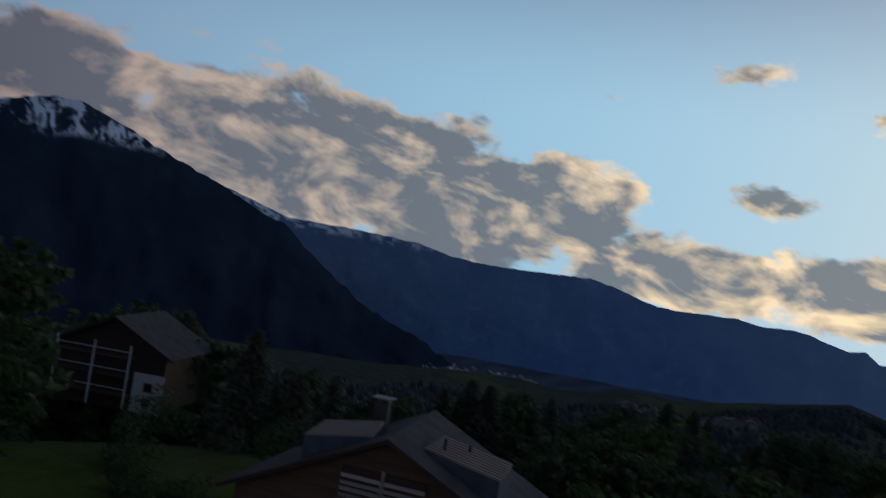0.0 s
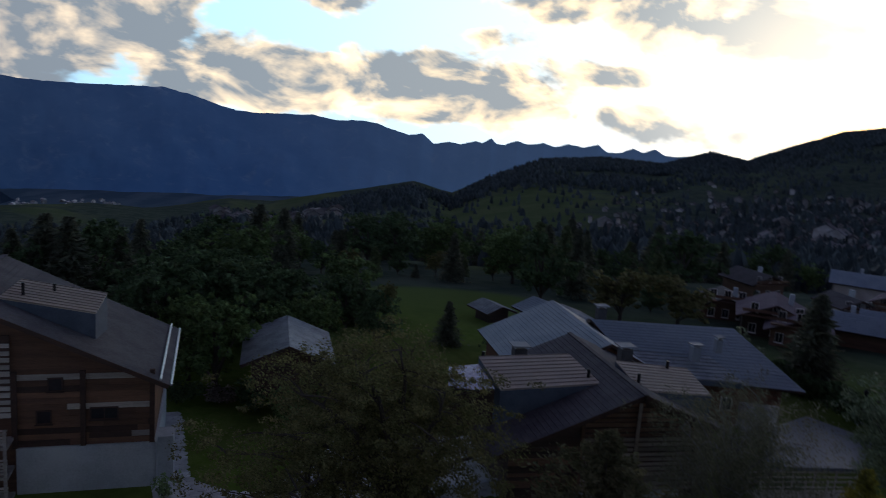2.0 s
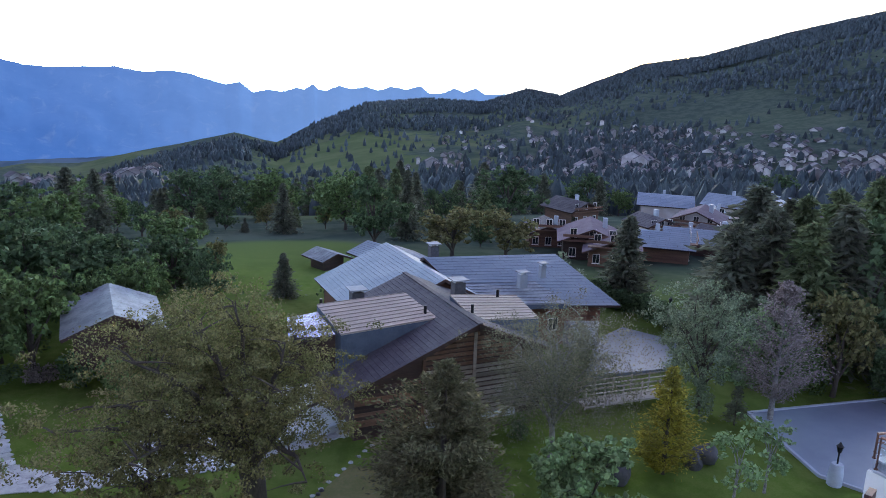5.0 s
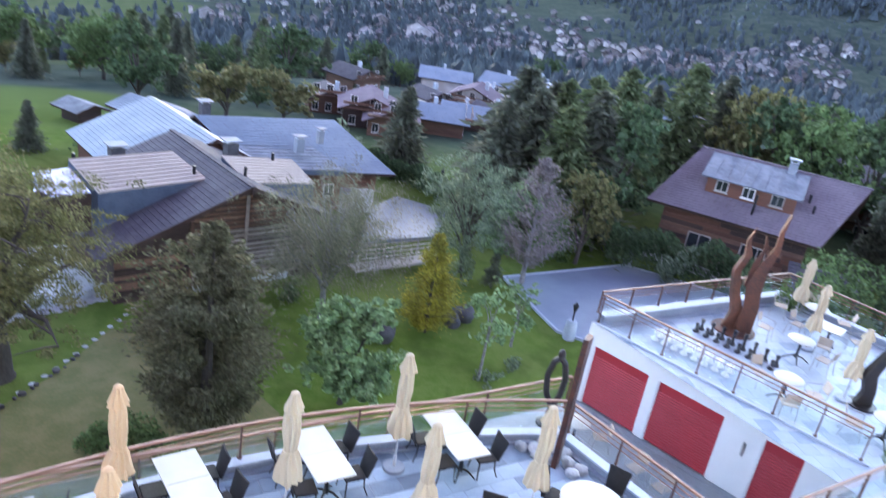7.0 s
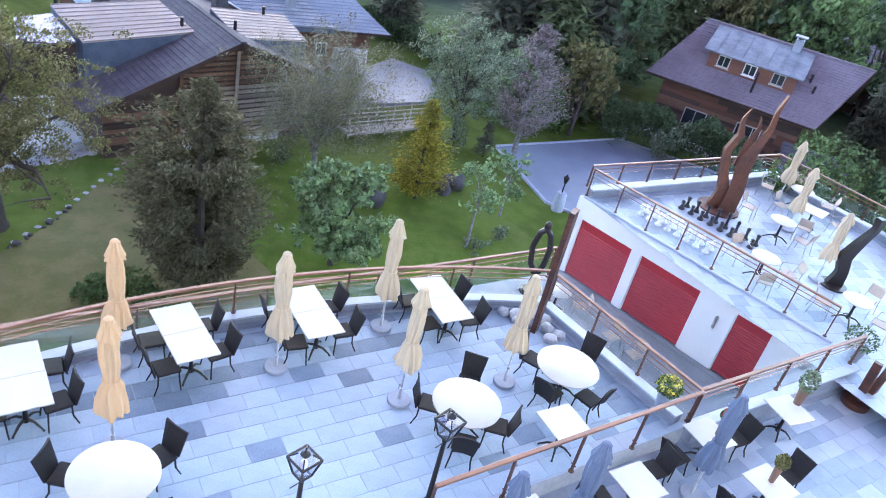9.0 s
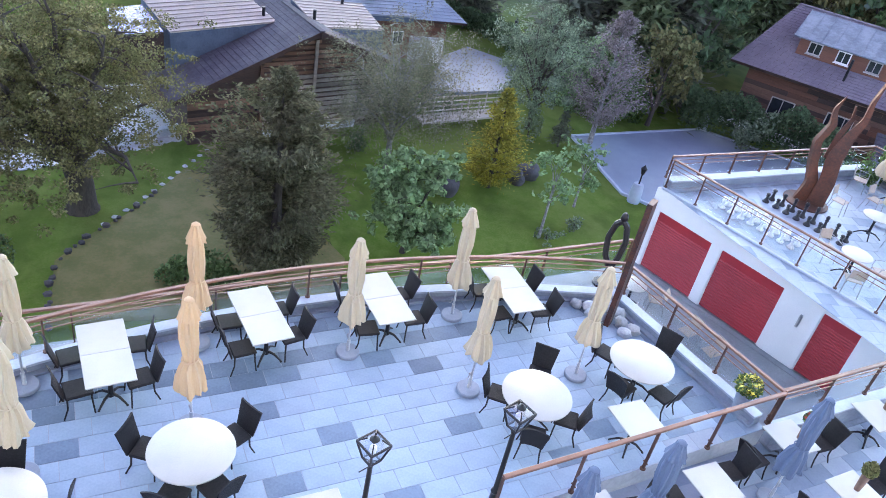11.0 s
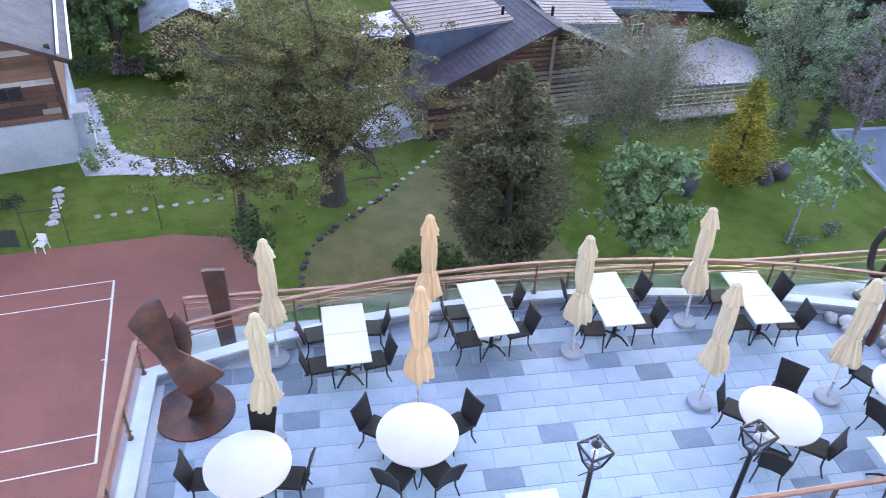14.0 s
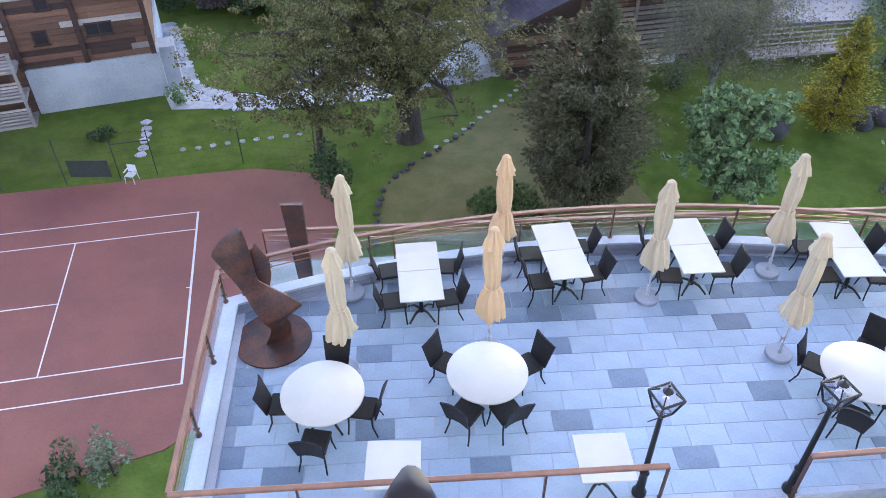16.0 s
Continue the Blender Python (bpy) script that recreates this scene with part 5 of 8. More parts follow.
def planter(x, y, z, leaf, label, r=0.22, flowers=None, tall=0.45, pot="pot"):
    t = thing("planter", label, "planter", at(x, y, z))
    lathe("pot", [(r * 0.7, 0.0), (r * 0.85, 0.2), (r, 0.38), (r * 1.06, 0.4), (r * 1.06, 0.44), (r * 0.9, 0.44), (r * 0.85, 0.38)], M[pot], t, 18)
    part("foliage", leaf_ball((0, 0, 0.44 + tall * 0.5), (r * 1.7, r * 1.7, tall * 0.75), 420, 0.05, int(x * 31 + 900)), M[leaf], t)
    if flowers:
        part("blossom", leaf_ball((0, 0, 0.44 + tall * 0.62), (r * 1.6, r * 1.6, tall * 0.72), 190, 0.055, int(x * 17 + 900)), M[flowers], t)
    return t


def leaf_ball(centre, radii, count, size, seed):
    """A bmesh of small leaves spread through the shell of an ellipsoid."""
    g = np.random.RandomState(seed)
    d = g.normal(size=(count, 3))
    d /= np.linalg.norm(d, axis=1)[:, None]
    p = d * (g.uniform(0.55, 1.0, (count, 1)) ** 0.5) * np.array(radii) + np.array(centre)
    return leaves_bmesh(p, size, g, d)


def leaf_arrays(p, size, g, out=None, long=1.6):
    """Vertices and faces of four-cornered leaves at the given places, turned at random and a little outwards."""
    n = len(p)
    nrm = g.normal(size=(n, 3)) + (0 if out is None else out * 0.8) + np.array([0, 0, 0.5])
    nrm /= np.linalg.norm(nrm, axis=1)[:, None]
    a = np.cross(nrm, g.normal(size=(n, 3)))
    a /= np.linalg.norm(a, axis=1)[:, None] + 1e-9
    b = np.cross(nrm, a)
    s = (np.asarray(size) * g.uniform(0.6, 1.3, n))[:, None]
    v = np.stack([p - a * s * long * 0.5, p + b * s * 0.5, p + a * s * long * 0.5, p - b * s * 0.5], 1).reshape(-1, 3)
    f = np.arange(4 * n).reshape(-1, 4)
    return v, f


def leaves_bmesh(p, size, g, out=None):
    v, f = leaf_arrays(p, size, g, out)
    me = bpy.data.meshes.new("tmp")
    me.from_pydata(v.tolist(), [], f.tolist())
    bm = bmesh.new()
    bm.from_mesh(me)
    bpy.data.meshes.remove(me)
    return bm


planter(11.35, 7.15, 0.24, "leaf_green", "pot of yellow flowers on the kerb", 0.17, "flower", tall=0.3, pot="kerb_face")
planter(18.3, 7.35, 0.0, "leaf_dark", "grey pot with a dark green shrub beside the steps", 0.26, pot="concrete")
planter(14.75, 6.3, LOW + 0.75, "leaf_pale", "small pot of grey-green herbs on a table", 0.12, tall=0.42)
planter(12.0, 6.1, LOW + 0.75, "leaf_green", "small pot with red flowers on a table", 0.07, "red_flower", 0.2)
planter(12.2, 4.8, LOW + 0.75, "leaf_olive", "small brown pot of dry herbs on a table", 0.08, tall=0.22)
# dark split trunk sculpture at the end of the lower terrace
sp1 = spin([(0, 0, 0, 0.34), (0.05, 0, 0.5, 0.24), (-0.04, 0, 0.95, 0.2), (-0.1, 0, 1.35, 0.12)], 14)
bm = ribbon("x", [tuple(r[:3]) for r in sp1], sp1[:, 3], 0.2, None, "", turns=[20 * i / 13 for i in range(14)], base=[(0.34, 0.0), (0.34, 0.16), (0.25, 0.2)])
sp2 = spin([(0.15, -0.1, 0.1, 0.3), (0.22, -0.1, 0.55, 0.24), (0.26, -0.12, 0.95, 0.2), (0.36, -0.12, 1.28, 0.1)], 14)
ex = ribbon("x", [tuple(r[:3]) for r in sp2], sp2[:, 3], 0.18, None, "", turns=[30 * i / 13 for i in range(14)])
me = bpy.data.meshes.new("tmp")
ex.to_mesh(me)
ex.free()
bm.from_mesh(me)
bpy.data.meshes.remove(me)
trunk_art = part("split_sculpture", bm, M["corten"], None, smooth=True)
trunk_art.matrix_world = at(17.5, 6.35, LOW)
tagged(trunk_art, "dark split rusty steel sculpture on a round foot", "sculpture")


# ---- annex roof ----
# rusty flame: two wide plates from one foot that part and end in curled tips
fl = spin([(-0.15, 0, 0.0, 0.75), (-0.1, 0, 0.7, 0.55), (-0.35, 0, 1.4, 0.4), (-0.5, 0, 2.1, 0.34), (-0.3, 0, 2.7, 0.3), (-0.42, 0, 3.2, 0.16), (-0.28, 0, 3.65, 0.03)], 34)
bm = ribbon("f", [tuple(r[:3]) for r in fl], fl[:, 3] * 0.75, 0.16, None, "", turns=[25 * math.sin(i * 0.12) for i in range(34)], base=[(0.72, 0.0), (0.72, 0.05), (0.05, 0.06)])
for rows, th in (([(0.25, -0.1, 0.0, 0.8), (0.3, -0.1, 0.9, 0.72), (0.18, -0.1, 1.7, 0.7), (0.3, -0.1, 2.5, 0.5), (0.5, -0.1, 3.1, 0.3), (0.45, -0.1, 3.7, 0.18), (0.55, -0.1, 4.3, 0.03)], 0.2), ([(0.0, 0.1, 1.6, 0.3), (0.05, 0.1, 2.4, 0.28), (0.2, 0.1, 3.0, 0.2), (0.1, 0.1, 3.4, 0.03)], 0.12)):
    r2 = spin(rows, 30)
    ex = ribbon("f", [tuple(r[:3]) for r in r2], r2[:, 3] * 0.68, th * 0.8, None, "", turns=[-20 * math.sin(i * 0.13) for i in range(30)])
    me = bpy.data.meshes.new("tmp")
    ex.to_mesh(me)
    ex.free()
    bm.from_mesh(me)
    bpy.data.meshes.remove(me)
flame = part("flame_sculpture", bm, M["corten_bright"], None, smooth=True)
flame.matrix_world = at(20.75, 14.7, 0.0, -38)
tagged(flame, "tall rusty steel flame sculpture on the annex roof", "sculpture")
dkr = spin([(0.0, 0, 0.0, 0.5), (0.05, 0, 0.5, 0.34), (-0.1, 0, 1.0, 0.42), (0.1, 0, 1.6, 0.3), (0.3, 0, 2.1, 0.18), (0.28, 0, 2.45, 0.22)], 24)
bm = ribbon("d", [tuple(r[:3]) for r in dkr], dkr[:, 3], 0.2, None, "", turns=[40 * i / 23 for i in range(24)], base=[(0.42, 0.0), (0.42, 0.05), (0.05, 0.06)])
drk = part("dark_sculpture", bm, M["black_steel"], None, smooth=True)
drk.matrix_world = at(21.1, 10.1, 0, -40)
tagged(drk, "dark bent steel sculpture on the annex roof", "sculpture")
rpar = parasol(M["cream"], "closed cream parasol on the annex roof", "roof parasols", 2.35)
rpar.matrix_world = at(20.75, 10.45)
copy_thing(rpar, at(22.42, 13.06, 0, 40))
copy_thing(rpar, at(24.09, 14.9, 0, 90))
rt = round_table(0.42, "small round white bistro table on the annex roof", "bistro tables on the roof")
rt.matrix_world = at(18.6, 10.93)
for x, y in ((19.8, 8.61), (24.3, 14.3), (21.3, 12.6)):
    copy_thing(rt, at(x, y))
put_table(23.3, 13.0, 20)
pc = pale_chair()
pc.matrix_world = at(21.36, 14.0, 0, 200)
for x, y, turn in ((18.5, 11.75, 170), (19.2, 10.4, 60), (17.95, 10.3, -40), (19.1, 9.1, 215), (20.75, 8.8, 100), (20.05, 7.85, 15), (21.5, 11.8, 10), (22.4, 12.5, -60), (24.1, 12.4, 60), (23.6, 15.2, 215), (25.0, 13.6, 40), (24.9, 15.0, 120), (22.9, 13.9, 190)):
    copy_thing(pc, at(x, y, 0, turn))
# yard below
rt2 = copy_thing(rt, at(14.2, 14.0, PIT))
tagged(rt2, "small round white table in the concrete yard")
for x, y, turn in ((14.8, 13.5, 60), (14.9, 12.0, 100), (15.05, 11.1, 95), (13.6, 13.3, -40)):
    tagged(copy_thing(pc, at(x, y, PIT, turn)), "pale woven bistro armchair in the concrete yard")


def chess_piece(kind, material, colour):
    """A garden chess figure, turned: pawn, rook, knight-like, bishop, queen, king."""
    h, head = {"pawn": (0.42, 0.09), "rook": (0.5, 0.1), "knight": (0.55, 0.09), "bishop": (0.6, 0.08), "queen": (0.68, 0.09), "king": (0.74, 0.08)}[kind]
    ob = lathe("chess_" + kind, [(0.14, 0.0), (0.15, 0.04), (0.12, 0.08), (0.07, 0.14), (0.05, h * 0.55), (0.09, h * 0.64), (0.05, h * 0.68), (head, h * 0.84), (head * 0.8, h * 0.95), (0.02, h)], material, None, 14)
    ob.data.transform(Matrix.Scale(0.78, 4))
    return tagged(ob, "%s plastic garden chess %s standing on the roof" % (colour, kind), "chess piece", "%s chess pieces" % colour)


A0, A1 = Vector((19.5, 14.95)), Vector((20.2, 12.45))
B0, B1 = Vector((17.2, 14.7), ), Vector((17.9, 12.4))
order = ["rook", "knight", "bishop", "queen", "king", "bishop", "knight", "rook"]
for colour, mt, a, b, inward in (("black", M["chess_black"], A0, A1, -0.36), ("white", M["chess_white"], B0, B1, 0.36)):
    side = Vector((0.96, 0.27)) * inward
    made = {}
    for i in range(8):
        p = a + (b - a) * (i / 7)
        for kind, q in ((order[i], p), ("pawn", p + side)):
            if kind in made:
                copy_thing(made[kind], at(q.x, q.y, 0, i * 31))
            else:
                made[kind] = chess_piece(kind, mt, colour)
                made[kind].matrix_world = at(q.x, q.y, 0, i * 31)


# ---- houses ----
def frame_at(x, y, turn):
    return at(x, y, 0.0, turn)


def window(t, x0, x1, z0, z1, y, frame_mat, bars=1, face=-1):
    """A window set in a wall facing -y (or +y): a frame mesh with its pane and sill as children."""
    bm = bmesh.new()
    f = 0.07
    lo, hi = sorted((y, y + face * 0.06))
    for a, b, c, d in ((x0, x1, z0, z0 + f), (x0, x1, z1 - f, z1), (x0, x0 + f, z0 + f, z1 - f), (x1 - f, x1, z0 + f, z1 - f)):
        add_box(bm, (a, lo, c), (b, hi, d))
    for i in range(bars):
        xm = x0 + (x1 - x0) * (i + 1) / (bars + 1)
        add_box(bm, (xm - 0.025, lo, z0 + f), (xm + 0.025, hi, z1 - f))
    w = part("window", bm, M[frame_mat], t)
    yy = y + face * 0.015
    slab("pane", [(x0 + 0.03, yy, z0 + 0.03), (x1 - 0.03, yy, z0 + 0.03), (x1 - 0.03, yy, z1 - 0.03), (x0 + 0.03, yy, z1 - 0.03)], 0.012, M["window"], w, "dark window glass", down=(0, -face, 0))
    lo, hi = sorted((y, y + face * 0.14))
    box("sill", (x0 - 0.06, lo, z0 - 0.05), (x1 + 0.06, hi, z0 - 0.004), M[frame_mat], w)
    return w


def gable_walls(t, x0, x1, y0, y1, z0, ridge_x, ridge_z, eave_l, eave_r, material, name="wall", inset=0.12):
    """Walls of a house whose ridge runs along y: four walls with gables, of real thickness."""
    th = 0.3
    for y in (y0, y1 - th):
        bm = bmesh.new()
        out = [(x0, z0), (x1, z0), (x1, eave_r), (ridge_x, ridge_z), (x0, eave_l)]
        f = [bm.verts.new((x, y, z)) for x, z in out]
        b = [bm.verts.new((x, y + th, z)) for x, z in out]
        bm.faces.new(f), bm.faces.new(b[::-1])
        for i in range(5):
            j = (i + 1) % 5
            bm.faces.new((f[i], b[i], b[j], f[j]))
        part(name, bm, M[material], t)
    box(name, (x0, y0 + th + 0.002, z0), (x0 + th, y1 - th - 0.002, eave_l), M[material], t)
    box(name, (x1 - th, y0 + th + 0.002, z0), (x1, y1 - th - 0.002, eave_r), M[material], t)


def roof_plane(t, a, b, c, d, material, thick=0.22, courses=0, along_=1.0, label="", lift=0.03, pieces=False):
    """A roof plate a-b (eave), c-d (ridge), with laid courses of shingles on it."""
    r = slab("roof", [a, b, c, d], thick, M["timber_dark"], t, label)
    a, b, c, d = (Vector(p) for p in (a, b, c, d))
    n = (b - a).cross(d - a).normalized()
    if n.z < 0:
        n = -n
    bm = bmesh.new()
    rnd_ = random.Random(int(abs(a.x * 13 + a.y * 7)))
    for i in range(courses):
        s0, s1 = i / courses, (i + 1.12) / courses
        s1 = min(s1, 1.0)
        p0, p1 = a + (d - a) * s0, b + (c - b) * s0
        q0, q1 = a + (d - a) * s1, b + (c - b) * s1
        width = (p1 - p0).length
        count = max(1, int(width / along_))
        shift = rnd_.random() * 0.5
        ks = [0.0] + [min(max((k + shift) / count, 0.0), 1.0) for k in range(count)] + [1.0]
        for k0, k1 in zip(ks, ks[1:]):
            if k1 - k0 < 1e-4:
                continue
            jit = rnd_.uniform(0.0, 0.012)
            k1 -= 0.012 / max(width, 1) * 1.0
            low, up = n * (0.035 + jit), n * (0.008)
            v = [p0 + (p1 - p0) * k0 + low, p0 + (p1 - p0) * k1 + low, q0 + (q1 - q0) * k1 + up, q0 + (q1 - q0) * k0 + up]
            f = [bm.verts.new(x) for x in v]
            bm.faces.new(f)
            g = [bm.verts.new(v[0]), bm.verts.new(v[1]), bm.verts.new(v[1] - low + n * 0.004), bm.verts.new(v[0] - low + n * 0.004)]
            bm.faces.new(g)
    if courses:
        tagged(part("shingles", bm, M[material], r), kind="stuff")
    else:
        r.data.materials.clear()
        r.data.materials.append(M[material])
    return r


def ribbed_panel(t, corners, material, ribs, label, base=None):
    """A sheet-metal roof panel with raised ribs that run from its first edge a-b along a-d."""
    r = slab("metal_roof", corners, 0.08, M[material], t, label)
    a, b, c, d = (Vector(p) for p in corners)
    n = (b - a).cross(d - a).normalized()
    n = n if n.z > 0 else -n
    bm = bmesh.new()
    for i in range(ribs + 1):
        s = i / ribs
        p, q = a + (d - a) * s, b + (c - b) * s
        side = ((d - a).normalized()) * 0.022
        v = [p - side, q - side, q + side, p + side]
        lowv = [bm.verts.new(x + n * 0.002) for x in v]
        top = [bm.verts.new(x + n * 0.05) for x in v]
        bm.faces.new(top)
        for k in range(4):
            bm.faces.new((lowv[k], lowv[(k + 1) % 4], top[(k + 1) % 4], top[k]))
    part("ribs", bm, M["seam" if material == "sheet" else material], r)
    if base is not None:
        bm = bmesh.new()
        top = [bm.verts.new(Vector(p) - n * 0.085) for p in corners]
        low = [bm.verts.new((p[0], p[1], base)) for p in corners]
        bm.faces.new(low)
        bm.faces.new(top)
        for k in range(4):
            bm.faces.new((top[k], top[(k + 1) % 4], low[(k + 1) % 4], low[k]))
        part("dormer_wall", bm, M["slate_cheek"], t, "dark slate-clad dormer side")
    return r


def chimney(t, x, y, z0, z1, w=0.9, d=0.7):
    c = box("chimney", (x - w / 2, y - d / 2, z0), (x + w / 2, y + d / 2, z1), M["rock"] if w > 0.75 else M["concrete"], t, bevel=0.02, label="grey rendered chimney with a flat cap")
    box("chimney_cap", (x - w * 0.72, y - d * 0.75, z1 + 0.18), (x + w * 0.72, y + d * 0.75, z1 + 0.26), M["concrete"], c, label="flat grey cap")
    for sx in (-1, 1):
        box("cap_leg", (x + sx * w * 0.4 - 0.04, y - 0.2, z1), (x + sx * w * 0.4 + 0.04, y + 0.2, z1 + 0.18), M["plaster_grey"], c)
    return c


def slat_wall(t, x0, x1, z0, z1, y, pitch=0.36, light="timber_grey", dark="timber_dark", posts=()):
    """A wall of pale horizontal boards with dark gaps, each board a piece of its own."""
    box("backing", (x0, y + 0.03, z0), (x1, y + 0.12, z1), M[dark], t)
    n = int((z1 - z0) / pitch)
    rnd_ = random.Random(int(z0 * 10 + x0 * 3))
    for i in range(n):
        z = z0 + i * pitch + rnd_.uniform(-0.03, 0.03)
        box("board", (x0, y - 0.03 - rnd_.uniform(0, 0.03), z), (x1, y + 0.02, z + pitch * rnd_.uniform(0.5, 0.72)), M[light], t)
    for x in posts:
        box("upright", (x - 0.11, y - 0.12, z0 - 0.2), (x + 0.11, y - 0.07, z1 + 0.2), M[light], t)


def plank_wall(t, x0, x1, z0, z1, y, pitch=0.3, materials=("timber", "timber_dark"), face=-1):
    """Laid planks of changing tone on a wall face."""
    rnd_ = random.Random(int(abs(x0) * 11 + abs(z0)))
    n = int(round((z1 - z0) / pitch))
    for i in range(n):
        z = z0 + (z1 - z0) * i / n
        a = x0
        while a < x1 - 0.05:
            b = min(x1, a + rnd_.uniform(2.2, 4.8))
            lo, hi = sorted((y, y + face * rnd_.uniform(0.03, 0.055)))
            box("plank", (a + 0.006, lo, z + 0.008), (b - 0.006, hi, z + (z1 - z0) / n - 0.008), M[rnd_.choice(materials)], t)
            a = b


# old chalet by the tennis court
t = thing("old_chalet", "weathered brown timber chalet on a grey rendered base", "chalet", frame_at(-15.6, 40.7, 18))
RX, RZ, EZ = -10.77, -0.62, -5.72
gable_walls(t, -20.6, -0.85, 0.95, 10.2, -12.6, RX, RZ - 0.45, EZ + 0.0, EZ + 0.0, "timber")
box("plinth", (-8.0, 0.80, -12.6), (-0.72, 0.945, -9.45), M["plaster_grey"], t, label="grey rendered plinth with stone patches")
box("plinth", (-0.845, 0.8, -12.6), (-0.7, 10.2, -9.45), M["plaster_grey"], t)
plank_wall(t, -8.0, -0.85, -9.42, -5.2, 0.95, 0.34, ("timber", "timber", "timber_dark", "timber_grey"))
for x in (-8.05, -4.6, -0.95):
    box("corner_post", (x - 0.14, 0.74, -9.44), (x + 0.14, 0.89, -5.0), M["timber_dark"], t)
window(t, -4.25, -2.75, -7.95, -7.2, 0.885, "timber_dark", 1)
window(t, -7.0, -6.2, -8.1, -7.3, 0.885, "timber_dark", 0)
window(t, -6.4, -5.6, -6.2, -5.4, 0.885, "timber_dark", 0)
slat_wall(t, -13.6, -8.2, -7.6, -2.9, 0.72, 0.40, posts=(-10.9,))
for z in (-8.9, -10.6, -12.2):
    box("balcony_floor", (-14.0, -0.6, z), (-8.1, 0.9, z + 0.16), M["timber_grey"], t)
    for k in range(5):
        box("balcony_rail", (-14.0, -0.6, z + 0.3 + 0.19 * k), (-8.1, -0.55, z + 0.42 + 0.19 * k), M["timber_grey"], t)
for x in (-13.9, -11.0, -8.2):
    box("balcony_post", (x - 0.08, -0.7, -12.5), (x + 0.08, -0.61, -7.7), M["timber_grey"], t)
roof_plane(t, (0, 0, EZ), (0, 11.2, EZ), (RX, 11.2, RZ), (RX, 0, RZ), "shingle", 0.25, 34, 0.5, "dark shingle roof")
roof_plane(t, (2 * RX, 11.2, EZ), (2 * RX, 0, EZ), (RX, 0, RZ), (RX, 11.2, RZ), "shingle", 0.25, 34, 0.5)
box("ridge_cap", (RX - 0.16, -0.05, RZ - 0.04), (RX + 0.16, 11.25, RZ + 0.07), M["shingle"], t)
ribbed_panel(t, [(-9.1, 2.5, -1.25), (-4.15, 2.5, -2.15), (-3.85, 5.0, -1.62), (-8.5, 5.0, -0.78)], "sheet", 8, "ribbed sheet-metal dormer roof", -4.2)
ribbed_panel(t, [(-17.2, 2.6, -2.1), (-12.6, 2.6, -1.25), (-12.8, 5.2, -0.8), (-17.0, 5.2, -1.6)], "sheet", 8, "ribbed sheet-metal dormer roof", -4.4)
for y in (0.0, 0.35):
    tube("gutter" if y == 0 else "snow_guard", [(0.1 - y * 1.6, 0, EZ + 0.02 + y), (0.1 - y * 1.6, 11.2, EZ + 0.02 + y)], 0.07, M["pole"], t, 8)
chimney(t, -13.5, 6.6, -2.2, 0.25, 1.0, 0.8)
for x, y, z in ((-6.6, 4.3, -1.3), (-8.0, 3.2, -1.0)):
    tube("vent_pipe", [(x, y, z - 0.3), (x, y, z + 0.45)], 0.09, M["chair_leg"], t, 8)
# projecting side bay on the corner towards the path
box("side_bay", (-0.69, 1.6, -12.6), (0.2, 3.0, -9.5), M["plaster_grey"], t)

# barn chalet beyond the garden
t = thing("barn_chalet", "dark timber barn chalet with slatted gable and sheet-metal dormers", "chalet", frame_at(12.1, 43.7, 12.8))
RZ = -5.15
gable_walls(t, -8.0, 5.4, 0.9, 12.4, -12.6, 0.0, RZ - 0.4, -8.75, -7.9, "timber_dark")
gb = random.Random(15)
for i in range(19):
    z = -11.7 + 0.325 * i
    half = (RZ - 0.62 - (z + 0.2)) / 0.42
    a, b = max(-3.35, -half), min(4.9, half)
    if b - a > 0.5:
        for p, q in ((a, 0.02), (0.24, b)):
            if q - p > 0.2:
                box("board", (p + gb.uniform(0, 0.05), 0.80 - gb.uniform(0, 0.03), z), (q - gb.uniform(0, 0.05), 0.88, z + gb.uniform(0.17, 0.225)), M["timber_slat" if i < 11 or gb.random() < 0.3 else "timber"], t)
for x in (-3.45, 0.13):
    box("upright", (x - 0.1, 0.70, -11.9), (x + 0.1, 0.79, RZ - 0.75 - abs(x) * 0.42), M["timber_slat" if x > 0 else "timber"], t)
# mostly dark planks: the shadow below the roof overhang is put into their colour
plank_wall(t, -8.0, -3.6, -11.6, -8.75, 0.9, 0.24, ("timber_dark", "timber_dark", "timber"))
box("plinth", (-4.4, 0.72, -12.6), (3.4, 0.895, -11.75), M["plaster_grey"], t)
window(t, -3.9, -3.1, -10.4, -9.6, 0.83, "timber_dark", 0)
roof_plane(t, (-9.2, 12.9, -8.95), (-9.2, 0.0, -8.95), (0, 0, RZ), (0, 12.9, RZ), "shingle", 0.25, 28, 0.45, "dark shingle roof")
roof_plane(t, (6.4, 0.0, -7.8), (6.4, 12.9, -7.8), (0, 12.9, RZ), (0, 0, RZ), "shingle", 0.25, 22, 0.45)
box("ridge_cap", (-0.16, -0.05, RZ - 0.04), (0.16, 12.95, RZ + 0.07), M["shingle"], t)
box("barge_board", (-0.05, -0.12, RZ - 0.5), (0.05, -0.02, RZ + 0.02), M["timber_dark"], t)
ribbed_panel(t, [(-8.0, 3.6, -6.15), (-1.3, 3.6, -5.75), (-2.2, 7.2, -4.95), (-8.6, 7.2, -5.2)], "sheet", 9, "ribbed sheet-metal dormer roof", -8.4)
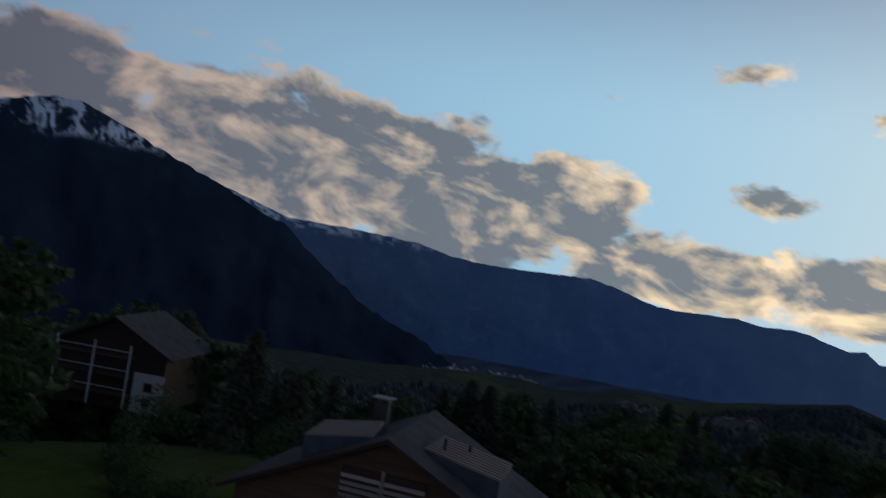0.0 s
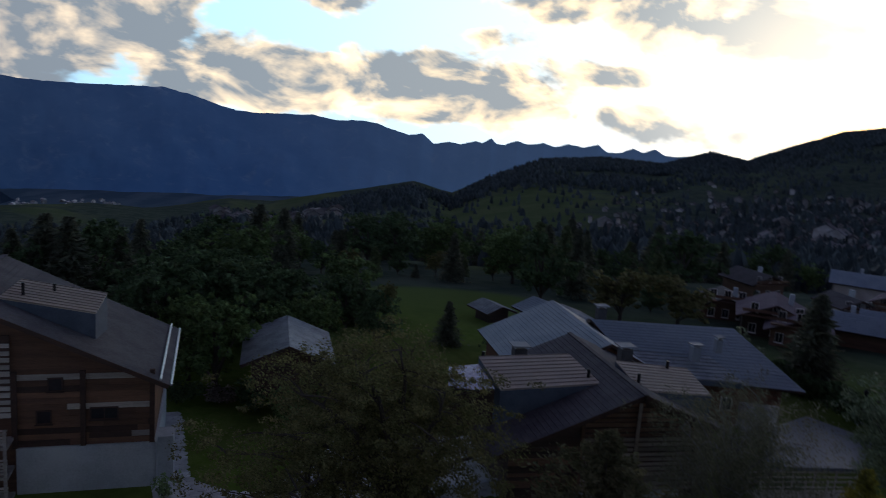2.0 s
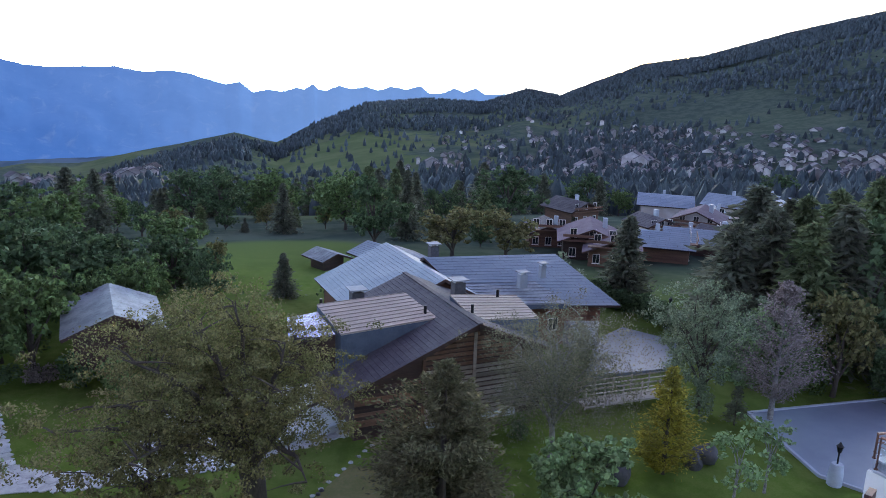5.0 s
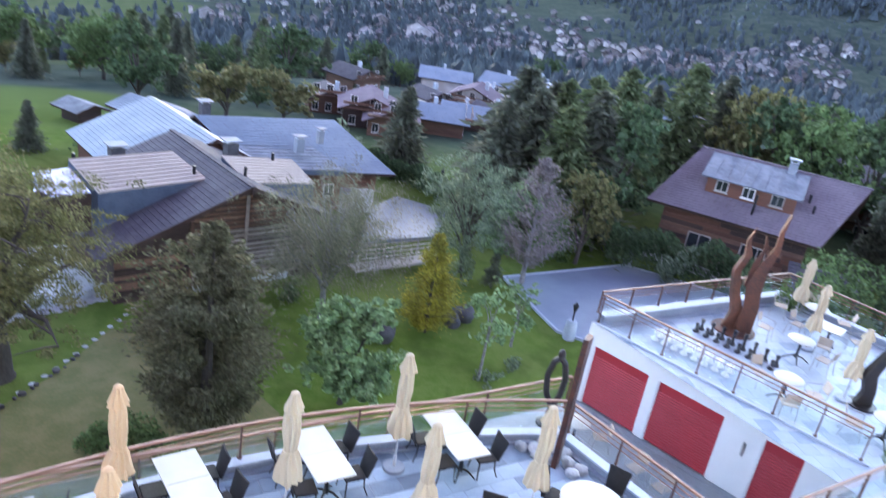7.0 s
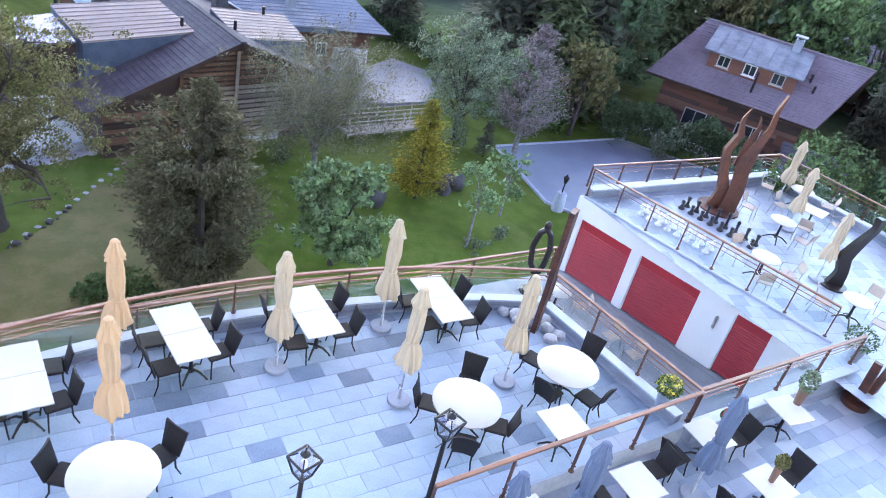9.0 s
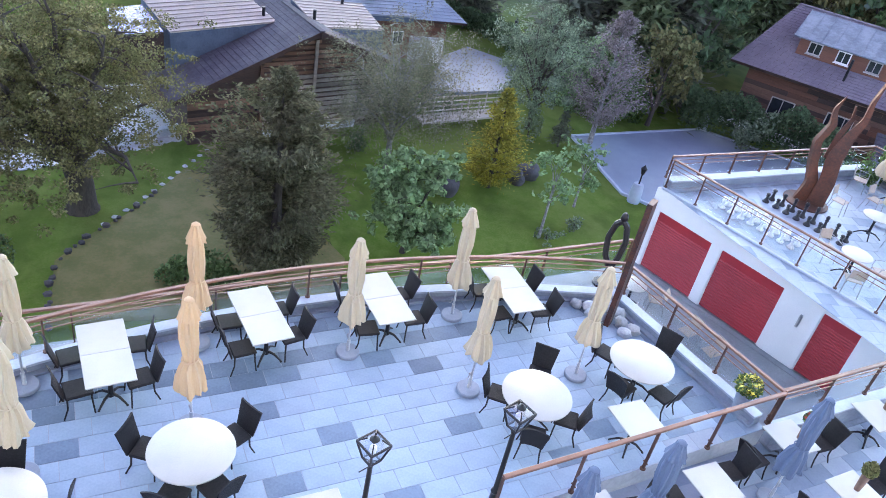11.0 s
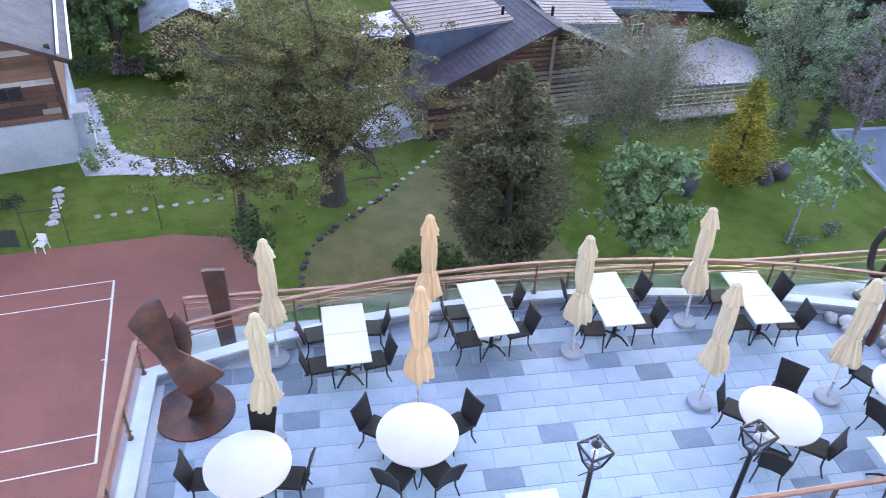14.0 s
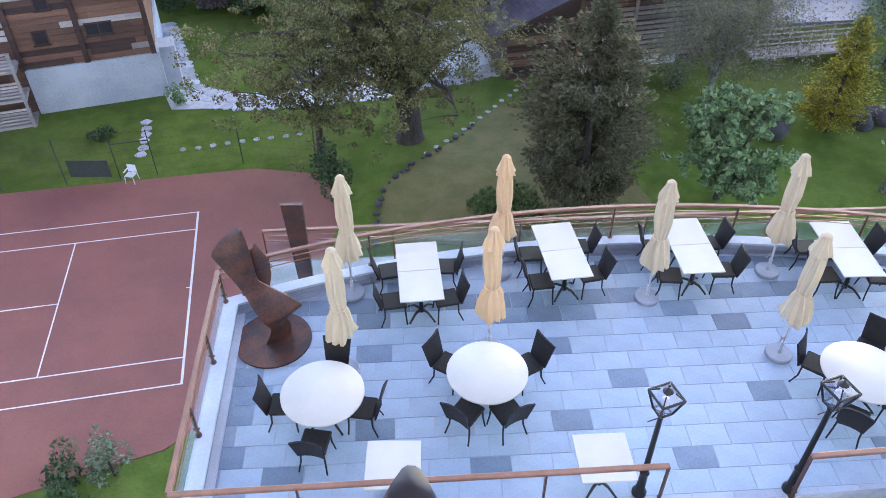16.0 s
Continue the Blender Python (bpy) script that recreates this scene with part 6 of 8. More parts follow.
ribbed_panel(t, [(0.9, 2.4, -5.75), (5.9, 2.4, -6.1), (6.0, 5.8, -5.5), (0.6, 5.8, -4.95)], "sheet", 9, "ribbed sheet-metal dormer roof", -7.6)
slab("roof_sheet", [(-11.2, 4.4, -6.5), (-8.3, 3.9, -6.2), (-8.6, 6.9, -5.6), (-10.6, 7.2, -5.9)], 0.12, M["foil"], t, "crumpled shiny metal sheet")
slab("roof_sheet", [(-11.2, 4.4, -6.62), (-8.3, 3.9, -6.32), (-8.3, 3.9, -8.6), (-11.2, 4.4, -8.8)], 0.1, M["timber_dark"], t, down=(0, 1, 0))
chimney(t, -5.2, 9.0, -6.8, -5.1, 0.9, 0.8)
chimney(t, 2.3, 8.0, -6.4, -4.75, 0.85, 0.8)
for x, y, z in ((-8.2, 7.6, -5.4), (-1.9, 4.4, -5.5), (1.1, 3.3, -5.4), (4.3, 5.6, -5.3)):
    tube("vent_pipe", [(x, y, z - 0.4), (x, y, z + 0.45)], 0.11, M["chair_leg"], t, 8)

# long blue-grey wings behind it
t = thing("long_chalet", "long timber chalet with blue-grey slab roofs behind the barn chalet", "chalet", at(11.6, 57.4, -2.1, 12.8))
roof_plane(t, (-6.4, 12.0, -6.6), (-6.4, -1.5, -6.6), (0.6, -1.5, -3.6), (0.6, 12.0, -3.6), "slate_blue", 0.22, 20, 0.7, "blue-grey slab roof")
roof_plane(t, (5.4, -1.5, -6.2), (5.4, 12.0, -6.2), (0.6, 12.0, -3.6), (0.6, -1.5, -3.6), "slate_blue", 0.22, 16, 0.7)
gable_walls(t, -5.6, 4.8, -0.8, 11.4, -12.5, 0.6, -4.0, -6.6, -6.2, "timber_orange")
roof_plane(t, (3.6, -0.6, -6.3), (15.6, -4.6, -6.3), (14.4, 4.0, -3.75), (2.0, 6.2, -3.75), "slate_blue", 0.22, 18, 0.7, "blue-grey slab roof")
roof_plane(t, (16.4, 10.5, -6.3), (4.0, 13.0, -6.3), (2.0, 6.2, -3.75), (14.4, 4.0, -3.75), "slate_blue", 0.22, 10, 0.7)
bm = bmesh.new()
foot = [(5.0, 0.0), (14.6, -3.2), (14.2, 8.6), (6.0, 10.0)]
add_slab(bm, [(x, y, -6.65) for x, y in foot], 5.9, down=(0, 0, -1))
part("wall", bm, M["timber_orange"], t)
box("garage_wall", (11.6, -3.4, -12.5), (14.4, -2.3, -8.0), M["plaster"], t, label="white rendered garage front")
ribbed_panel(t, [(4.9, -1.6, -6.1), (11.0, -3.4, -6.0), (10.0, 1.6, -4.9), (3.6, 3.0, -4.95)], "slate_stone", 9, "ribbed grey metal roof panel", -6.5)
window(t, 9.3, 10.3, -8.3, -7.2, -3.2, "timber_grey", 1)
chimney(t, 3.2, 6.8, -4.2, -2.9, 0.8, 0.7)
chimney(t, 8.2, -0.6, -5.2, -4.0, 0.7, 0.6)
chimney(t, 10.4, -0.2, -4.6, -3.5, 0.5, 0.5)
for x, y, z in ((-1.4, 2.8, -4.5), (3.2, 5.2, -4.1)):
    slab("skylight", [(x, y, z), (x + 0.9, y, z + 0.38 if x < 0 else z + 0.02), (x + 0.9, y + 0.9, z + 0.38 if x < 0 else z + 0.25), (x, y + 0.9, z if x < 0 else z + 0.25)], 0.12, M["foil"], t, "pale roof skylight")


def small_house(x, y, turn, w, d, h, roof_mat, wall_mat, label, pitch=0.42, z=None, floors=2, balcony=True):
    """A small gabled house whose gable looks to -y."""
    z = ground_z(x, y) - 0.4 if z is None else z
    t = thing("house", label, "house", at(x, y, 0, turn), "chalets on the slope")
    e, r = z + h, z + h + pitch * w / 2
    gable_walls(t, -w / 2, w / 2, -d / 2, d / 2, z, 0, r - 0.15, e, e, wall_mat)
    o = 0.8
    for s in (-1, 1):
        roof_plane(t, (s * (w / 2 + o), s * -(d / 2 + o), e - o * pitch + 0.15), (s * (w / 2 + o), s * (d / 2 + o), e - o * pitch + 0.15), (0, s * (d / 2 + o), r + 0.15), (0, s * -(d / 2 + o), r + 0.15), roof_mat, 0.2, 9, 1.2)
    for f in range(floors):
        zz = z + 1.0 + f * 2.6
        for k in range(3):
            xx = -w / 2 + w * (k + 0.5) / 3
            window(t, xx - 0.45, xx + 0.45, zz, zz + 1.2, -d / 2, "far_white", 1)
        if balcony and f:
            box("balcony", (-w / 2 - 0.1, -d / 2 - 1.0, zz - 0.4), (w / 2 + 0.1, -d / 2 - 0.02, zz - 0.25), M["timber"], t)
            box("balcony_rail", (-w / 2 - 0.1, -d / 2 - 1.0, zz + 0.2), (w / 2 + 0.1, -d / 2 - 0.94, zz + 0.55), M["timber"], t)
    if balcony:
        box("chimney", (w * 0.2, 0.2, r - 0.6), (w * 0.2 + 0.6, 0.8, r + 0.8), M["plaster_grey"], t)
    return t


small_house(-12.6, 57.5, 14, 5.4, 7.0, 2.9, "slate_stone", "timber_dark", "small timber barn with a pale stone-slab roof", z=-11.2, balcony=False, floors=0)

# chalet beside the car park
def farther(k, m):
    """A pose moved and scaled away from the balcony, so that it stands behind the car park."""
    e = Vector((0.1, -0.3, 10.3))
    return Matrix.Translation(e) @ Matrix.Scale(k, 4) @ Matrix.Translation(-e) @ m


t = thing("brown_chalet", "brown timber chalet with mauve tiled roof and wide dormer", "chalet", farther(1.32, Matrix.Translation((36.5, 34.9, 0)) @ Matrix.Rotation(radians(-55.5), 4, "Z")))
EZ, RZ, D, W = -2.85, 0.45, 5.2, 10.4
for y0, y1, a, b in ((0, D, EZ, RZ),):
    roof_plane(t, (-0.5, 0, EZ), (W, 0, EZ), (W + 1.9, D, RZ), (1.4, D, RZ), "shingle_mauve", 0.2, 26, 0.4, "mauve tiled roof")
    roof_plane(t, (W + 1.9, 2 * D, EZ), (1.4, 2 * D, EZ), (1.4, D, RZ), (W + 1.9, D, RZ), "shingle_mauve", 0.2, 20, 0.4)
box("ridge_cap", (1.4, D - 0.13, RZ - 0.02), (W + 1.93, D + 0.13, RZ + 0.08), M["shingle_mauve"], t)
bm = bmesh.new()
for x in (1.6, W - 0.9):
    f = [bm.verts.new(v) for v in ((x, 0.9, -12.3), (x, 2 * D - 0.9, -12.3), (x, 2 * D - 0.9, EZ + 0.35), (x, D, RZ - 0.35), (x, 0.9, EZ + 0.35))]
    g = [bm.verts.new(v.co + Vector((0.25, 0, 0))) for v in f]
    bm.faces.new(f), bm.faces.new(g[::-1])
    for i in range(5):
        bm.faces.new((f[i], f[(i + 1) % 5], g[(i + 1) % 5], g[i]))
part("gable_wall", bm, M["timber"], t)
box("wall", (0.86, 0.9, -12.3), (W - 0.66, 1.15, EZ + 0.3), M["timber"], t)
box("wall", (0.86, 2 * D - 1.15, -12.3), (W - 0.66, 2 * D - 0.9, EZ + 0.3), M["timber"], t)
# dark planks mixed in to paint the shade of a deeper eave
plank_wall(t, 0.62, W - 0.66, -6.6, EZ - 0.1, 0.9, 0.3, ("timber_orange", "timber", "timber_dark"))
box("balcony_floor", (0.2, -0.5, -6.75), (W - 0.4, 0.85, -6.55), M["plaster"], t, label="white concrete balcony slab")
for k in range(2):
    tube("balcony_rail", [(0.2, -0.45, -5.7 + 0.35 * k), (W - 0.4, -0.45, -5.7 + 0.35 * k)], 0.03, M["timber_grey"], t, 6)
for k in range(7):
    x = 0.25 + (W - 0.7) * k / 6
    tube("rail_post", [(x, -0.45, -6.55), (x, -0.45, -5.3)], 0.03, M["timber_grey"], t, 6)
box("base_wall", (0.5, 0.7, -12.3), (W - 0.5, 0.88, -6.8), M["plaster"], t, label="white rendered lower storey")
window(t, 2.6, 4.1, -5.6, -4.4, 0.84, "timber_grey", 1)
window(t, 6.0, 7.6, -5.6, -4.2, 0.84, "timber_grey", 2)
# wide shed dormer with glazing bars
DX0, DX1 = 2.7, 8.3
bm = bmesh.new()
f = [(1.75, -1.72), (1.75, -0.62), (4.7, 0.22), (4.7, 0.1)]
for i in (0,):
    lo = [bm.verts.new((DX0, y, z)) for y, z in f]
    hi = [bm.verts.new((DX1, y, z)) for y, z in f]
    bm.faces.new(lo), bm.faces.new(hi[::-1])
    for k in range(4):
        bm.faces.new((lo[k], lo[(k + 1) % 4], hi[(k + 1) % 4], hi[k]))
part("dormer", bm, M["timber_orange"], t, "orange timber dormer front")
ribbed_panel(t, [(DX0 - 0.4, 1.35, -0.62), (DX0 - 0.4, 4.9, 0.38), (DX1 + 0.3, 4.9, 0.38), (DX1 + 0.3, 1.35, -0.62)], "slate_stone", 8, "pale ribbed dormer roof")
for a in (3.3, 5.0, 6.8):
    window(t, a, a + 0.8, -1.5, -0.75, 1.74, "far_white" if a == 5.0 else "timber_grey", 1)
chimney(t, 7.4, 4.7, -0.2, 1.0, 0.55, 0.5)
for x, y, z in ((6.0, 1.0, -2.2), (9.0, 3.0, -0.9), (9.4, 2.3, -1.4)):
    tube("vent_pipe", [(x, y, z - 0.2), (x, y, z + (1.3 if x < 7 else 0.5))], 0.08, M["chair_leg"], t, 8)
sh = thing("shed", "small shed with a dark tiled roof beside the chalet", "shed", farther(1.22, at(44.6, 26.6, 0, -50)))
box("wall", (-1.8, -1.5, -12.3), (1.8, 1.5, -6.2), M["plaster"], sh)
roof_plane(sh, (-2.2, -1.9, -6.3), (2.2, -1.9, -6.3), (2.2, 1.9, -5.2), (-2.2, 1.9, -5.2), "shingle", 0.15, 9, 0.4)
# apartment house with balconies farther right
ap = thing("apartment_house", "brown apartment house with stacked white-edged balconies", "apartment house", farther(1.35, at(64.5, 34.5, -4.6, -60)))
box("wall", (-7, 0, -13), (7, 9, 2.0), M["timber"], ap)
roof_plane(ap, (-8, -2.2, 2.0), (8, -2.2, 2.0), (8, 5, 3.6), (-8, 5, 3.6), "shingle", 0.25, 10, 0.9)
for k in range(4):
    z = -9.2 + 2.8 * k
    b = box("balcony", (-7.2, -1.6, z), (7.2, -0.02, z + 0.2), M["plaster"], ap, label="white-edged balcony")
    box("balcony_front", (-7.2, -1.6, z + 0.2), (7.2, -1.5, z + 1.0), M["timber_orange"], b)
    for j in range(4):
        window(ap, -6.2 + 3.3 * j, -4.6 + 3.3 * j, z + 0.3, z + 2.2, -0.001, "far_white", 1)
lw = small_house(72.5, 30.0, -58, 13, 10, 4.6, "shingle_mauve", "timber_orange", "low timber house with a mauve tiled roof", pitch=0.34, z=-10.5, floors=1)
# chalet with white balcony frames on the left slope
t = thing("balcony_chalet", "dark chalet with white balcony frames and white corner wall", "chalet", at(-90.4, 63.4, -2.6, 27))
gable_walls(t, -7.5, 7.5, 0, 12, -13.5, 0, -1.4, -5.0, -5.0, "timber_dark")
roof_plane(t, (-9, 13, -5.7), (-9, -1.5, -5.7), (0, -1.5, -1.1), (0, 13, -1.1), "shingle", 0.25, 20, 0.8)
roof_plane(t, (9, -1.5, -5.7), (9, 13, -5.7), (0, 13, -1.1), (0, -1.5, -1.1), "shingle", 0.25, 20, 0.8)
box("corner_wall", (3.4, -0.2, -13.5), (7.6, -0.02, -8.2), M["plaster"], t, label="white rendered corner wall")
for k in range(3):
    z = -11.5 + 2.5 * k
    box("balcony", (-7.4, -1.4, z), (3.2, -0.02, z + 0.14), M["timber"], t)
    box("balcony_rail", (-7.4, -1.45, z + 0.9), (3.2, -1.38, z + 1.0), M["plaster"], t, label="white balcony rail")
for x in (-7.3, -2.0, 3.1):
    box("balcony_post", (x - 0.1, -1.62, -13.0), (x + 0.1, -1.47, -4.6), M["plaster"], t, label="white balcony post")
for k in range(2):
    window(t, 5.0, 6.2, -10.6 + 0.1 - 2.0 * k, -9.4 - 2.0 * k, -0.21, "timber_dark", 1)

# houses on the slope beyond
# azimuth, distance, turn, width, depth, wall height, roof, wall
MID = [(23.6, 102, -20, 7.5, 8, 3.2, "shingle_mauve", "timber_dark"), (25.3, 97, -24, 6.0, 6.5, 2.6, "shingle_mauve", "timber"), (20.2, 110, -14, 5.5, 7, 2.6, "shingle", "timber"), (27.9, 116, 10, 4.4, 5, 4.0, "shingle", "far_white"),
       (28.7, 104, 62, 6.0, 7.5, 2.8, "slate_blue", "timber"), (31.3, 128, -40, 6.4, 7, 4.2, "shingle_mauve", "far_white"), (31.0, 112, 60, 5.5, 7, 2.6, "slate_blue", "timber_dark"), (33.0, 118, 30, 5.0, 6, 2.6, "shingle", "timber"),
       (28.8, 178, 62, 8.5, 11, 4.0, "slate_blue", "far_white"), (33.4, 168, 40, 8, 9, 4.6, "slate_blue", "far_white"), (32.0, 152, -30, 5.5, 6, 3.2, "slate_stone", "far_white"), (37.0, 158, -20, 7, 8, 4.2, "slate_stone", "far_white"),
       (39.4, 142, 50, 7, 9, 3.6, "shingle_mauve", "timber"), (35.8, 196, 30, 8, 9, 4.6, "slate_blue", "far_white"), (42.4, 158, -30, 8, 9, 4.4, "shingle", "far_white"), (45.4, 148, 40, 8, 9, 4.2, "slate_blue", "timber"),
       (49.0, 140, -45, 8, 9, 4.4, "shingle", "far_white"), (22.0, 150, 20, 7, 8, 3.4, "shingle", "timber")]
MID = [(r[1] * math.sin(radians(r[0])), r[1] * math.cos(radians(r[0]))) + r[2:] for r in MID]
for x, y, turn, w, d, h, rm, wm in MID:
    small_house(x, y, turn, w, d, h, rm, wm, {"far_white": "pale rendered", "timber": "brown timber", "timber_dark": "dark timber"}[wm] + " chalet with a " + {"slate_stone": "grey slab", "slate_blue": "blue-grey", "shingle": "dark shingle", "shingle_mauve": "mauve tiled"}[rm] + " roof among trees")
# low sheds with pale metal roofs beside the meadow
for az_, r_, turn, w, d, rm in ((7.7, 88, 28, 4.6, 5.4, "slate_blue"), (3.3, 87, 30, 2.6, 3.0, "slate_stone"), (7.3, 80, 24, 2.4, 2.8, "slate_stone"), (9.6, 86, 20, 3.4, 5.0, "slate_stone")):
    small_house(r_ * math.sin(radians(az_)), r_ * math.cos(radians(az_)), turn, w, d, 1.9, rm, "timber_dark", "low dark shed with a pale metal roof beside the meadow", pitch=0.36, floors=0, balcony=False)


# ---- garden ----
def flat_sheet(name, outline, z, thick, material, label, category, kind="structure"):
    bm = bmesh.new()
    add_slab(bm, [(x, y, z) for x, y in outline], thick, down=(0, 0, -1))
    return tagged(part(name, bm, M[material]), label, category, kind=kind)


G = -12.2
flat_sheet("tennis_court", [(-40, 27.6), (-36, 5), (-9.7, 15.6), (-6.0, 19.5), (-4.9, 28.6), (-5.6, 31.4), (-6.5, 32.6), (-9.8, 33.1), (-16.9, 31.9), (-22.3, 30.95)], G + 0.03, 0.2, "clay", "red clay tennis court with worn white lines", "tennis court")
court = thing("court_lines", "worn white lines of the clay court", "court lines", kind="structure")
CX, CY = Vector((-0.182, 0.983)), Vector((-0.983, -0.182))
CO = Vector((-9.87, 18.55))


def court_line(u0, v0, u1, v1, w=0.06):
    """A line of the court; u along the base line from its near corner, v away from it."""
    a, b = CO + CX * u0 + CY * v0, CO + CX * u1 + CY * v1
    d = (b - a).normalized()
    n = Vector((-d.y, d.x)) * w / 2
    z = G + 0.038
    slab("line", [(a.x - n.x, a.y - n.y, z), (b.x - n.x, b.y - n.y, z), (b.x + n.x, b.y + n.y, z), (a.x + n.x, a.y + n.y, z)], 0.004, M["line"], court, down=(0, 0, -1))


court_line(0, 0, 10.97, 0, 0.1)
for u in (0.0, 1.37, 9.6, 10.97):
    court_line(u, -0.05, u, 23.8)
court_line(1.37, 5.485, 9.6, 5.485)
court_line(5.485, 5.485, 5.485, 18.3)
court_line(5.485, 0.05, 5.485, 0.2)
# fence round the court
fence = thing("court_fence", "tall thin green wire fence beside the clay court", "fence")
line = [(-30.0, 30.0), (-22.3, 31.2), (-19.2, 31.75), (-16.6, 32.25), (-14.8, 32.65), (-10.5, 33.6), (-6.5, 33.1)]
for i, (x, y) in enumerate(line):
    tube("post", [(x, y, G - 0.2), (x, y, G + 2.7)], 0.03, M["mesh_fence"], fence, 6)
for i, ((x0, y0), (x1, y1)) in enumerate(zip(line, line[1:])):
    bm = bmesh.new()
    for k in range(6):
        z = G + 0.15 + 0.5 * k
        add_tube(bm, [(x0, y0, z), (x1, y1, z)], 0.006, 4)
    n = int((Vector((x1, y1)) - Vector((x0, y0))).length / 0.35)
    for k in range(1, n):
        x, y = x0 + (x1 - x0) * k / n, y0 + (y1 - y0) * k / n
        add_tube(bm, [(x, y, G + 0.1), (x, y, G + 2.65)], 0.004, 4)
    part("wire", bm, M["mesh_fence"], fence)
tube("gate_bar", [(-16.6, 32.25, G + 2.1), (-14.8, 32.65, G + 2.1)], 0.03, M["mesh_fence"], fence, 6)
scr = box("court_screen", (-18.95, -0.02, 0.35), (-16.85, 0.02, 1.35), M["mesh_fence"], None, Matrix.Translation((0, 31.95, G)) @ pose(0, 0, 0), label="dark green windbreak screen on the court fence")
tagged(scr, category="screen")
# white plastic chair by the gate
pch = thing("garden_chair", "white plastic garden chair on the clay court", "chair", at(-15.9, 32.0, G + 0.03, 170))
box("seat", (-0.24, -0.22, 0.4), (0.24, 0.24, 0.44), M["chess_white"], pch, bevel=0.015)
bm = bmesh.new()
add_box(bm, (-0.24, -0.27, 0.44), (0.24, -0.22, 0.88), bevel=0.02)
part("backrest", bm, M["chess_white"], pch)
for x in (-0.22, 0.22):
    for y in (-0.22, 0.22):
        tube("leg", [(x, y, 0.41), (x * 1.15, y * 1.15, 0.0)], 0.025, M["chess_white"], pch, 6)
    box("armrest", (x - 0.03, -0.24, 0.63), (x + 0.03, 0.22, 0.66), M["chess_white"], pch)


def stones(name, pts, width, size, z, material, label, seed, category="path", stride=None):
    """A path of single flat irregular stones along a line."""
    g = random.Random(seed)
    t = thing(name, label, category, kind="structure")
    total = sum((Vector(b) - Vector(a)).length for a, b in zip(pts, pts[1:]))
    n_along, n_across = max(1, int(total / (stride or size))), max(1, int(width / size))
    meshes = []
    for k in range(6):
        bm = bmesh.new()
        sides = g.choice((5, 6, 7))
        pts_ = [(size * 0.53 * (1 + g.uniform(-0.12, 0.12)) * math.cos(2 * math.pi * i / sides + g.uniform(-0.2, 0.2)), size * 0.53 * (1 + g.uniform(-0.12, 0.12)) * math.sin(2 * math.pi * i / sides + g.uniform(-0.2, 0.2)), 0) for i in range(sides)]
        add_slab(bm, pts_, 0.06, down=(0, 0, -1))
        bmesh.ops.recalc_face_normals(bm, faces=bm.faces[:])
        me = bpy.data.meshes.new("flagstone")
        bm.to_mesh(me)
        bm.free()
        me.materials.append(material)
        meshes.append(me)
    count = 0
    for i in range(n_along):
        p, d = along(pts, total * (i + 0.5) / n_along)
        n = Vector((-d.y, d.x))
        for j in range(n_across):
            o = ((j + 0.5) / n_across - 0.5) * width + g.uniform(-0.1, 0.1) * size
            q = p + n * o + d * g.uniform(-0.1, 0.1) * size
            ob = new("flagstone", g.choice(meshes))
            ob.parent = t
            ob.matrix_local = at(q.x, q.y, z + g.uniform(0, 0.015), g.uniform(0, 360))
            count += 1
    return t


M["flag_piece"] = surface("pale_flagstone", (0.54, 0.56, 0.58), (0.40, 0.42, 0.45), rough=0.65, scale=1.2, fine=9, bump=0.3, piece=0.2)
flat_sheet("path_bed", [(-20.6, 51.4), (-19.2, 52.0), (-15.2, 42.4), (-11.2, 40.9), (-4.1, 42.1), (4.3, 45.5), (4.2, 43.9), (-4.1, 40.5), (-11.5, 39.5), (-15.9, 39.4), (-17.0, 41.6)], G + 0.03, 0.1, "flag", "bed of the pale stone path round the old chalet", "path")
stones("stone_path", [(-19.9, 51.6), (-16.1, 42.4), (-14.2, 40.5), (-11.3, 40.2), (-4.1, 41.3), (4.2, 44.6)], 2.2, 0.66, G + 0.06, M["flag_piece"], "pale irregular stone path round the old chalet", 3)
stones("stepping_stones", [(-17.0, 38.3), (-16.6, 36.4), (-16.2, 34.2)], 0.7, 0.62, G + 0.04, M["flag_piece"], "pale stepping stones down to the court gate", 4)
stones("lawn_stones", [(-14.5, 34.9), (-11.0, 35.8), (-7.5, 36.6)], 0.4, 0.36, G + 0.03, M["boulder"], "row of flat stepping stones in the lawn", 5, stride=0.75)
stones("slope_stones", [(-1.0, 34.2), (1.6, 37.2), (4.0, 40.6), (5.4, 42.4)], 0.3, 0.3, G + 0.03, M["boulder"], "row of flat stones across the lawn", 6, stride=0.8)
terr = flat_sheet("garden_terrace", [(-9.5, 42.6), (-3.9, 42.4), (4.0, 45.6), (3.0, 52.0), (-7.0, 51.0)], G + 0.05, 0.2, "flag", "pale flagged terrace behind the big tree", "terrace")
wall_ = thing("garden_wall", "low white coped garden wall beside the lawn", "wall", kind="structure")
slab("wall_body", [(-2.0, 41.9, G + 0.5), (4.3, 44.9, G + 0.5), (4.4, 44.65, G + 0.5), (-1.9, 41.65, G + 0.5)], 0.7, M["plaster_grey"], wall_, down=(0, 0, -1))
slab("wall_coping", [(-2.0, 41.95, G + 0.58), (4.3, 44.95, G + 0.58), (4.43, 44.6, G + 0.58), (-1.87, 41.6, G + 0.58)], 0.075, M["coping"], wall_, down=(0, 0, -1))
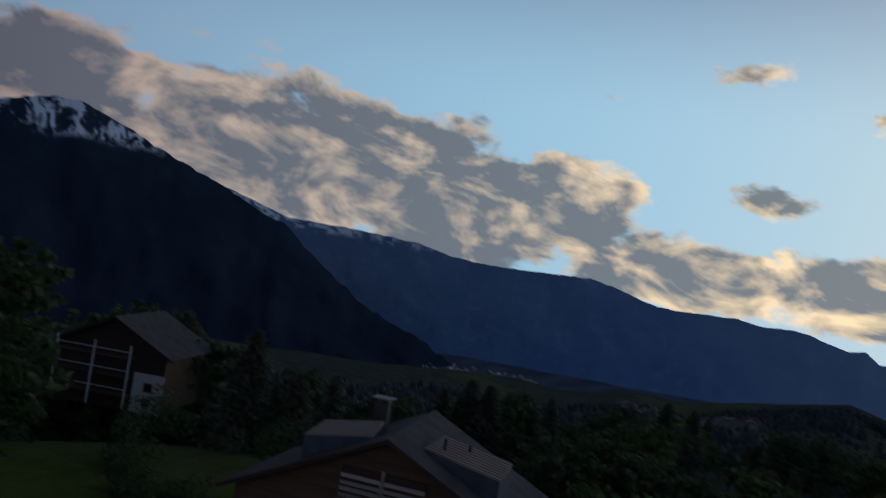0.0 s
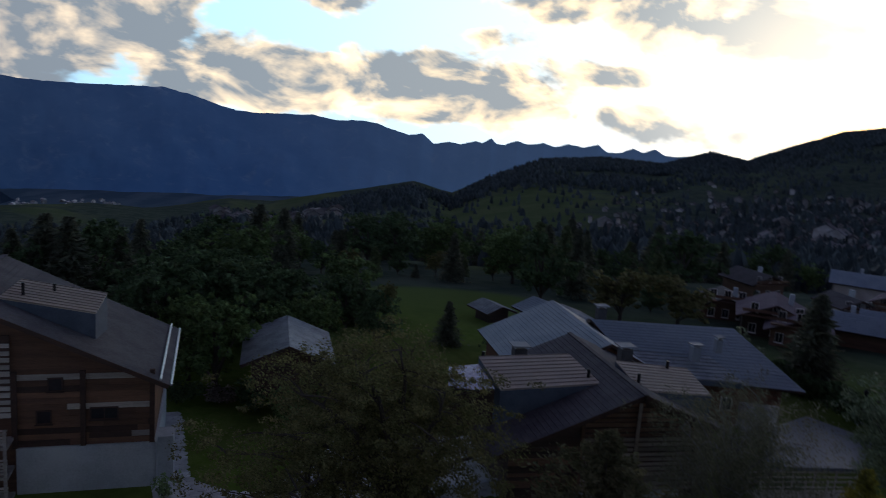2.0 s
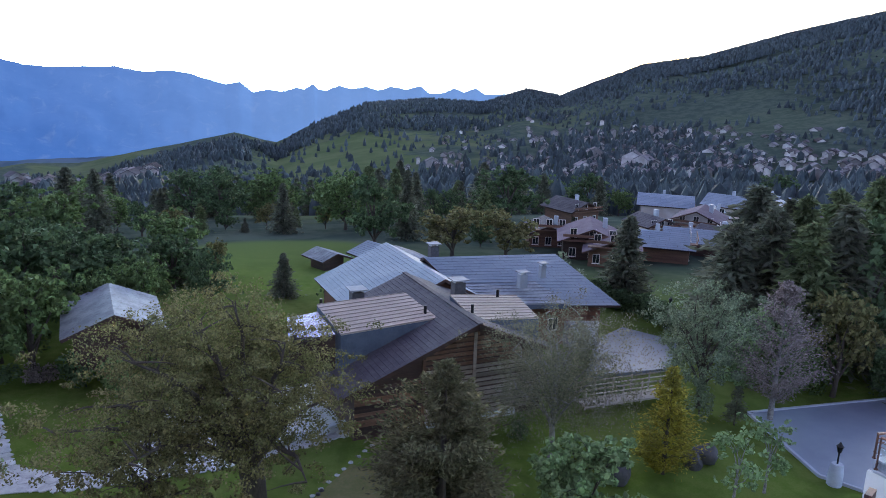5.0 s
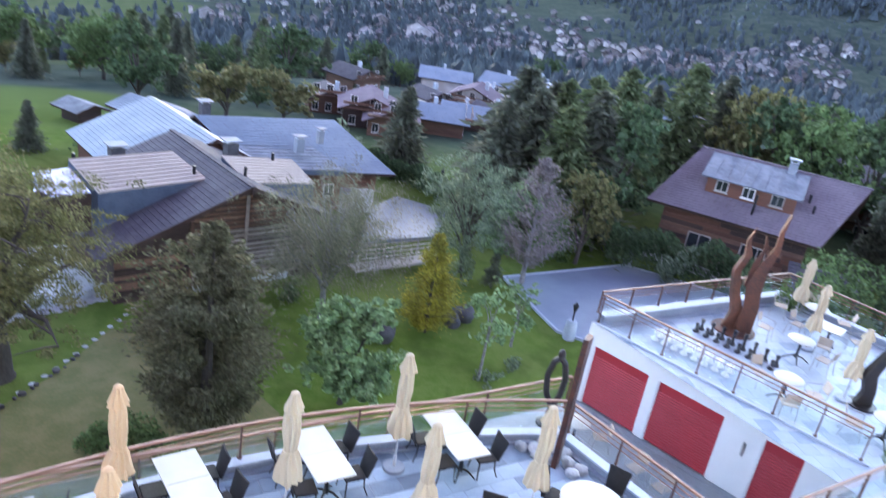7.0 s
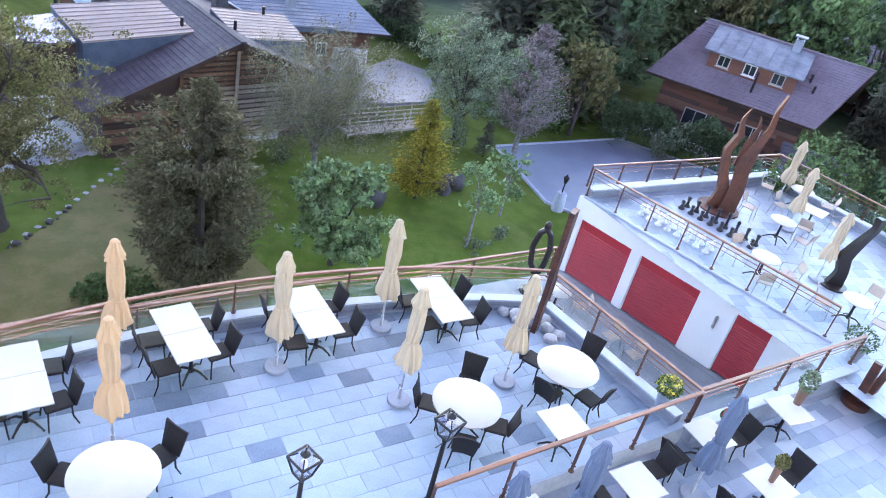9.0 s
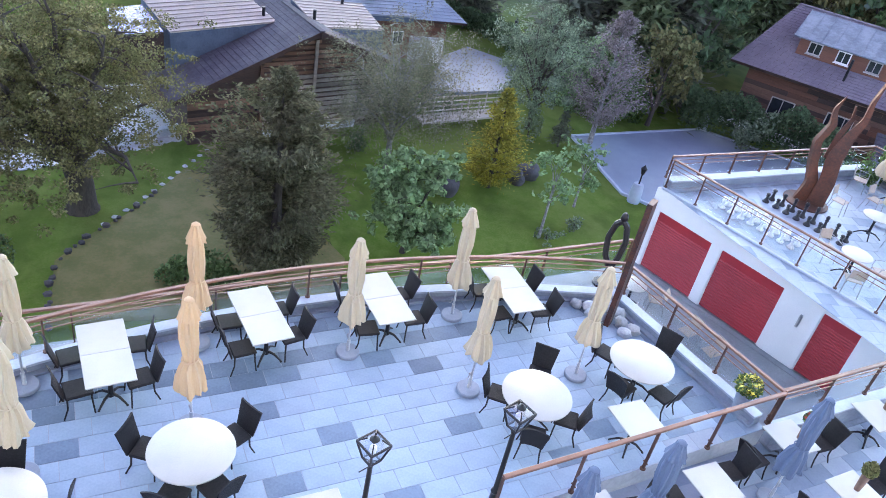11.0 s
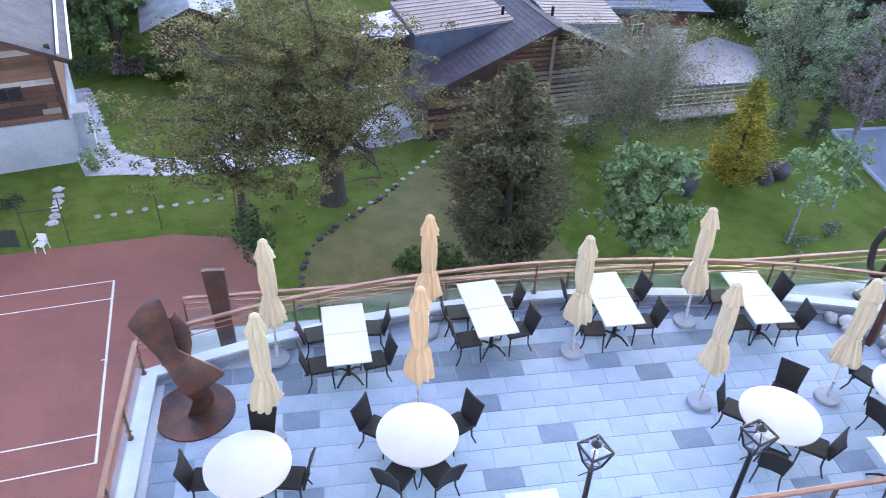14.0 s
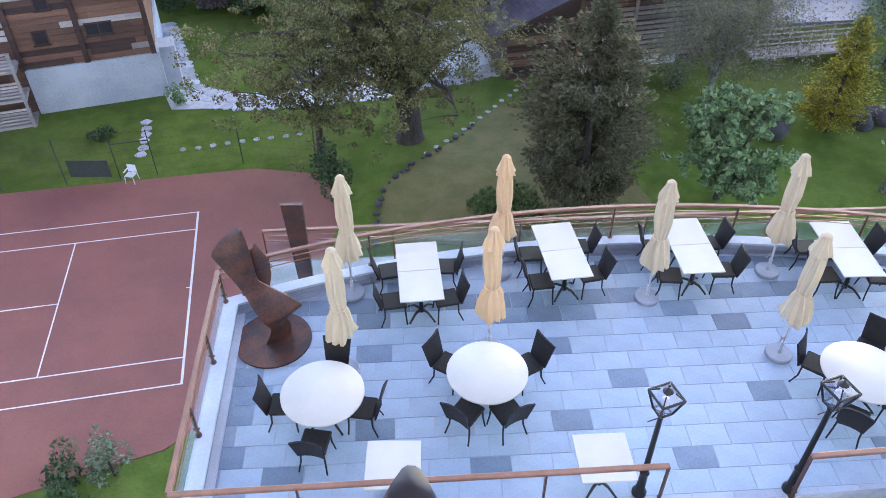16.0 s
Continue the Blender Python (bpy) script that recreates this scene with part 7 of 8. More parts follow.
# dry slope with rock edging
flat_sheet("dry_slope", [(-3.0, 27.0), (-2.9, 31.6), (-1.3, 33.7), (0.9, 35.9), (3.7, 40.0), (8.5, 36.5), (10.5, 30.0), (9.0, 26.0)], G + 0.02, 0.1, "grass_dry", "dry mown grass slope edged with stones", "lawn")
edge = [(-3.1, 27.0), (-3.05, 29.0), (-2.9, 31.4), (-1.4, 33.6), (0.8, 35.8), (2.2, 37.8)]
g_ = random.Random(8)
for i in range(22):
    p, d = along(edge, i * 0.58 + g_.uniform(-0.25, 0.25))
    boulder(p.x + g_.uniform(-0.1, 0.1), p.y + g_.uniform(-0.1, 0.1), G, g_.uniform(0.10, 0.24), M["rock"], "weathered edging stone along the dry slope", "stone", 0.7, "edging stones", 1)
boulder(18.4, 36.0, G, 0.95, M["rock"], "large dark boulder on the lawn", "rock", 0.95, "garden boulders", 3)
boulder(23.8, 37.0, G, 0.7, M["rock"], "dark boulder beside the golden conifer", "rock", 0.85, "garden boulders", 3)
boulder(24.9, 37.4, G, 0.85, M["rock"], "dark boulder beside the golden conifer", "rock", 0.85, "garden boulders", 3)
# car park, drive, kerbs
PARK = [(32.2, 32.85), (30.8, 34.7), (31.6, 43.05), (44.5, 43.9), (50.2, 37.1), (44.9, 30.6), (34.7, 20.4), (28.6, 17.3), (27.5, 24.5)]
flat_sheet("car_park", PARK, -12.12, 0.3, "asphalt", "worn blue-grey asphalt car park", "car park")
kt = thing("car_park_kerb", "pale stone kerb round the car park", "kerb", kind="structure")
for a, b in zip(PARK[:5], PARK[1:6]):
    a, b = Vector(a), Vector(b)
    d = (b - a).normalized()
    n = Vector((-d.y, d.x)) * 0.09
    slab("kerb_stone", [(a.x - n.x, a.y - n.y, -12.02), (b.x - n.x, b.y - n.y, -12.02), (b.x + n.x, b.y + n.y, -12.02), (a.x + n.x, a.y + n.y, -12.02)], 0.5, M["coping"], kt, down=(0, 0, -1))
flat_sheet("drive", [(22.4, 50.2), (29.7, 51.0), (33.8, 56.7), (30.4, 60.8), (26.6, 58.0)], -11.95, 0.8, "drive", "worn asphalt drive in front of the long chalet", "drive")
# footbridge rails
fb = thing("footbridge", "grey timber footbridge with rails at the end of the lawn", "footbridge")
slab("deck", [(20.0, 44.4, -11.6), (27.5, 45.6, -11.6), (27.3, 46.9, -11.6), (19.8, 45.7, -11.6)], 0.15, M["timber_grey"], fb, down=(0, 0, -1))
for k, off in enumerate((0.0, 1.3)):
    for z in (-11.1, -10.75, -10.4):
        tube("rail", [(20.0 - 0.15 * off, 44.45 + off, z), (27.5 - 0.15 * off, 45.65 + off, z)], 0.05, M["timber_grey"], fb, 6)
    for i in range(6):
        x = 20.0 + 7.5 * i / 5 - 0.15 * off
        tube("post", [(x, 44.45 + off + 1.2 * i / 5, -11.9), (x, 44.45 + off + 1.2 * i / 5, -10.3)], 0.06, M["timber_grey"], fb, 6)


def pillar_lamp(x, y, z, label):
    t = thing("pillar_lamp", label, "lamp", at(x, y, z), "pillar lamps")
    lathe("pillar", [(0.42, -0.5), (0.42, 0.5), (0.36, 1.15), (0.3, 1.25)], M["coping"], t, 10)
    lathe("lamp_stem", [(0.05, 1.25), (0.05, 1.9), (0.08, 1.95)], M["chair_leg"], t, 8)
    lathe("lantern", [(0.1, 1.95), (0.2, 2.3), (0.22, 2.34), (0.08, 2.5), (0.02, 2.6)], M["chair_leg"], t, 8)
    return t


pillar_lamp(31.1, 33.8, -12.1, "pale stone pillar with a black lantern at the car park")
pillar_lamp(45.1, 44.3, -12.1, "pale stone pillar with a black lantern beside the hedge")
pillar_lamp(34.5, 60.0, -11.5, "pale stone pillar with a black lantern by the drive")


# ---- trees ----
def leaf_mesh(name, v, f, material):
    me = bpy.data.meshes.new(name)
    me.from_pydata(v.tolist(), [], f.tolist())
    me.materials.append(material)
    return me


def limb_points(a, b, sag, g, n=5):
    a, b = Vector(a), Vector(b)
    side = Vector((g.uniform(-1, 1), g.uniform(-1, 1), 0)) * (b - a).length * 0.08
    return [a + (b - a) * (i / n) + side * math.sin(math.pi * i / n) + Vector((0, 0, sag * math.sin(math.pi * i / n))) for i in range(n + 1)]


def broadleaf(height, radius, trunk_h, trunk_r, count, leaf, seed, flat=0.75, limbs=9, droop=0.0, gaps=0.5, sub=3):
    """Trunk mesh and leaf arrays of a broad tree: limbs that fork to twigs, each with a loose clump of leaves."""
    g = random.Random(seed)
    gn = np.random.RandomState(seed)
    bm = bmesh.new()
    lean = Vector((g.uniform(-0.03, 0.03), g.uniform(-0.03, 0.03), 0)) * height
    top = Vector((0, 0, height * 0.8)) + lean
    add_tube(bm, [Vector((0, 0, -0.3)), Vector((0, 0, 0.15)), Vector((0, 0, trunk_h * 0.5)) + lean * 0.2, Vector((0, 0, trunk_h)) + lean * 0.4, top], [trunk_r * 1.6, trunk_r * 1.15, trunk_r * 0.92, trunk_r * 0.8, trunk_r * 0.15], 10)
    mid_z, half = (trunk_h * 0.8 + height) / 2, (height - trunk_h * 0.8) / 2
    pts, outs, sizes = [], [], []
    for i in range(limbs):
        a = 2 * math.pi * (i + g.uniform(-0.3, 0.3)) / limbs * 1.0 + 1.3 * (i % 2)
        u = g.uniform(-0.55, 0.8) if i > 2 else 0.85
        r = radius * math.sqrt(max(0.05, 1 - (u * 0.95) ** 2)) * g.uniform(0.55, 0.92)
        start = Vector((0, 0, trunk_h * g.uniform(0.75, 1.0) + max(0, u) * half * 0.6)) + lean * 0.4
        end = Vector((r * math.cos(a), r * math.sin(a), mid_z + u * half * 0.9))
        lp = limb_points(start, end, half * 0.12, g)
        add_tube(bm, lp, [trunk_r * k for k in (0.5, 0.38, 0.28, 0.2, 0.13, 0.05)], 7)
        for j in range(sub + 1):
            b = lp[2 + j % 4]
            d = Vector((g.uniform(-1, 1), g.uniform(-1, 1), g.uniform(-0.35, 0.6))) * radius * 0.36
            e = b + d if j else end
            if j:
                add_tube(bm, limb_points(b, e, 0.1, g, 3), [trunk_r * 0.16, trunk_r * 0.11, trunk_r * 0.07, 0.01], 5, False)
            pts.append((e.x, e.y, e.z))
            sizes.append(radius * g.uniform(0.17, 0.34))
    pts, sizes = np.array(pts), np.array(sizes)
    # second level of small tufts gives the uneven outline
    per = 5
    tuft = np.repeat(pts, per, 0) + gn.normal(size=(len(pts) * per, 3)) * np.repeat(sizes, per)[:, None] * np.array([0.8, 0.8, 0.55])
    ts = np.repeat(sizes, per) * gn.uniform(0.3, 0.62, len(tuft))
    pick = gn.randint(0, len(tuft), count)
    d = gn.normal(size=(count, 3))
    d /= np.linalg.norm(d, axis=1)[:, None]
    p = tuft[pick] + d * (ts[pick] * gn.uniform(0.15, 1.0, count) ** 0.6)[:, None] * np.array([1, 1, flat])
    if droop:
        p[:, 2] -= droop * gn.uniform(0, 1, count) ** 2
    v, f = leaf_arrays(p, leaf, gn, d)
    return bm, v, f


def spreading(height, radius, fork_h, trunk_r, count, leaf, seed):
    """A wide low-forked tree: a thick trunk, long bowed limbs to one side and up, twigs, and flat sprays of small leaves."""
    g = random.Random(seed)
    gn = np.random.RandomState(seed)
    bm = bmesh.new()
    add_tube(bm, [(0, 0, -0.3), (0, 0, 0.2), (0.05, 0, fork_h * 0.5), (-0.1, 0.05, fork_h)], [trunk_r * 1.7, trunk_r * 1.2, trunk_r, trunk_r * 1.05], 12)
    fork = Vector((-0.1, 0.05, fork_h))
    crown = Vector((-2.0, 0.3, 0))
    pts, sizes = [], []
    for i in range(19):
        a = 2 * math.pi * (i * 0.382 + g.uniform(-0.05, 0.05))
        u = (i + 0.5) / 19
        out = radius * math.sqrt(u) * g.uniform(0.82, 1.0)
        rise = fork_h + (height - fork_h) * (1.0 - 0.72 * u ** 1.4) * g.uniform(0.86, 1.0)
        end = crown + Vector((out * math.cos(a), out * math.sin(a), rise - 0.6))
        mid = fork + (end - fork) * 0.45 + Vector((0, 0, 0.9 + g.uniform(-0.3, 0.5)))
        lp = [fork, fork + (mid - fork) * 0.5 + Vector((g.uniform(-0.2, 0.2), g.uniform(-0.2, 0.2), 0.1)), mid, mid + (end - mid) * 0.5 + Vector((g.uniform(-0.4, 0.4), g.uniform(-0.4, 0.4), 0.25)), end]
        add_tube(bm, lp, [trunk_r * k for k in (0.5, 0.36, 0.24, 0.14, 0.04)], 7)
        for j in range(10):
            k = 1.3 + 2.7 * (j + g.random()) / 10
            b = lp[int(k)] + (lp[min(int(k) + 1, 4)] - lp[int(k)]) * (k - int(k))
            e = b + Vector((g.uniform(-1, 1), g.uniform(-1, 1), g.uniform(-0.25, 0.55))) * radius * 0.25
            add_tube(bm, limb_points(b, e, 0.12, g, 3), [trunk_r * 0.1, trunk_r * 0.07, trunk_r * 0.04, 0.008], 5, False)
            pts.append(tuple(e))
            sizes.append(radius * g.uniform(0.10, 0.19))
    pts, sizes = np.array(pts), np.array(sizes)
    per = 7
    tuft = np.repeat(pts, per, 0) + gn.normal(size=(len(pts) * per, 3)) * np.repeat(sizes, per)[:, None] * np.array([0.95, 0.95, 0.5])
    ts = np.repeat(sizes, per) * gn.uniform(0.25, 0.6, len(tuft))
    pick = gn.randint(0, len(tuft), count)
    d = gn.normal(size=(count, 3))
    d /= np.linalg.norm(d, axis=1)[:, None]
    p = tuft[pick] + d * (ts[pick] * gn.uniform(0.1, 1.0, count) ** 0.6)[:, None] * np.array([1.1, 1.1, 0.55])
    v, f = leaf_arrays(p, leaf, gn, d)
    return bm, v, f


def conifer(height, radius, trunk_r, branches, per, leaf, seed, power=0.85, start=0.12, droop=0.25, rise=0.0, long=2.2, waist=0.0, tuft=0.18):
    """Trunk mesh and needle arrays of a conifer with whorled branches of sprays."""
    gn = np.random.RandomState(seed)
    bm = bmesh.new()
    add_tube(bm, [(0, 0, -0.3), (0, 0, height * 0.4), (0, 0, height * 0.98)], [trunk_r * 1.2, trunk_r * 0.75, 0.02], 8)
    z = height * (start + (1 - start) * gn.uniform(0, 1, branches) ** 1.25)
    a = gn.uniform(0, 2 * math.pi, branches)
    lobes = 1 + 0.22 * np.sin(a * 3 + seed) * np.sin(z * 1.3 / max(height, 1) * 9 + seed)
    reach = radius * (1 - (z - height * start) / (height * (1 - start))) ** power * gn.uniform(0.6, 1.12, branches) * lobes + 0.12
    if waist:
        reach *= np.minimum(1.0, 0.55 + 0.45 * (z / height) / waist)
    for i in range(0, branches, 4):
        e = (reach[i] * 0.8 * math.cos(a[i]), reach[i] * 0.8 * math.sin(a[i]), z[i] - droop * reach[i] * 0.6 + rise * reach[i])
        add_tube(bm, [(0, 0, z[i]), e], [trunk_r * 0.22, 0.008], 4, False)
    s = gn.uniform(0.1, 1.0, (branches, per)) ** 0.7
    r = reach[:, None] * s
    wide = tuft * r + 0.03
    p = np.stack([r * np.cos(a)[:, None], r * np.sin(a)[:, None], z[:, None] - droop * r * s + rise * r], -1)
    p += gn.normal(size=p.shape) * wide[..., None] * np.array([1, 1, 0.5])
    p = p.reshape(-1, 3)
    n = len(p)
    out = np.stack([np.cos(np.repeat(a, per)), np.sin(np.repeat(a, per)), gn.uniform(-0.6, 0.35 + rise, n)], 1) + gn.normal(size=(n, 3)) * 0.45
    out /= np.linalg.norm(out, axis=1)[:, None]
    side = np.cross(out, gn.normal(size=(n, 3)))
    side /= np.linalg.norm(side, axis=1)[:, None] + 1e-9
    sz = (leaf * gn.uniform(0.6, 1.3, n))[:, None]
    v = np.stack([p - out * sz * long * 0.5, p + side * sz * 0.3, p + out * sz * long * 0.5, p - side * sz * 0.3], 1).reshape(-1, 3)
    return bm, v, np.arange(4 * n).reshape(-1, 4)


def plant(name, label, category, x, y, z, made, bark, leaf, turn=0.0, group=""):
    bm, v, f = made
    t = thing(name, label, category, at(x, y, z, turn), group)
    part("trunk", bm, M[bark], t, smooth=True)
    crown = new("crown", leaf_mesh("crown", v, f, M[leaf]))
    crown.parent = t
    return t


plant("spreading_tree", "large spreading olive-green tree with a dark trunk", "tree", -1.7, 36.1, G, spreading(12.4, 8.2, 2.6, 0.62, 90000, 0.085, 21), "bark", "leaf_olive")
plant("spreading_tree", "smaller olive-green tree leaning over the court fence", "tree", -6.4, 34.2, G, broadleaf(7.0, 3.8, 2.4, 0.22, 11000, 0.105, 22, limbs=10, sub=4), "bark", "leaf_olive")
plant("pine_tree", "dense dark pine tree on the dry slope", "tree", 6.75, 29.5, G, conifer(10.3, 4.25, 0.28, 220, 320, 0.14, 23, power=0.8, start=0.02, droop=-0.35, rise=0.45, long=2.0, waist=0.3, tuft=0.11), "bark", "needle")
plant("round_tree", "small round tree with pale mint-green leaves", "tree", 13.7, 30.2, G, broadleaf(5.5, 2.4, 0.7, 0.14, 9000, 0.21, 24, limbs=13, sub=4), "bark", "leaf_mint")
plant("feathery_tree", "thin feathery grey-green tree with a pale trunk", "tree", 15.7, 39.2, G, broadleaf(9.4, 4.5, 2.4, 0.2, 44000, 0.065, 25, limbs=16, droop=1.8, sub=5), "birch", "needle_thin")
plant("golden_conifer", "golden-yellow conical conifer on the lawn", "tree", 21.6, 36.4, G, conifer(6.6, 2.15, 0.14, 240, 44, 0.12, 26, power=0.9, start=0.02, droop=-0.1, rise=0.45, waist=0.12), "bark", "needle_gold")
plant("blossom_tree", "grey-pink tree past its blossom beside the car park", "tree", 32.6, 42.0, -12.15, conifer(9.8, 3.1, 0.18, 150, 90, 0.13, 27, power=0.75, start=0.12, droop=-0.3, rise=0.5, long=1.5, waist=0.25, tuft=0.13), "birch", "leaf_grey")
plant("misty_tree", "pale grey-green tree beside the blossom tree", "tree", 28.6, 44.5, -12.15, broadleaf(8.6, 3.8, 1.8, 0.18, 17000, 0.105, 28, limbs=14, sub=4), "bark", "leaf_pale")
plant("sapling", "thin young tree with sparse pale leaves on the lawn", "tree", 22.3, 30.6, G, broadleaf(5.4, 1.5, 2.6, 0.09, 700, 0.16, 29, limbs=6), "birch", "leaf_mint")
plant("sapling", "thin young tree with sparse pale leaves by the car park", "tree", 26.4, 33.6, G, broadleaf(4.2, 1.4, 1.6, 0.08, 800, 0.16, 30, limbs=6), "birch", "leaf_mint")
plant("dark_shrub", "slim dark conifer shrub beside the lawn path", "shrub", 29.6, 41.6, -12.0, conifer(2.6, 0.8, 0.06, 120, 18, 0.1, 31), "bark", "needle_blue")


def bush(x, y, z, r, h, leaf, count, size, seed, label, group="garden shrubs"):
    t = thing("shrub", label, "shrub", at(x, y, z), group)
    g = np.random.RandomState(seed)
    lumps = g.normal(size=(9, 3)) * np.array([r * 0.5, r * 0.5, h * 0.22]) + np.array([0, 0, h * 0.5])
    pick = g.randint(0, 9, count)
    d = g.normal(size=(count, 3))
    d /= np.linalg.norm(d, axis=1)[:, None]
    p = lumps[pick] + d * np.array([r * 0.5, r * 0.5, h * 0.36]) * (g.uniform(0.3, 1, (count, 1)) ** 0.5)
    p[:, 2] = np.maximum(p[:, 2], 0.02)
    v, f = leaf_arrays(p, size, g, d)
    c = new("crown", leaf_mesh("crown", v, f, M[leaf]))
    c.parent = t
    tube("stem", [(0, 0, -0.1), (0, 0, h * 0.5)], 0.05, M["bark"], t, 6)
    return t


for row in [(2.6, 29.3, G, 1.3, 1.5, "leaf_green", 1500, 0.13, 1, "low green shrub on the dry slope"), (4.6, 28.6, G, 1.2, 1.3, "leaf_green", 1300, 0.13, 2, "low green shrub on the dry slope"),
            (-18.9, 36.3, G, 0.6, 0.6, "leaf_dark", 500, 0.1, 3, "small dark shrub in the lawn"), (-15.7, 40.1, G, 0.7, 1.3, "leaf_mint", 350, 0.13, 4, "sparse young shrub on the stone path"),
            (-11.1, 14.6, G, 0.8, 1.6, "leaf_pale", 500, 0.12, 5, "sparse shrub beside the court"), (-12.6, 13.8, G, 1.0, 1.2, "leaf_dark", 800, 0.12, 6, "dark shrub beside the court"),
            (-5.4, 30.6, G, 0.9, 2.8, "leaf_dark", 1600, 0.12, 7, "dark shrub at the court corner"), (12.4, 42.2, G, 0.5, 0.7, "leaf_green", 400, 0.1, 8, "low clipped shrub below the slatted barn"),
            (14.6, 41.8, G, 0.8, 1.0, "leaf_dark", 600, 0.1, 9, "dark low shrub below the slatted barn"), (6.0, 44.2, G, 1.1, 2.3, "leaf_pale", 1200, 0.15, 10, "pale flowering shrub beside the barn chalet"),
            (10.8, 43.6, G, 0.7, 1.5, "leaf_pale", 600, 0.13, 11, "pale flowering shrub beside the barn chalet"), (22.7, 30.4, G, 0.6, 0.6, "leaf_pale", 300, 0.1, 12, "tuft of pale grass round a sapling"),
            (25.0, 31.2, G, 0.6, 0.6, "leaf_pale", 300, 0.1, 13, "tuft of pale grass in the lawn"), (27.9, 43.2, G, 0.9, 2.0, "leaf_pale", 700, 0.12, 14, "grey-green shrub beside the footbridge"),
            (20.2, 47.2, G, 1.2, 1.3, "leaf_green", 900, 0.14, 15, "green shrub beside the drive"), (23.0, 47.5, G, 1.4, 1.5, "leaf_dark", 900, 0.14, 16, "dark shrub beside the drive"),
            (24.8, 15.4, 0.0, 0.5, 1.0, "leaf_green", 500, 0.1, 17, "green potted shrub on the annex roof"), (26.1, 11.6, 0.0, 0.6, 1.3, "leaf_dark", 600, 0.1, 18, "dark potted shrub on the annex roof"),
            (36.5, 46.0, -12.15, 2.0, 4.2, "leaf_green", 2600, 0.2, 19, "green shrub behind the car park"), (39.5, 46.5, -12.15, 2.0, 4.6, "leaf_green", 2600, 0.2, 20, "green shrub behind the car park"),
            (35.5, 48.5, -12.15, 2.2, 5.6, "leaf_mint", 2600, 0.2, 21, "light green shrub behind the car park"), (46.0, 40.5, -12.15, 1.4, 3.0, "leaf_pale", 1200, 0.16, 22, "white-flowering shrub beside the hedge"),
            (51.5, 30.0, -11.0, 3.0, 5.4, "leaf_green", 3200, 0.2, 23, "large round green shrub beside the shed"), (54.5, 26.0, -11.0, 2.2, 4.2, "leaf_dark", 2000, 0.2, 24, "dark green shrub beside the shed"),
            (42.0, 20.5, -11.0, 3.2, 6.2, "leaf_green", 3200, 0.2, 25, "large round green shrub below the annex roof"), (27.0, 66.5, -12.0, 1.8, 4.2, "leaf_pale", 1600, 0.2, 26, "white-flowering shrub beside the drive"),
            (-10.5, 52.5, -12.2, 2.2, 2.6, "leaf_green", 1600, 0.2, 31, "green shrub before the stone-roofed barn"), (-14.0, 53.5, -12.2, 1.8, 2.2, "leaf_dark", 1300, 0.2, 32, "dark shrub before the stone-roofed barn"), (-7.0, 54.0, -12.2, 2.4, 3.2, "leaf_green", 1800, 0.2, 33, "green shrub before the stone-roofed barn"),
            (-52.0, 40.0, -12.2, 2.2, 2.6, "leaf_dark", 1500, 0.2, 34, "dark shrub below the balconied chalet"), (-46.0, 40.0, -12.2, 2.6, 3.0, "leaf_dark", 1500, 0.2, 35, "dark shrub below the balconied chalet"), (-58.0, 44.0, -12.2, 2.4, 3.4, "leaf_dark", 1500, 0.2, 36, "dark shrub below the balconied chalet"), (-40.0, 45.0, -12.2, 2.2, 3.0, "leaf_dark", 1500, 0.2, 37, "dark shrub below the balconied chalet"), (-64.0, 50.0, -12.2, 3.0, 4.4, "leaf_dark", 1700, 0.22, 38, "dark shrub below the balconied chalet"), (-52.0, 56.0, -12.2, 2.6, 3.6, "leaf_dark", 1500, 0.22, 39, "dark shrub below the balconied chalet"), (-38.0, 54.0, -12.2, 2.4, 3.4, "leaf_dark", 1500, 0.22, 40, "dark shrub below the balconied chalet"),
            (-19.5, 53.5, -12.0, 1.5, 1.6, "leaf_dark", 900, 0.14, 27, "dark shrub at the end of the stone path"), (-16.8, 54.2, -12.0, 1.2, 1.2, "leaf_grey", 700, 0.14, 28, "reddish shrub at the end of the stone path")]:
    bush(*row)


def hedge(pts, z, h, w, leaf, label, seed):
    g = np.random.RandomState(seed)
    t = thing("hedge", label, "hedge")
    total = sum((Vector(b) - Vector(a)).length for a, b in zip(pts, pts[1:]))
    n = int(total * 900)
    p = np.zeros((n, 3))
    for i in range(n):
        q, d = along(pts, g.uniform(0, total))
        o = g.uniform(-w / 2, w / 2)
        k = 1 + 0.12 * math.sin(q.x * 1.7) + 0.1 * math.sin(q.y * 2.3)
        p[i] = (q.x - d.y * o, q.y + d.x * o, z + h * k * g.uniform(0.02, 1.0) ** 0.6)
    v, f = leaf_arrays(p, 0.17, g)
    c = new("foliage", leaf_mesh("foliage", v, f, M[leaf]))
    c.parent = t
    return t


hedge([(42.6, 44.6), (46.0, 42.2), (50.2, 37.0), (46.2, 31.6), (43.0, 27.0)], -12.0, 3.4, 2.2, "leaf_dark", "thick dark green hedge beside the car park", 41)
hedge([(34.6, 58.2), (33.5, 64.0), (31.0, 70.0)], -12.0, 2.0, 1.6, "leaf_dark", "clipped dark hedge beside the drive", 42)

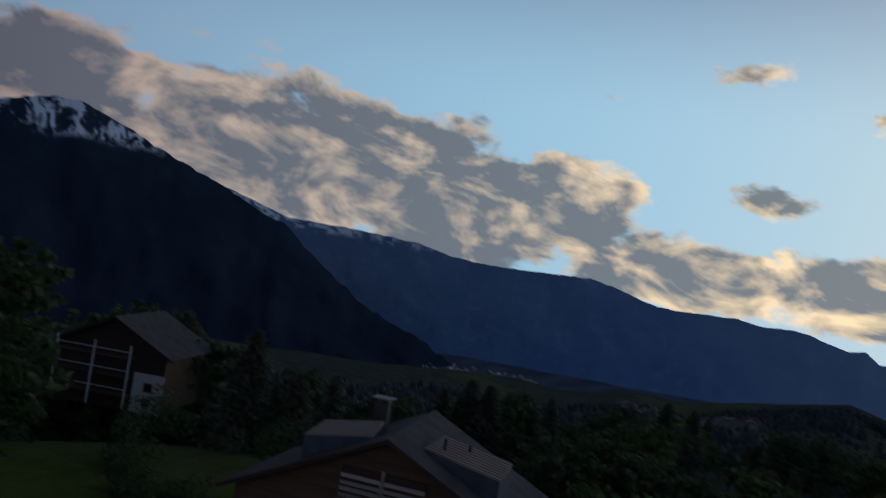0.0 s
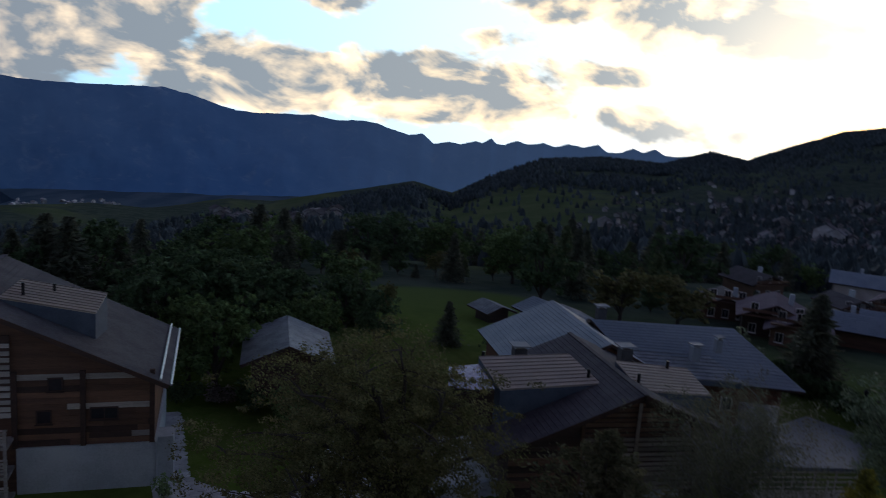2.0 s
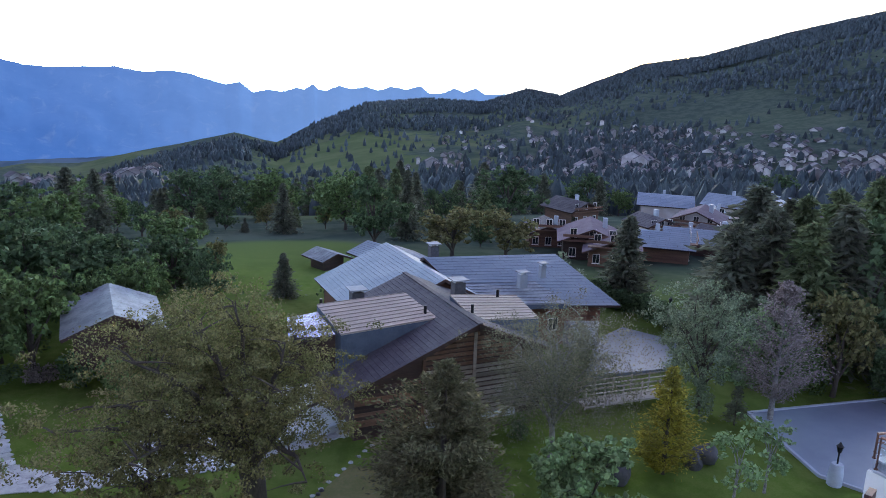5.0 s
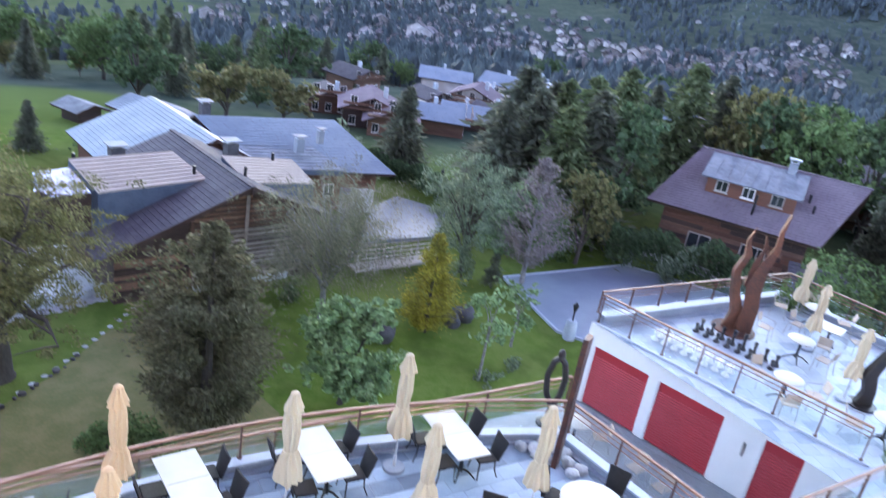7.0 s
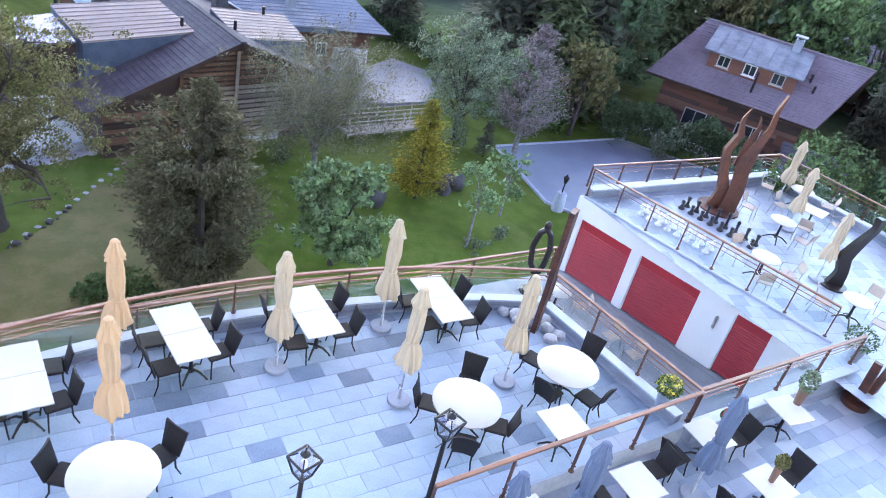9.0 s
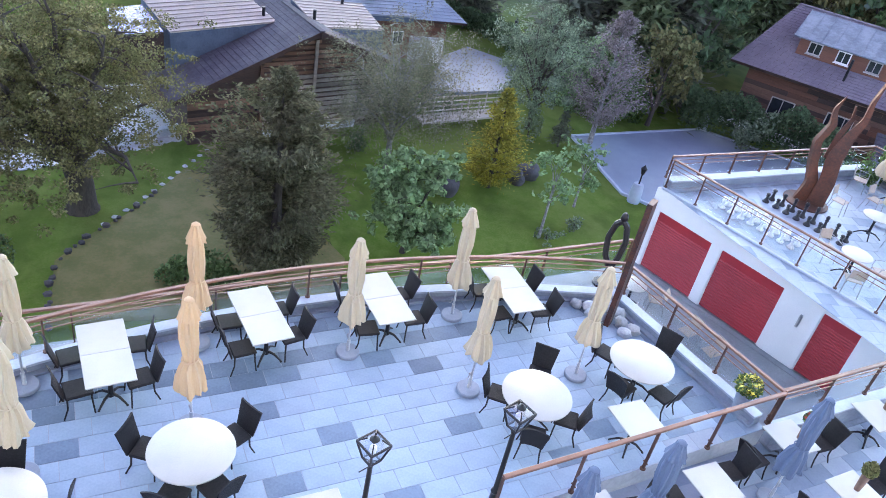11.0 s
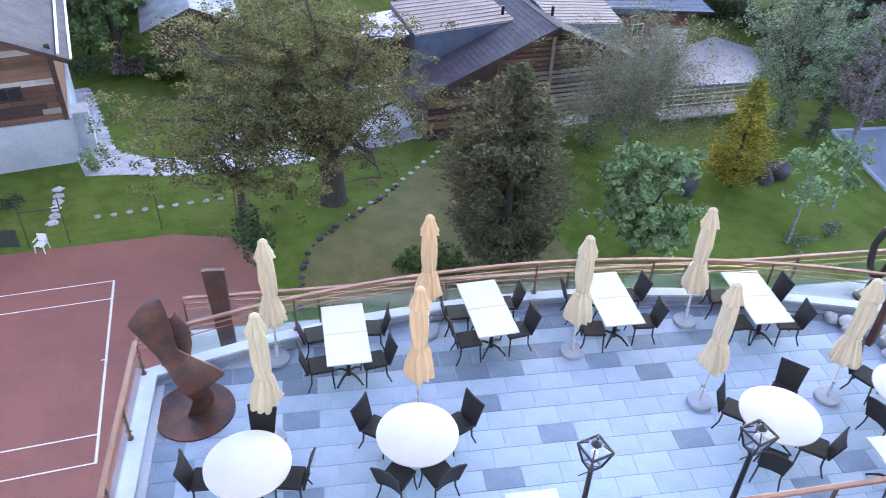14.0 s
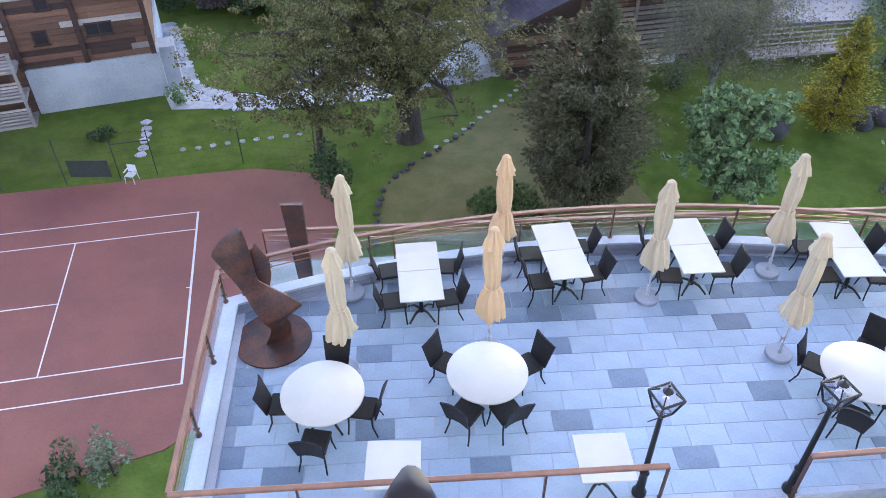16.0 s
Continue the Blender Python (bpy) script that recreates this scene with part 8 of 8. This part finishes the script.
# trees of the middle distance, from a few shared forms
PROTO = {
    "spruce": ("spruce", conifer(10, 2.5, 0.2, 420, 9, 0.34, 51, droop=0.35), "bark", "needle_blue", "tree"),
    "spruce2": ("spruce", conifer(10, 2.9, 0.2, 420, 9, 0.36, 52, droop=0.45, power=0.75), "bark", "needle_blue", "tree"),
    "larch": ("larch", conifer(10, 2.4, 0.16, 380, 9, 0.33, 53, power=0.65, droop=0.2), "bark", "needle_larch", "tree"),
    "round": ("broad_tree", broadleaf(10, 4.4, 2.0, 0.3, 4600, 0.34, 54, limbs=13), "bark", "leaf_green", "tree"),
    "round2": ("broad_tree", broadleaf(10, 3.8, 2.0, 0.3, 4200, 0.34, 55, limbs=12), "bark", "leaf_olive", "tree"),
    "dark": ("broad_tree", broadleaf(10, 4.2, 1.6, 0.3, 4600, 0.36, 56, limbs=13), "bark", "leaf_dark", "tree"),
}
SAID = {"spruce": "tall dark spruce on the wooded slope", "spruce2": "broad dark spruce on the wooded slope", "larch": "light green larch on the wooded slope", "round": "rounded green broadleaf tree on the slope",
        "round2": "olive-green broadleaf tree on the slope", "dark": "dark green broadleaf tree on the slope"}
first = {}


def mid_tree(kind, x, y, h, turn, wide=1.0):
    z = ground_z(x, y) - 0.2
    s = h / 10.0
    if kind not in first:
        nm, made, bark, leaf, cat = PROTO[kind]
        first[kind] = plant(nm, SAID[kind], cat, 0, 0, 0, made, bark, leaf, 0, "trees of the slope")
        ob = first[kind]
        ob.scale = (s * wide, s * wide, s)
        ob.location, ob.rotation_euler = (x, y, z), (0, 0, radians(turn))
        return ob
    ob = copy_thing(first[kind], at(x, y, z, turn))
    ob.scale = (s * wide, s * wide, s)
    return ob


# azimuth, distance, elevation of the tip, kind, width
KEY = [(13.0, 93, -10.0, "round2", 1.5), (17.2, 95, -10.2, "round2", 1.5), (15.2, 104, -11.0, "dark", 1.0), (26.4, 77, -9.8, "spruce2", 1.2), (22.2, 118, -10.2, "spruce", 1.1), (35.1, 76, -6.9, "spruce2", 1.6), (37.3, 80, -7.6, "spruce2", 1.3),
       (38.2, 78, -7.2, "larch", 1.1), (40.2, 74, -6.6, "larch", 1.1), (42.4, 82, -5.6, "larch", 1.1), (44.4, 78, -6.4, "spruce", 1.1), (46.8, 76, -4.4, "larch", 1.2), (49.2, 78, -4.8, "spruce", 1.1),
       (51.6, 74, -5.4, "round2", 0.8), (53.6, 72, -6.0, "dark", 0.8), (56.0, 70, -6.2, "round", 0.8), (61.2, 62, -8.0, "spruce", 0.8), (34.0, 66, -9.6, "spruce2", 1.2), (36.4, 68, -8.2, "spruce2", 1.3), (38.9, 65, -9.0, "larch", 1.3), (40.9, 67, -7.6, "spruce", 1.4), (42.6, 69, -8.4, "dark", 0.9), (41.6, 60, -13.4, "round2", 0.8), (60.0, 78, -6.0, "dark", 0.9), (63.0, 80, -5.5, "spruce", 1.1), (66, 76, -5.5, "dark", 0.9),
       (0.0, 74, -13.6, "spruce", 1.3), (4.0, 71, -15.2, "dark", 0.9), (9.0, 110, -12.4, "dark", 0.8), (-19.5, 76, -10.6, "dark", 1.0), (-17.2, 82, -10.8, "dark", 1.1), (-14.6, 78, -11.4, "dark", 1.0), (-21.5, 80, -10.2, "dark", 1.0), (-12.0, 84, -12.0, "dark", 1.0),
       (-17.6, 58, -14.2, "round", 1.0), (-22.0, 66, -11.6, "dark", 1.1), (-19.0, 70, -11.0, "dark", 1.1), (-15.5, 72, -11.6, "dark", 1.2), (-12.5, 74, -12.2, "dark", 1.2), (-10.5, 66, -13.8, "round", 0.9), (-8.0, 78, -12.2, "dark", 1.2), (-5.6, 72, -13.6, "dark", 0.9),
       (-10.0, 122, -9.8, "dark", 1.0), (-8.0, 118, -10.2, "round2", 1.0), (-6.0, 120, -9.9, "larch", 1.2), (-4.2, 124, -10.3, "dark", 1.0), (-1.2, 124, -10.0, "round2", 1.0), (1.0, 128, -10.3, "larch", 1.2), (3.2, 124, -10.2, "round2", 1.0), (5.4, 126, -10.3, "dark", 1.0), (7.6, 122, -10.2, "spruce", 1.2), (10.2, 120, -10.4, "dark", 1.0), (-19.6, 62, -14.0, "round", 0.9), (-13.2, 64, -14.6, "round", 0.7), (-9.8, 72, -14.0, "round", 0.9), (-7.0, 80, -12.4, "spruce", 1.3), (-5.0, 84, -12.6, "round2", 0.8), (-9.0, 92, -11.4, "spruce", 1.2), (-2.8, 120, -11.2, "spruce", 1.2),
       (-45.4, 92, -7.0, "spruce2", 1.1), (-52.6, 132, -6.6, "dark", 0.9), (-50.5, 128, -6.4, "spruce2", 1.0), (-39.2, 96, -9.4, "spruce", 1.1), (-27.6, 92, -8.4, "spruce", 1.4), (-29.0, 95, -8.2, "spruce2", 1.2), (-26.0, 96, -8.8, "dark", 1.0), (-24.2, 94, -9.4, "spruce", 1.2), (-31.0, 100, -9.2, "spruce", 1.2),
       (-64, 74, -3.5, "dark", 1.1), (-67, 70, -2.5, "spruce2", 1.2), (-64.5, 92, -5.4, "dark", 1.0), (-70, 66, -2.0, "dark", 1.1), (-34.5, 110, -10.2, "dark", 1.0), (-42.0, 118, -9.6, "dark", 1.0), (-48.5, 120, -8.4, "dark", 1.0), (-57, 130, -7.6, "dark", 1.1)]
gk = random.Random(77)
for az_, r_, el_, kind, wide in KEY:
    r_ += 16 if az_ > 43 else 0
    x, y = r_ * math.sin(radians(az_)), r_ * math.cos(radians(az_))
    h = EYE_Z + r_ * math.tan(radians(el_)) - ground_z(x, y)
    mid_tree(kind, x, y, max(h, 2.5), gk.uniform(0, 360), wide)
# fill of the wooded slope; open meadow and house plots stay free
HOUSE_LINES = [(math.degrees(math.atan2(r[0], r[1])), math.hypot(r[0], r[1])) for r in MID]
HOUSE_SPOTS = [(r[0], r[1]) for r in MID] + [(-12.2, 56.5), (14, 62), (20, 62), (29, 57), (-62, 55), (62, 40), (-88, 66), (-80, 60), (-84, 70), (-92, 62), (-82, 66)]
count = 0
while count < 240:
    az_, r_ = gk.uniform(-72, 68), 84 + 150 * gk.random() ** 0.8
    x, y = r_ * math.sin(radians(az_)), r_ * math.cos(radians(az_))
    if (-8 < az_ < 4.5 and 84 < r_ < 118) or (-61 < az_ < -46 and r_ < 118):
        continue
    if any(math.hypot(x - a, y - b) < 9 for a, b in HOUSE_SPOTS):
        continue
    if any(abs(az_ - a) < 2.3 and d - 46 < r_ < d for a, d in HOUSE_LINES):
        continue
    kind = gk.choice(("spruce", "spruce2", "larch", "round", "dark", "dark") if az_ > -6 else ("dark", "dark", "spruce", "spruce2", "round"))
    mid_tree(kind, x, y, gk.uniform(6, 11) + (1.5 if kind.startswith("spruce") else 0), gk.uniform(0, 360), gk.uniform(0.9, 1.3))
    count += 1


# ---- far forest, village, valley ----
def near_any(x, y, spots, d):
    return any((x - a) ** 2 + (y - b) ** 2 < d * d for a, b in spots)


def village_low(a):
    """Lowest elevation in degrees at which the village shows from the balcony, at an azimuth."""
    return float(np.interp(a, [5.7, 17.5, 23.6, 31.4, 40.7, 55], [-9.7, -9.7, -7.3, -6.7, -6.1, -4.8]))


def village_high(a):
    return float(np.interp(a, [5.7, 9.1, 14.9, 19.0, 25.2, 31.0, 40.0, 55], [-8.9, -7.1, -3.4, -2.6, -3.6, -3.5, -2.5, -1.0]))


def far_forest():
    """Thousands of small firs on the far slopes, joined."""
    g = np.random.RandomState(91)
    vs, fs, n = [], [], 0
    tries = 150000
    az = np.radians(g.uniform(-75, 66, tries))
    r = np.sqrt(g.uniform(190.0 ** 2, 1345.0 ** 2, tries))
    x, y = r * np.sin(az), r * np.cos(az)
    zg = ground_height(x, y)
    deg = np.degrees(az)
    rc = np.interp(deg, HAZ, HRC)
    kept = 0
    for i in range(tries):
        if r[i] > rc[i] + 25:
            continue
        s = r[i] / rc[i]
        patch = fbm(x[i] * 0.006, y[i] * 0.006, 3.3, 3)
        if r[i] < 430:
            p = 0.72 + patch
        elif deg[i] > 24 and s > 0.74:
            p = 1.0 + 0.2 * patch
        elif s > 0.8:
            p = 0.85 + 0.5 * patch
        elif deg[i] < 0:
            p = 0.30 + 1.3 * patch
        else:
            p = 0.34 + 0.9 * patch
        up = math.degrees(math.atan2(zg[i] - EYE_Z, r[i]))
        if -2.2 < deg[i] < 10.3 and 425 < r[i] < 705:
            p = 0.05 if patch < 0.12 else 0.5
        elif deg[i] > 6 and village_low(deg[i]) - 0.2 < up < village_high(deg[i]):
            p *= 0.85
        if g.uniform() > p:
            continue
        h = g.uniform(4.5, 9.5) * (1.15 if r[i] < 400 else 0.85)
        w = h * g.uniform(0.2, 0.34)
        z = zg[i] - 1.0
        a0 = g.uniform(0, 6.28)
        tip = (x[i] + g.uniform(-0.5, 0.5), y[i], z + h)
        k = 5
        roundish = g.uniform() < 0.35
        b = [(x[i] + w * g.uniform(0.75, 1.25) * math.cos(a0 + 6.283 * j / k), y[i] + w * g.uniform(0.75, 1.25) * math.sin(a0 + 6.283 * j / k), z + h * (0.3 if roundish else 0.12) * g.uniform(0.6, 1.4)) for j in range(k)]
        m_ = [(x[i] + w * 0.72 * math.cos(a0 + 0.6 + 6.283 * j / k), y[i] + w * 0.72 * math.sin(a0 + 0.6 + 6.283 * j / k), z + h * (0.78 if roundish else 0.5) * g.uniform(0.85, 1.1)) for j in range(k)]
        vs += b + m_ + [tip]
        for j in range(k):
            q = (j + 1) % k
            fs += [(n + j, n + q, n + k + j), (n + q, n + k + q, n + k + j), (n + k + j, n + k + q, n + 2 * k)]
        n += 2 * k + 1
        kept += 1
    ob = mesh_object("far_forest", vs, fs, M["hazy_wood"])
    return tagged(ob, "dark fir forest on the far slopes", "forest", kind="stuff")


far_forest()


def house_boxes(spots, name, label, seed, material_wall, material_roof):
    """Many tiny gabled houses, walls and roofs as two joined meshes."""
    g = random.Random(seed)
    wv, wf, rv, rf = [], [], [], []
    for x, y, z, w, d, h in spots:
        a = g.uniform(-0.5, 0.5) + math.atan2(-x, y)
        c, s = math.cos(a), math.sin(a)
        at_ = lambda u, v, zz: (x + u * c - v * s, y + u * s + v * c, z + zz)
        n = len(wv)
        e, r = h, h + w * 0.26
        wv += [at_(u, v, zz) for v in (-d / 2, d / 2) for u, zz in ((-w / 2, -4), (w / 2, -4), (w / 2, e), (0, r), (-w / 2, e))]
        wf += [(n, n + 1, n + 2, n + 3, n + 4), (n + 9, n + 8, n + 7, n + 6, n + 5), (n, n + 4, n + 9, n + 5), (n + 1, n + 6, n + 7, n + 2)]
        n = len(rv)
        o = 0.9
        rv += [at_(u, v, zz) for v in (-d / 2 - o, d / 2 + o) for u, zz in ((-w / 2 - o, e - 0.3), (0, r + 0.25), (w / 2 + o, e - 0.3), (-w / 2 - o, e - 0.65), (w / 2 + o, e - 0.65), (0, r - 0.1))]
        rf += [(n, n + 1, n + 7, n + 6), (n + 1, n + 2, n + 8, n + 7), (n + 3, n + 9, n + 11, n + 5), (n + 5, n + 11, n + 10, n + 4), (n, n + 3, n + 5, n + 1), (n + 1, n + 5, n + 4, n + 2)]
    ob = mesh_object(name, wv, wf, M[material_wall])
    tagged(ob, label, "village", kind="stuff")
    roofs = mesh_object("roofs", rv, rf, M[material_roof], ob)
    tagged(roofs, kind="stuff")
    return ob


def slope_range(az_, el_):
    """Distance at which the hillside shows at an azimuth and elevation, or None."""
    rr = np.linspace(270, 1200, 90)
    zz = ground_height(rr * math.sin(radians(az_)), rr * math.cos(radians(az_)))
    els = np.degrees(np.arctan2(zz - EYE_Z, rr))
    return float(np.interp(el_, np.maximum.accumulate(els), rr)) if els[0] < el_ < els[-1] else None


gv = random.Random(12)
village = []
while len(village) < 600:
    az_ = gv.uniform(6, 56)
    el_ = village_low(az_) + (village_high(az_) - village_low(az_)) * gv.random() ** 1.55
    r_ = slope_range(az_, el_)
    if r_ is None or gv.random() > np.interp(az_, [6, 11, 16], [0.35, 0.7, 1.0]):
        continue
    x, y = r_ * math.sin(radians(az_)), r_ * math.cos(radians(az_))
    if fbm(x * 0.007, y * 0.007, 8.0, 2) < -0.22:
        continue
    k = 1.9 if gv.random() < 0.05 else 1.0
    village.append((x, y, ground_z(x, y) + 1.0, gv.uniform(2.2, 4.4) * k, gv.uniform(2.2, 4.2) * k, gv.uniform(1.2, 2.4)))
for az_, el_, w, h in ((26.2, -6.35, 12.0, 5.5), (27.0, -6.35, 8.0, 4.5), (23.4, -5.9, 9.0, 4.0), (22.6, -6.9, 7.0, 3.0)):
    r_ = slope_range(az_, el_)
    x, y = r_ * math.sin(radians(az_)), r_ * math.cos(radians(az_))
    village.append((x, y, ground_z(x, y) + 1.0, w, 7.0, h))
for _ in range(60):
    az_, r_ = gv.uniform(-18, -9), gv.uniform(500, 610)
    x, y = r_ * math.sin(radians(az_)), r_ * math.cos(radians(az_))
    village.append((x, y, ground_z(x, y) + 1.0, gv.uniform(6, 10), gv.uniform(6, 10), gv.uniform(3, 6)))
house_boxes(village, "far_village", "scattered pale village chalets on the far hillside", 5, "far_white", "far_roof")
towns = []
while len(towns) < 1100:
    az_, el_ = gv.uniform(-56, -10), 0
    r_ = gv.uniform(1500, 3500)
    x, y = r_ * math.sin(radians(az_)), r_ * math.cos(radians(az_))
    if fbm(x * 0.0016, y * 0.0016, 1.0, 3) < 0.0:
        continue
    towns.append((x, y, ground_z(x, y) + 2.0, gv.uniform(8, 18), gv.uniform(8, 18), gv.uniform(5, 9)))
house_boxes(towns, "valley_towns", "pale towns scattered over the valley floor", 6, "far_white", "far_white")


# ---- paving pieces of the upper terrace ----
bm = bmesh.new()
add_slab(bm, [(x, y, -0.008) for x, y in MAIN], 0.006, down=(0, 0, -1))
floor = tagged(part("floor", bm, M["grout"]), "pale blue-grey stone paving with dark tiles set in", "floor", kind="structure")
whole = bmesh.new()
add_slab(whole, [(-TILE_X / 2 + 0.006, -TILE_Y / 2 + 0.006, 0.0), (TILE_X / 2 - 0.006, -TILE_Y / 2 + 0.006, 0.0), (TILE_X / 2 - 0.006, TILE_Y / 2 - 0.006, 0.0), (-TILE_X / 2 + 0.006, TILE_Y / 2 - 0.006, 0.0)], 0.007, down=(0, 0, -1))
bmesh.ops.recalc_face_normals(whole, faces=whole.faces[:])
shared = {}
for key in ("tile", "tile_dark"):
    me = bpy.data.meshes.new(key)
    whole.to_mesh(me)
    me.materials.append(M[key])
    shared[key] = me
whole.free()
gt = random.Random(31)
loose = {"tile": bmesh.new(), "tile_dark": bmesh.new()}
made = 0
for mid, cut, full in sorted(tile_grid(MAIN, 0.0, (-3.9, 5.4), TILE_TURN, TILE_X, TILE_Y), key=lambda r: r[0][1]):
    is_dark = any(abs(mid[0] - x) < TILE_X / 2 and abs(mid[1] - y) < TILE_Y / 2 for x, y in DARK)
    edge_row = 10.05 < mid[1] - 0.05 * mid[0] < 10.46 and gt.random() < 0.8
    border = mid[0] < -3.2 or mid[0] > 10.5 or mid[1] > terrace_edge(max(-4, min(mid[0], 10.9))) - 0.75 and gt.random() < 0.45
    key = "tile_dark" if is_dark or edge_row or border else "tile"
    if full and made < 296:
        ob = new("tile", shared[key])
        ob.parent = floor
        ob.matrix_local = pose(mid[0], mid[1], gt.uniform(-0.0012, 0.0012), 0, 0, math.degrees(TILE_TURN))
        made += 1
    else:
        add_slab(loose[key], [(x, y, 0.0) for x, y in cut], 0.007, down=(0, 0, -1))
for key, bm in loose.items():
    tagged(part("edge_tiles", bm, M[key + "_joined"], floor), kind="stuff")
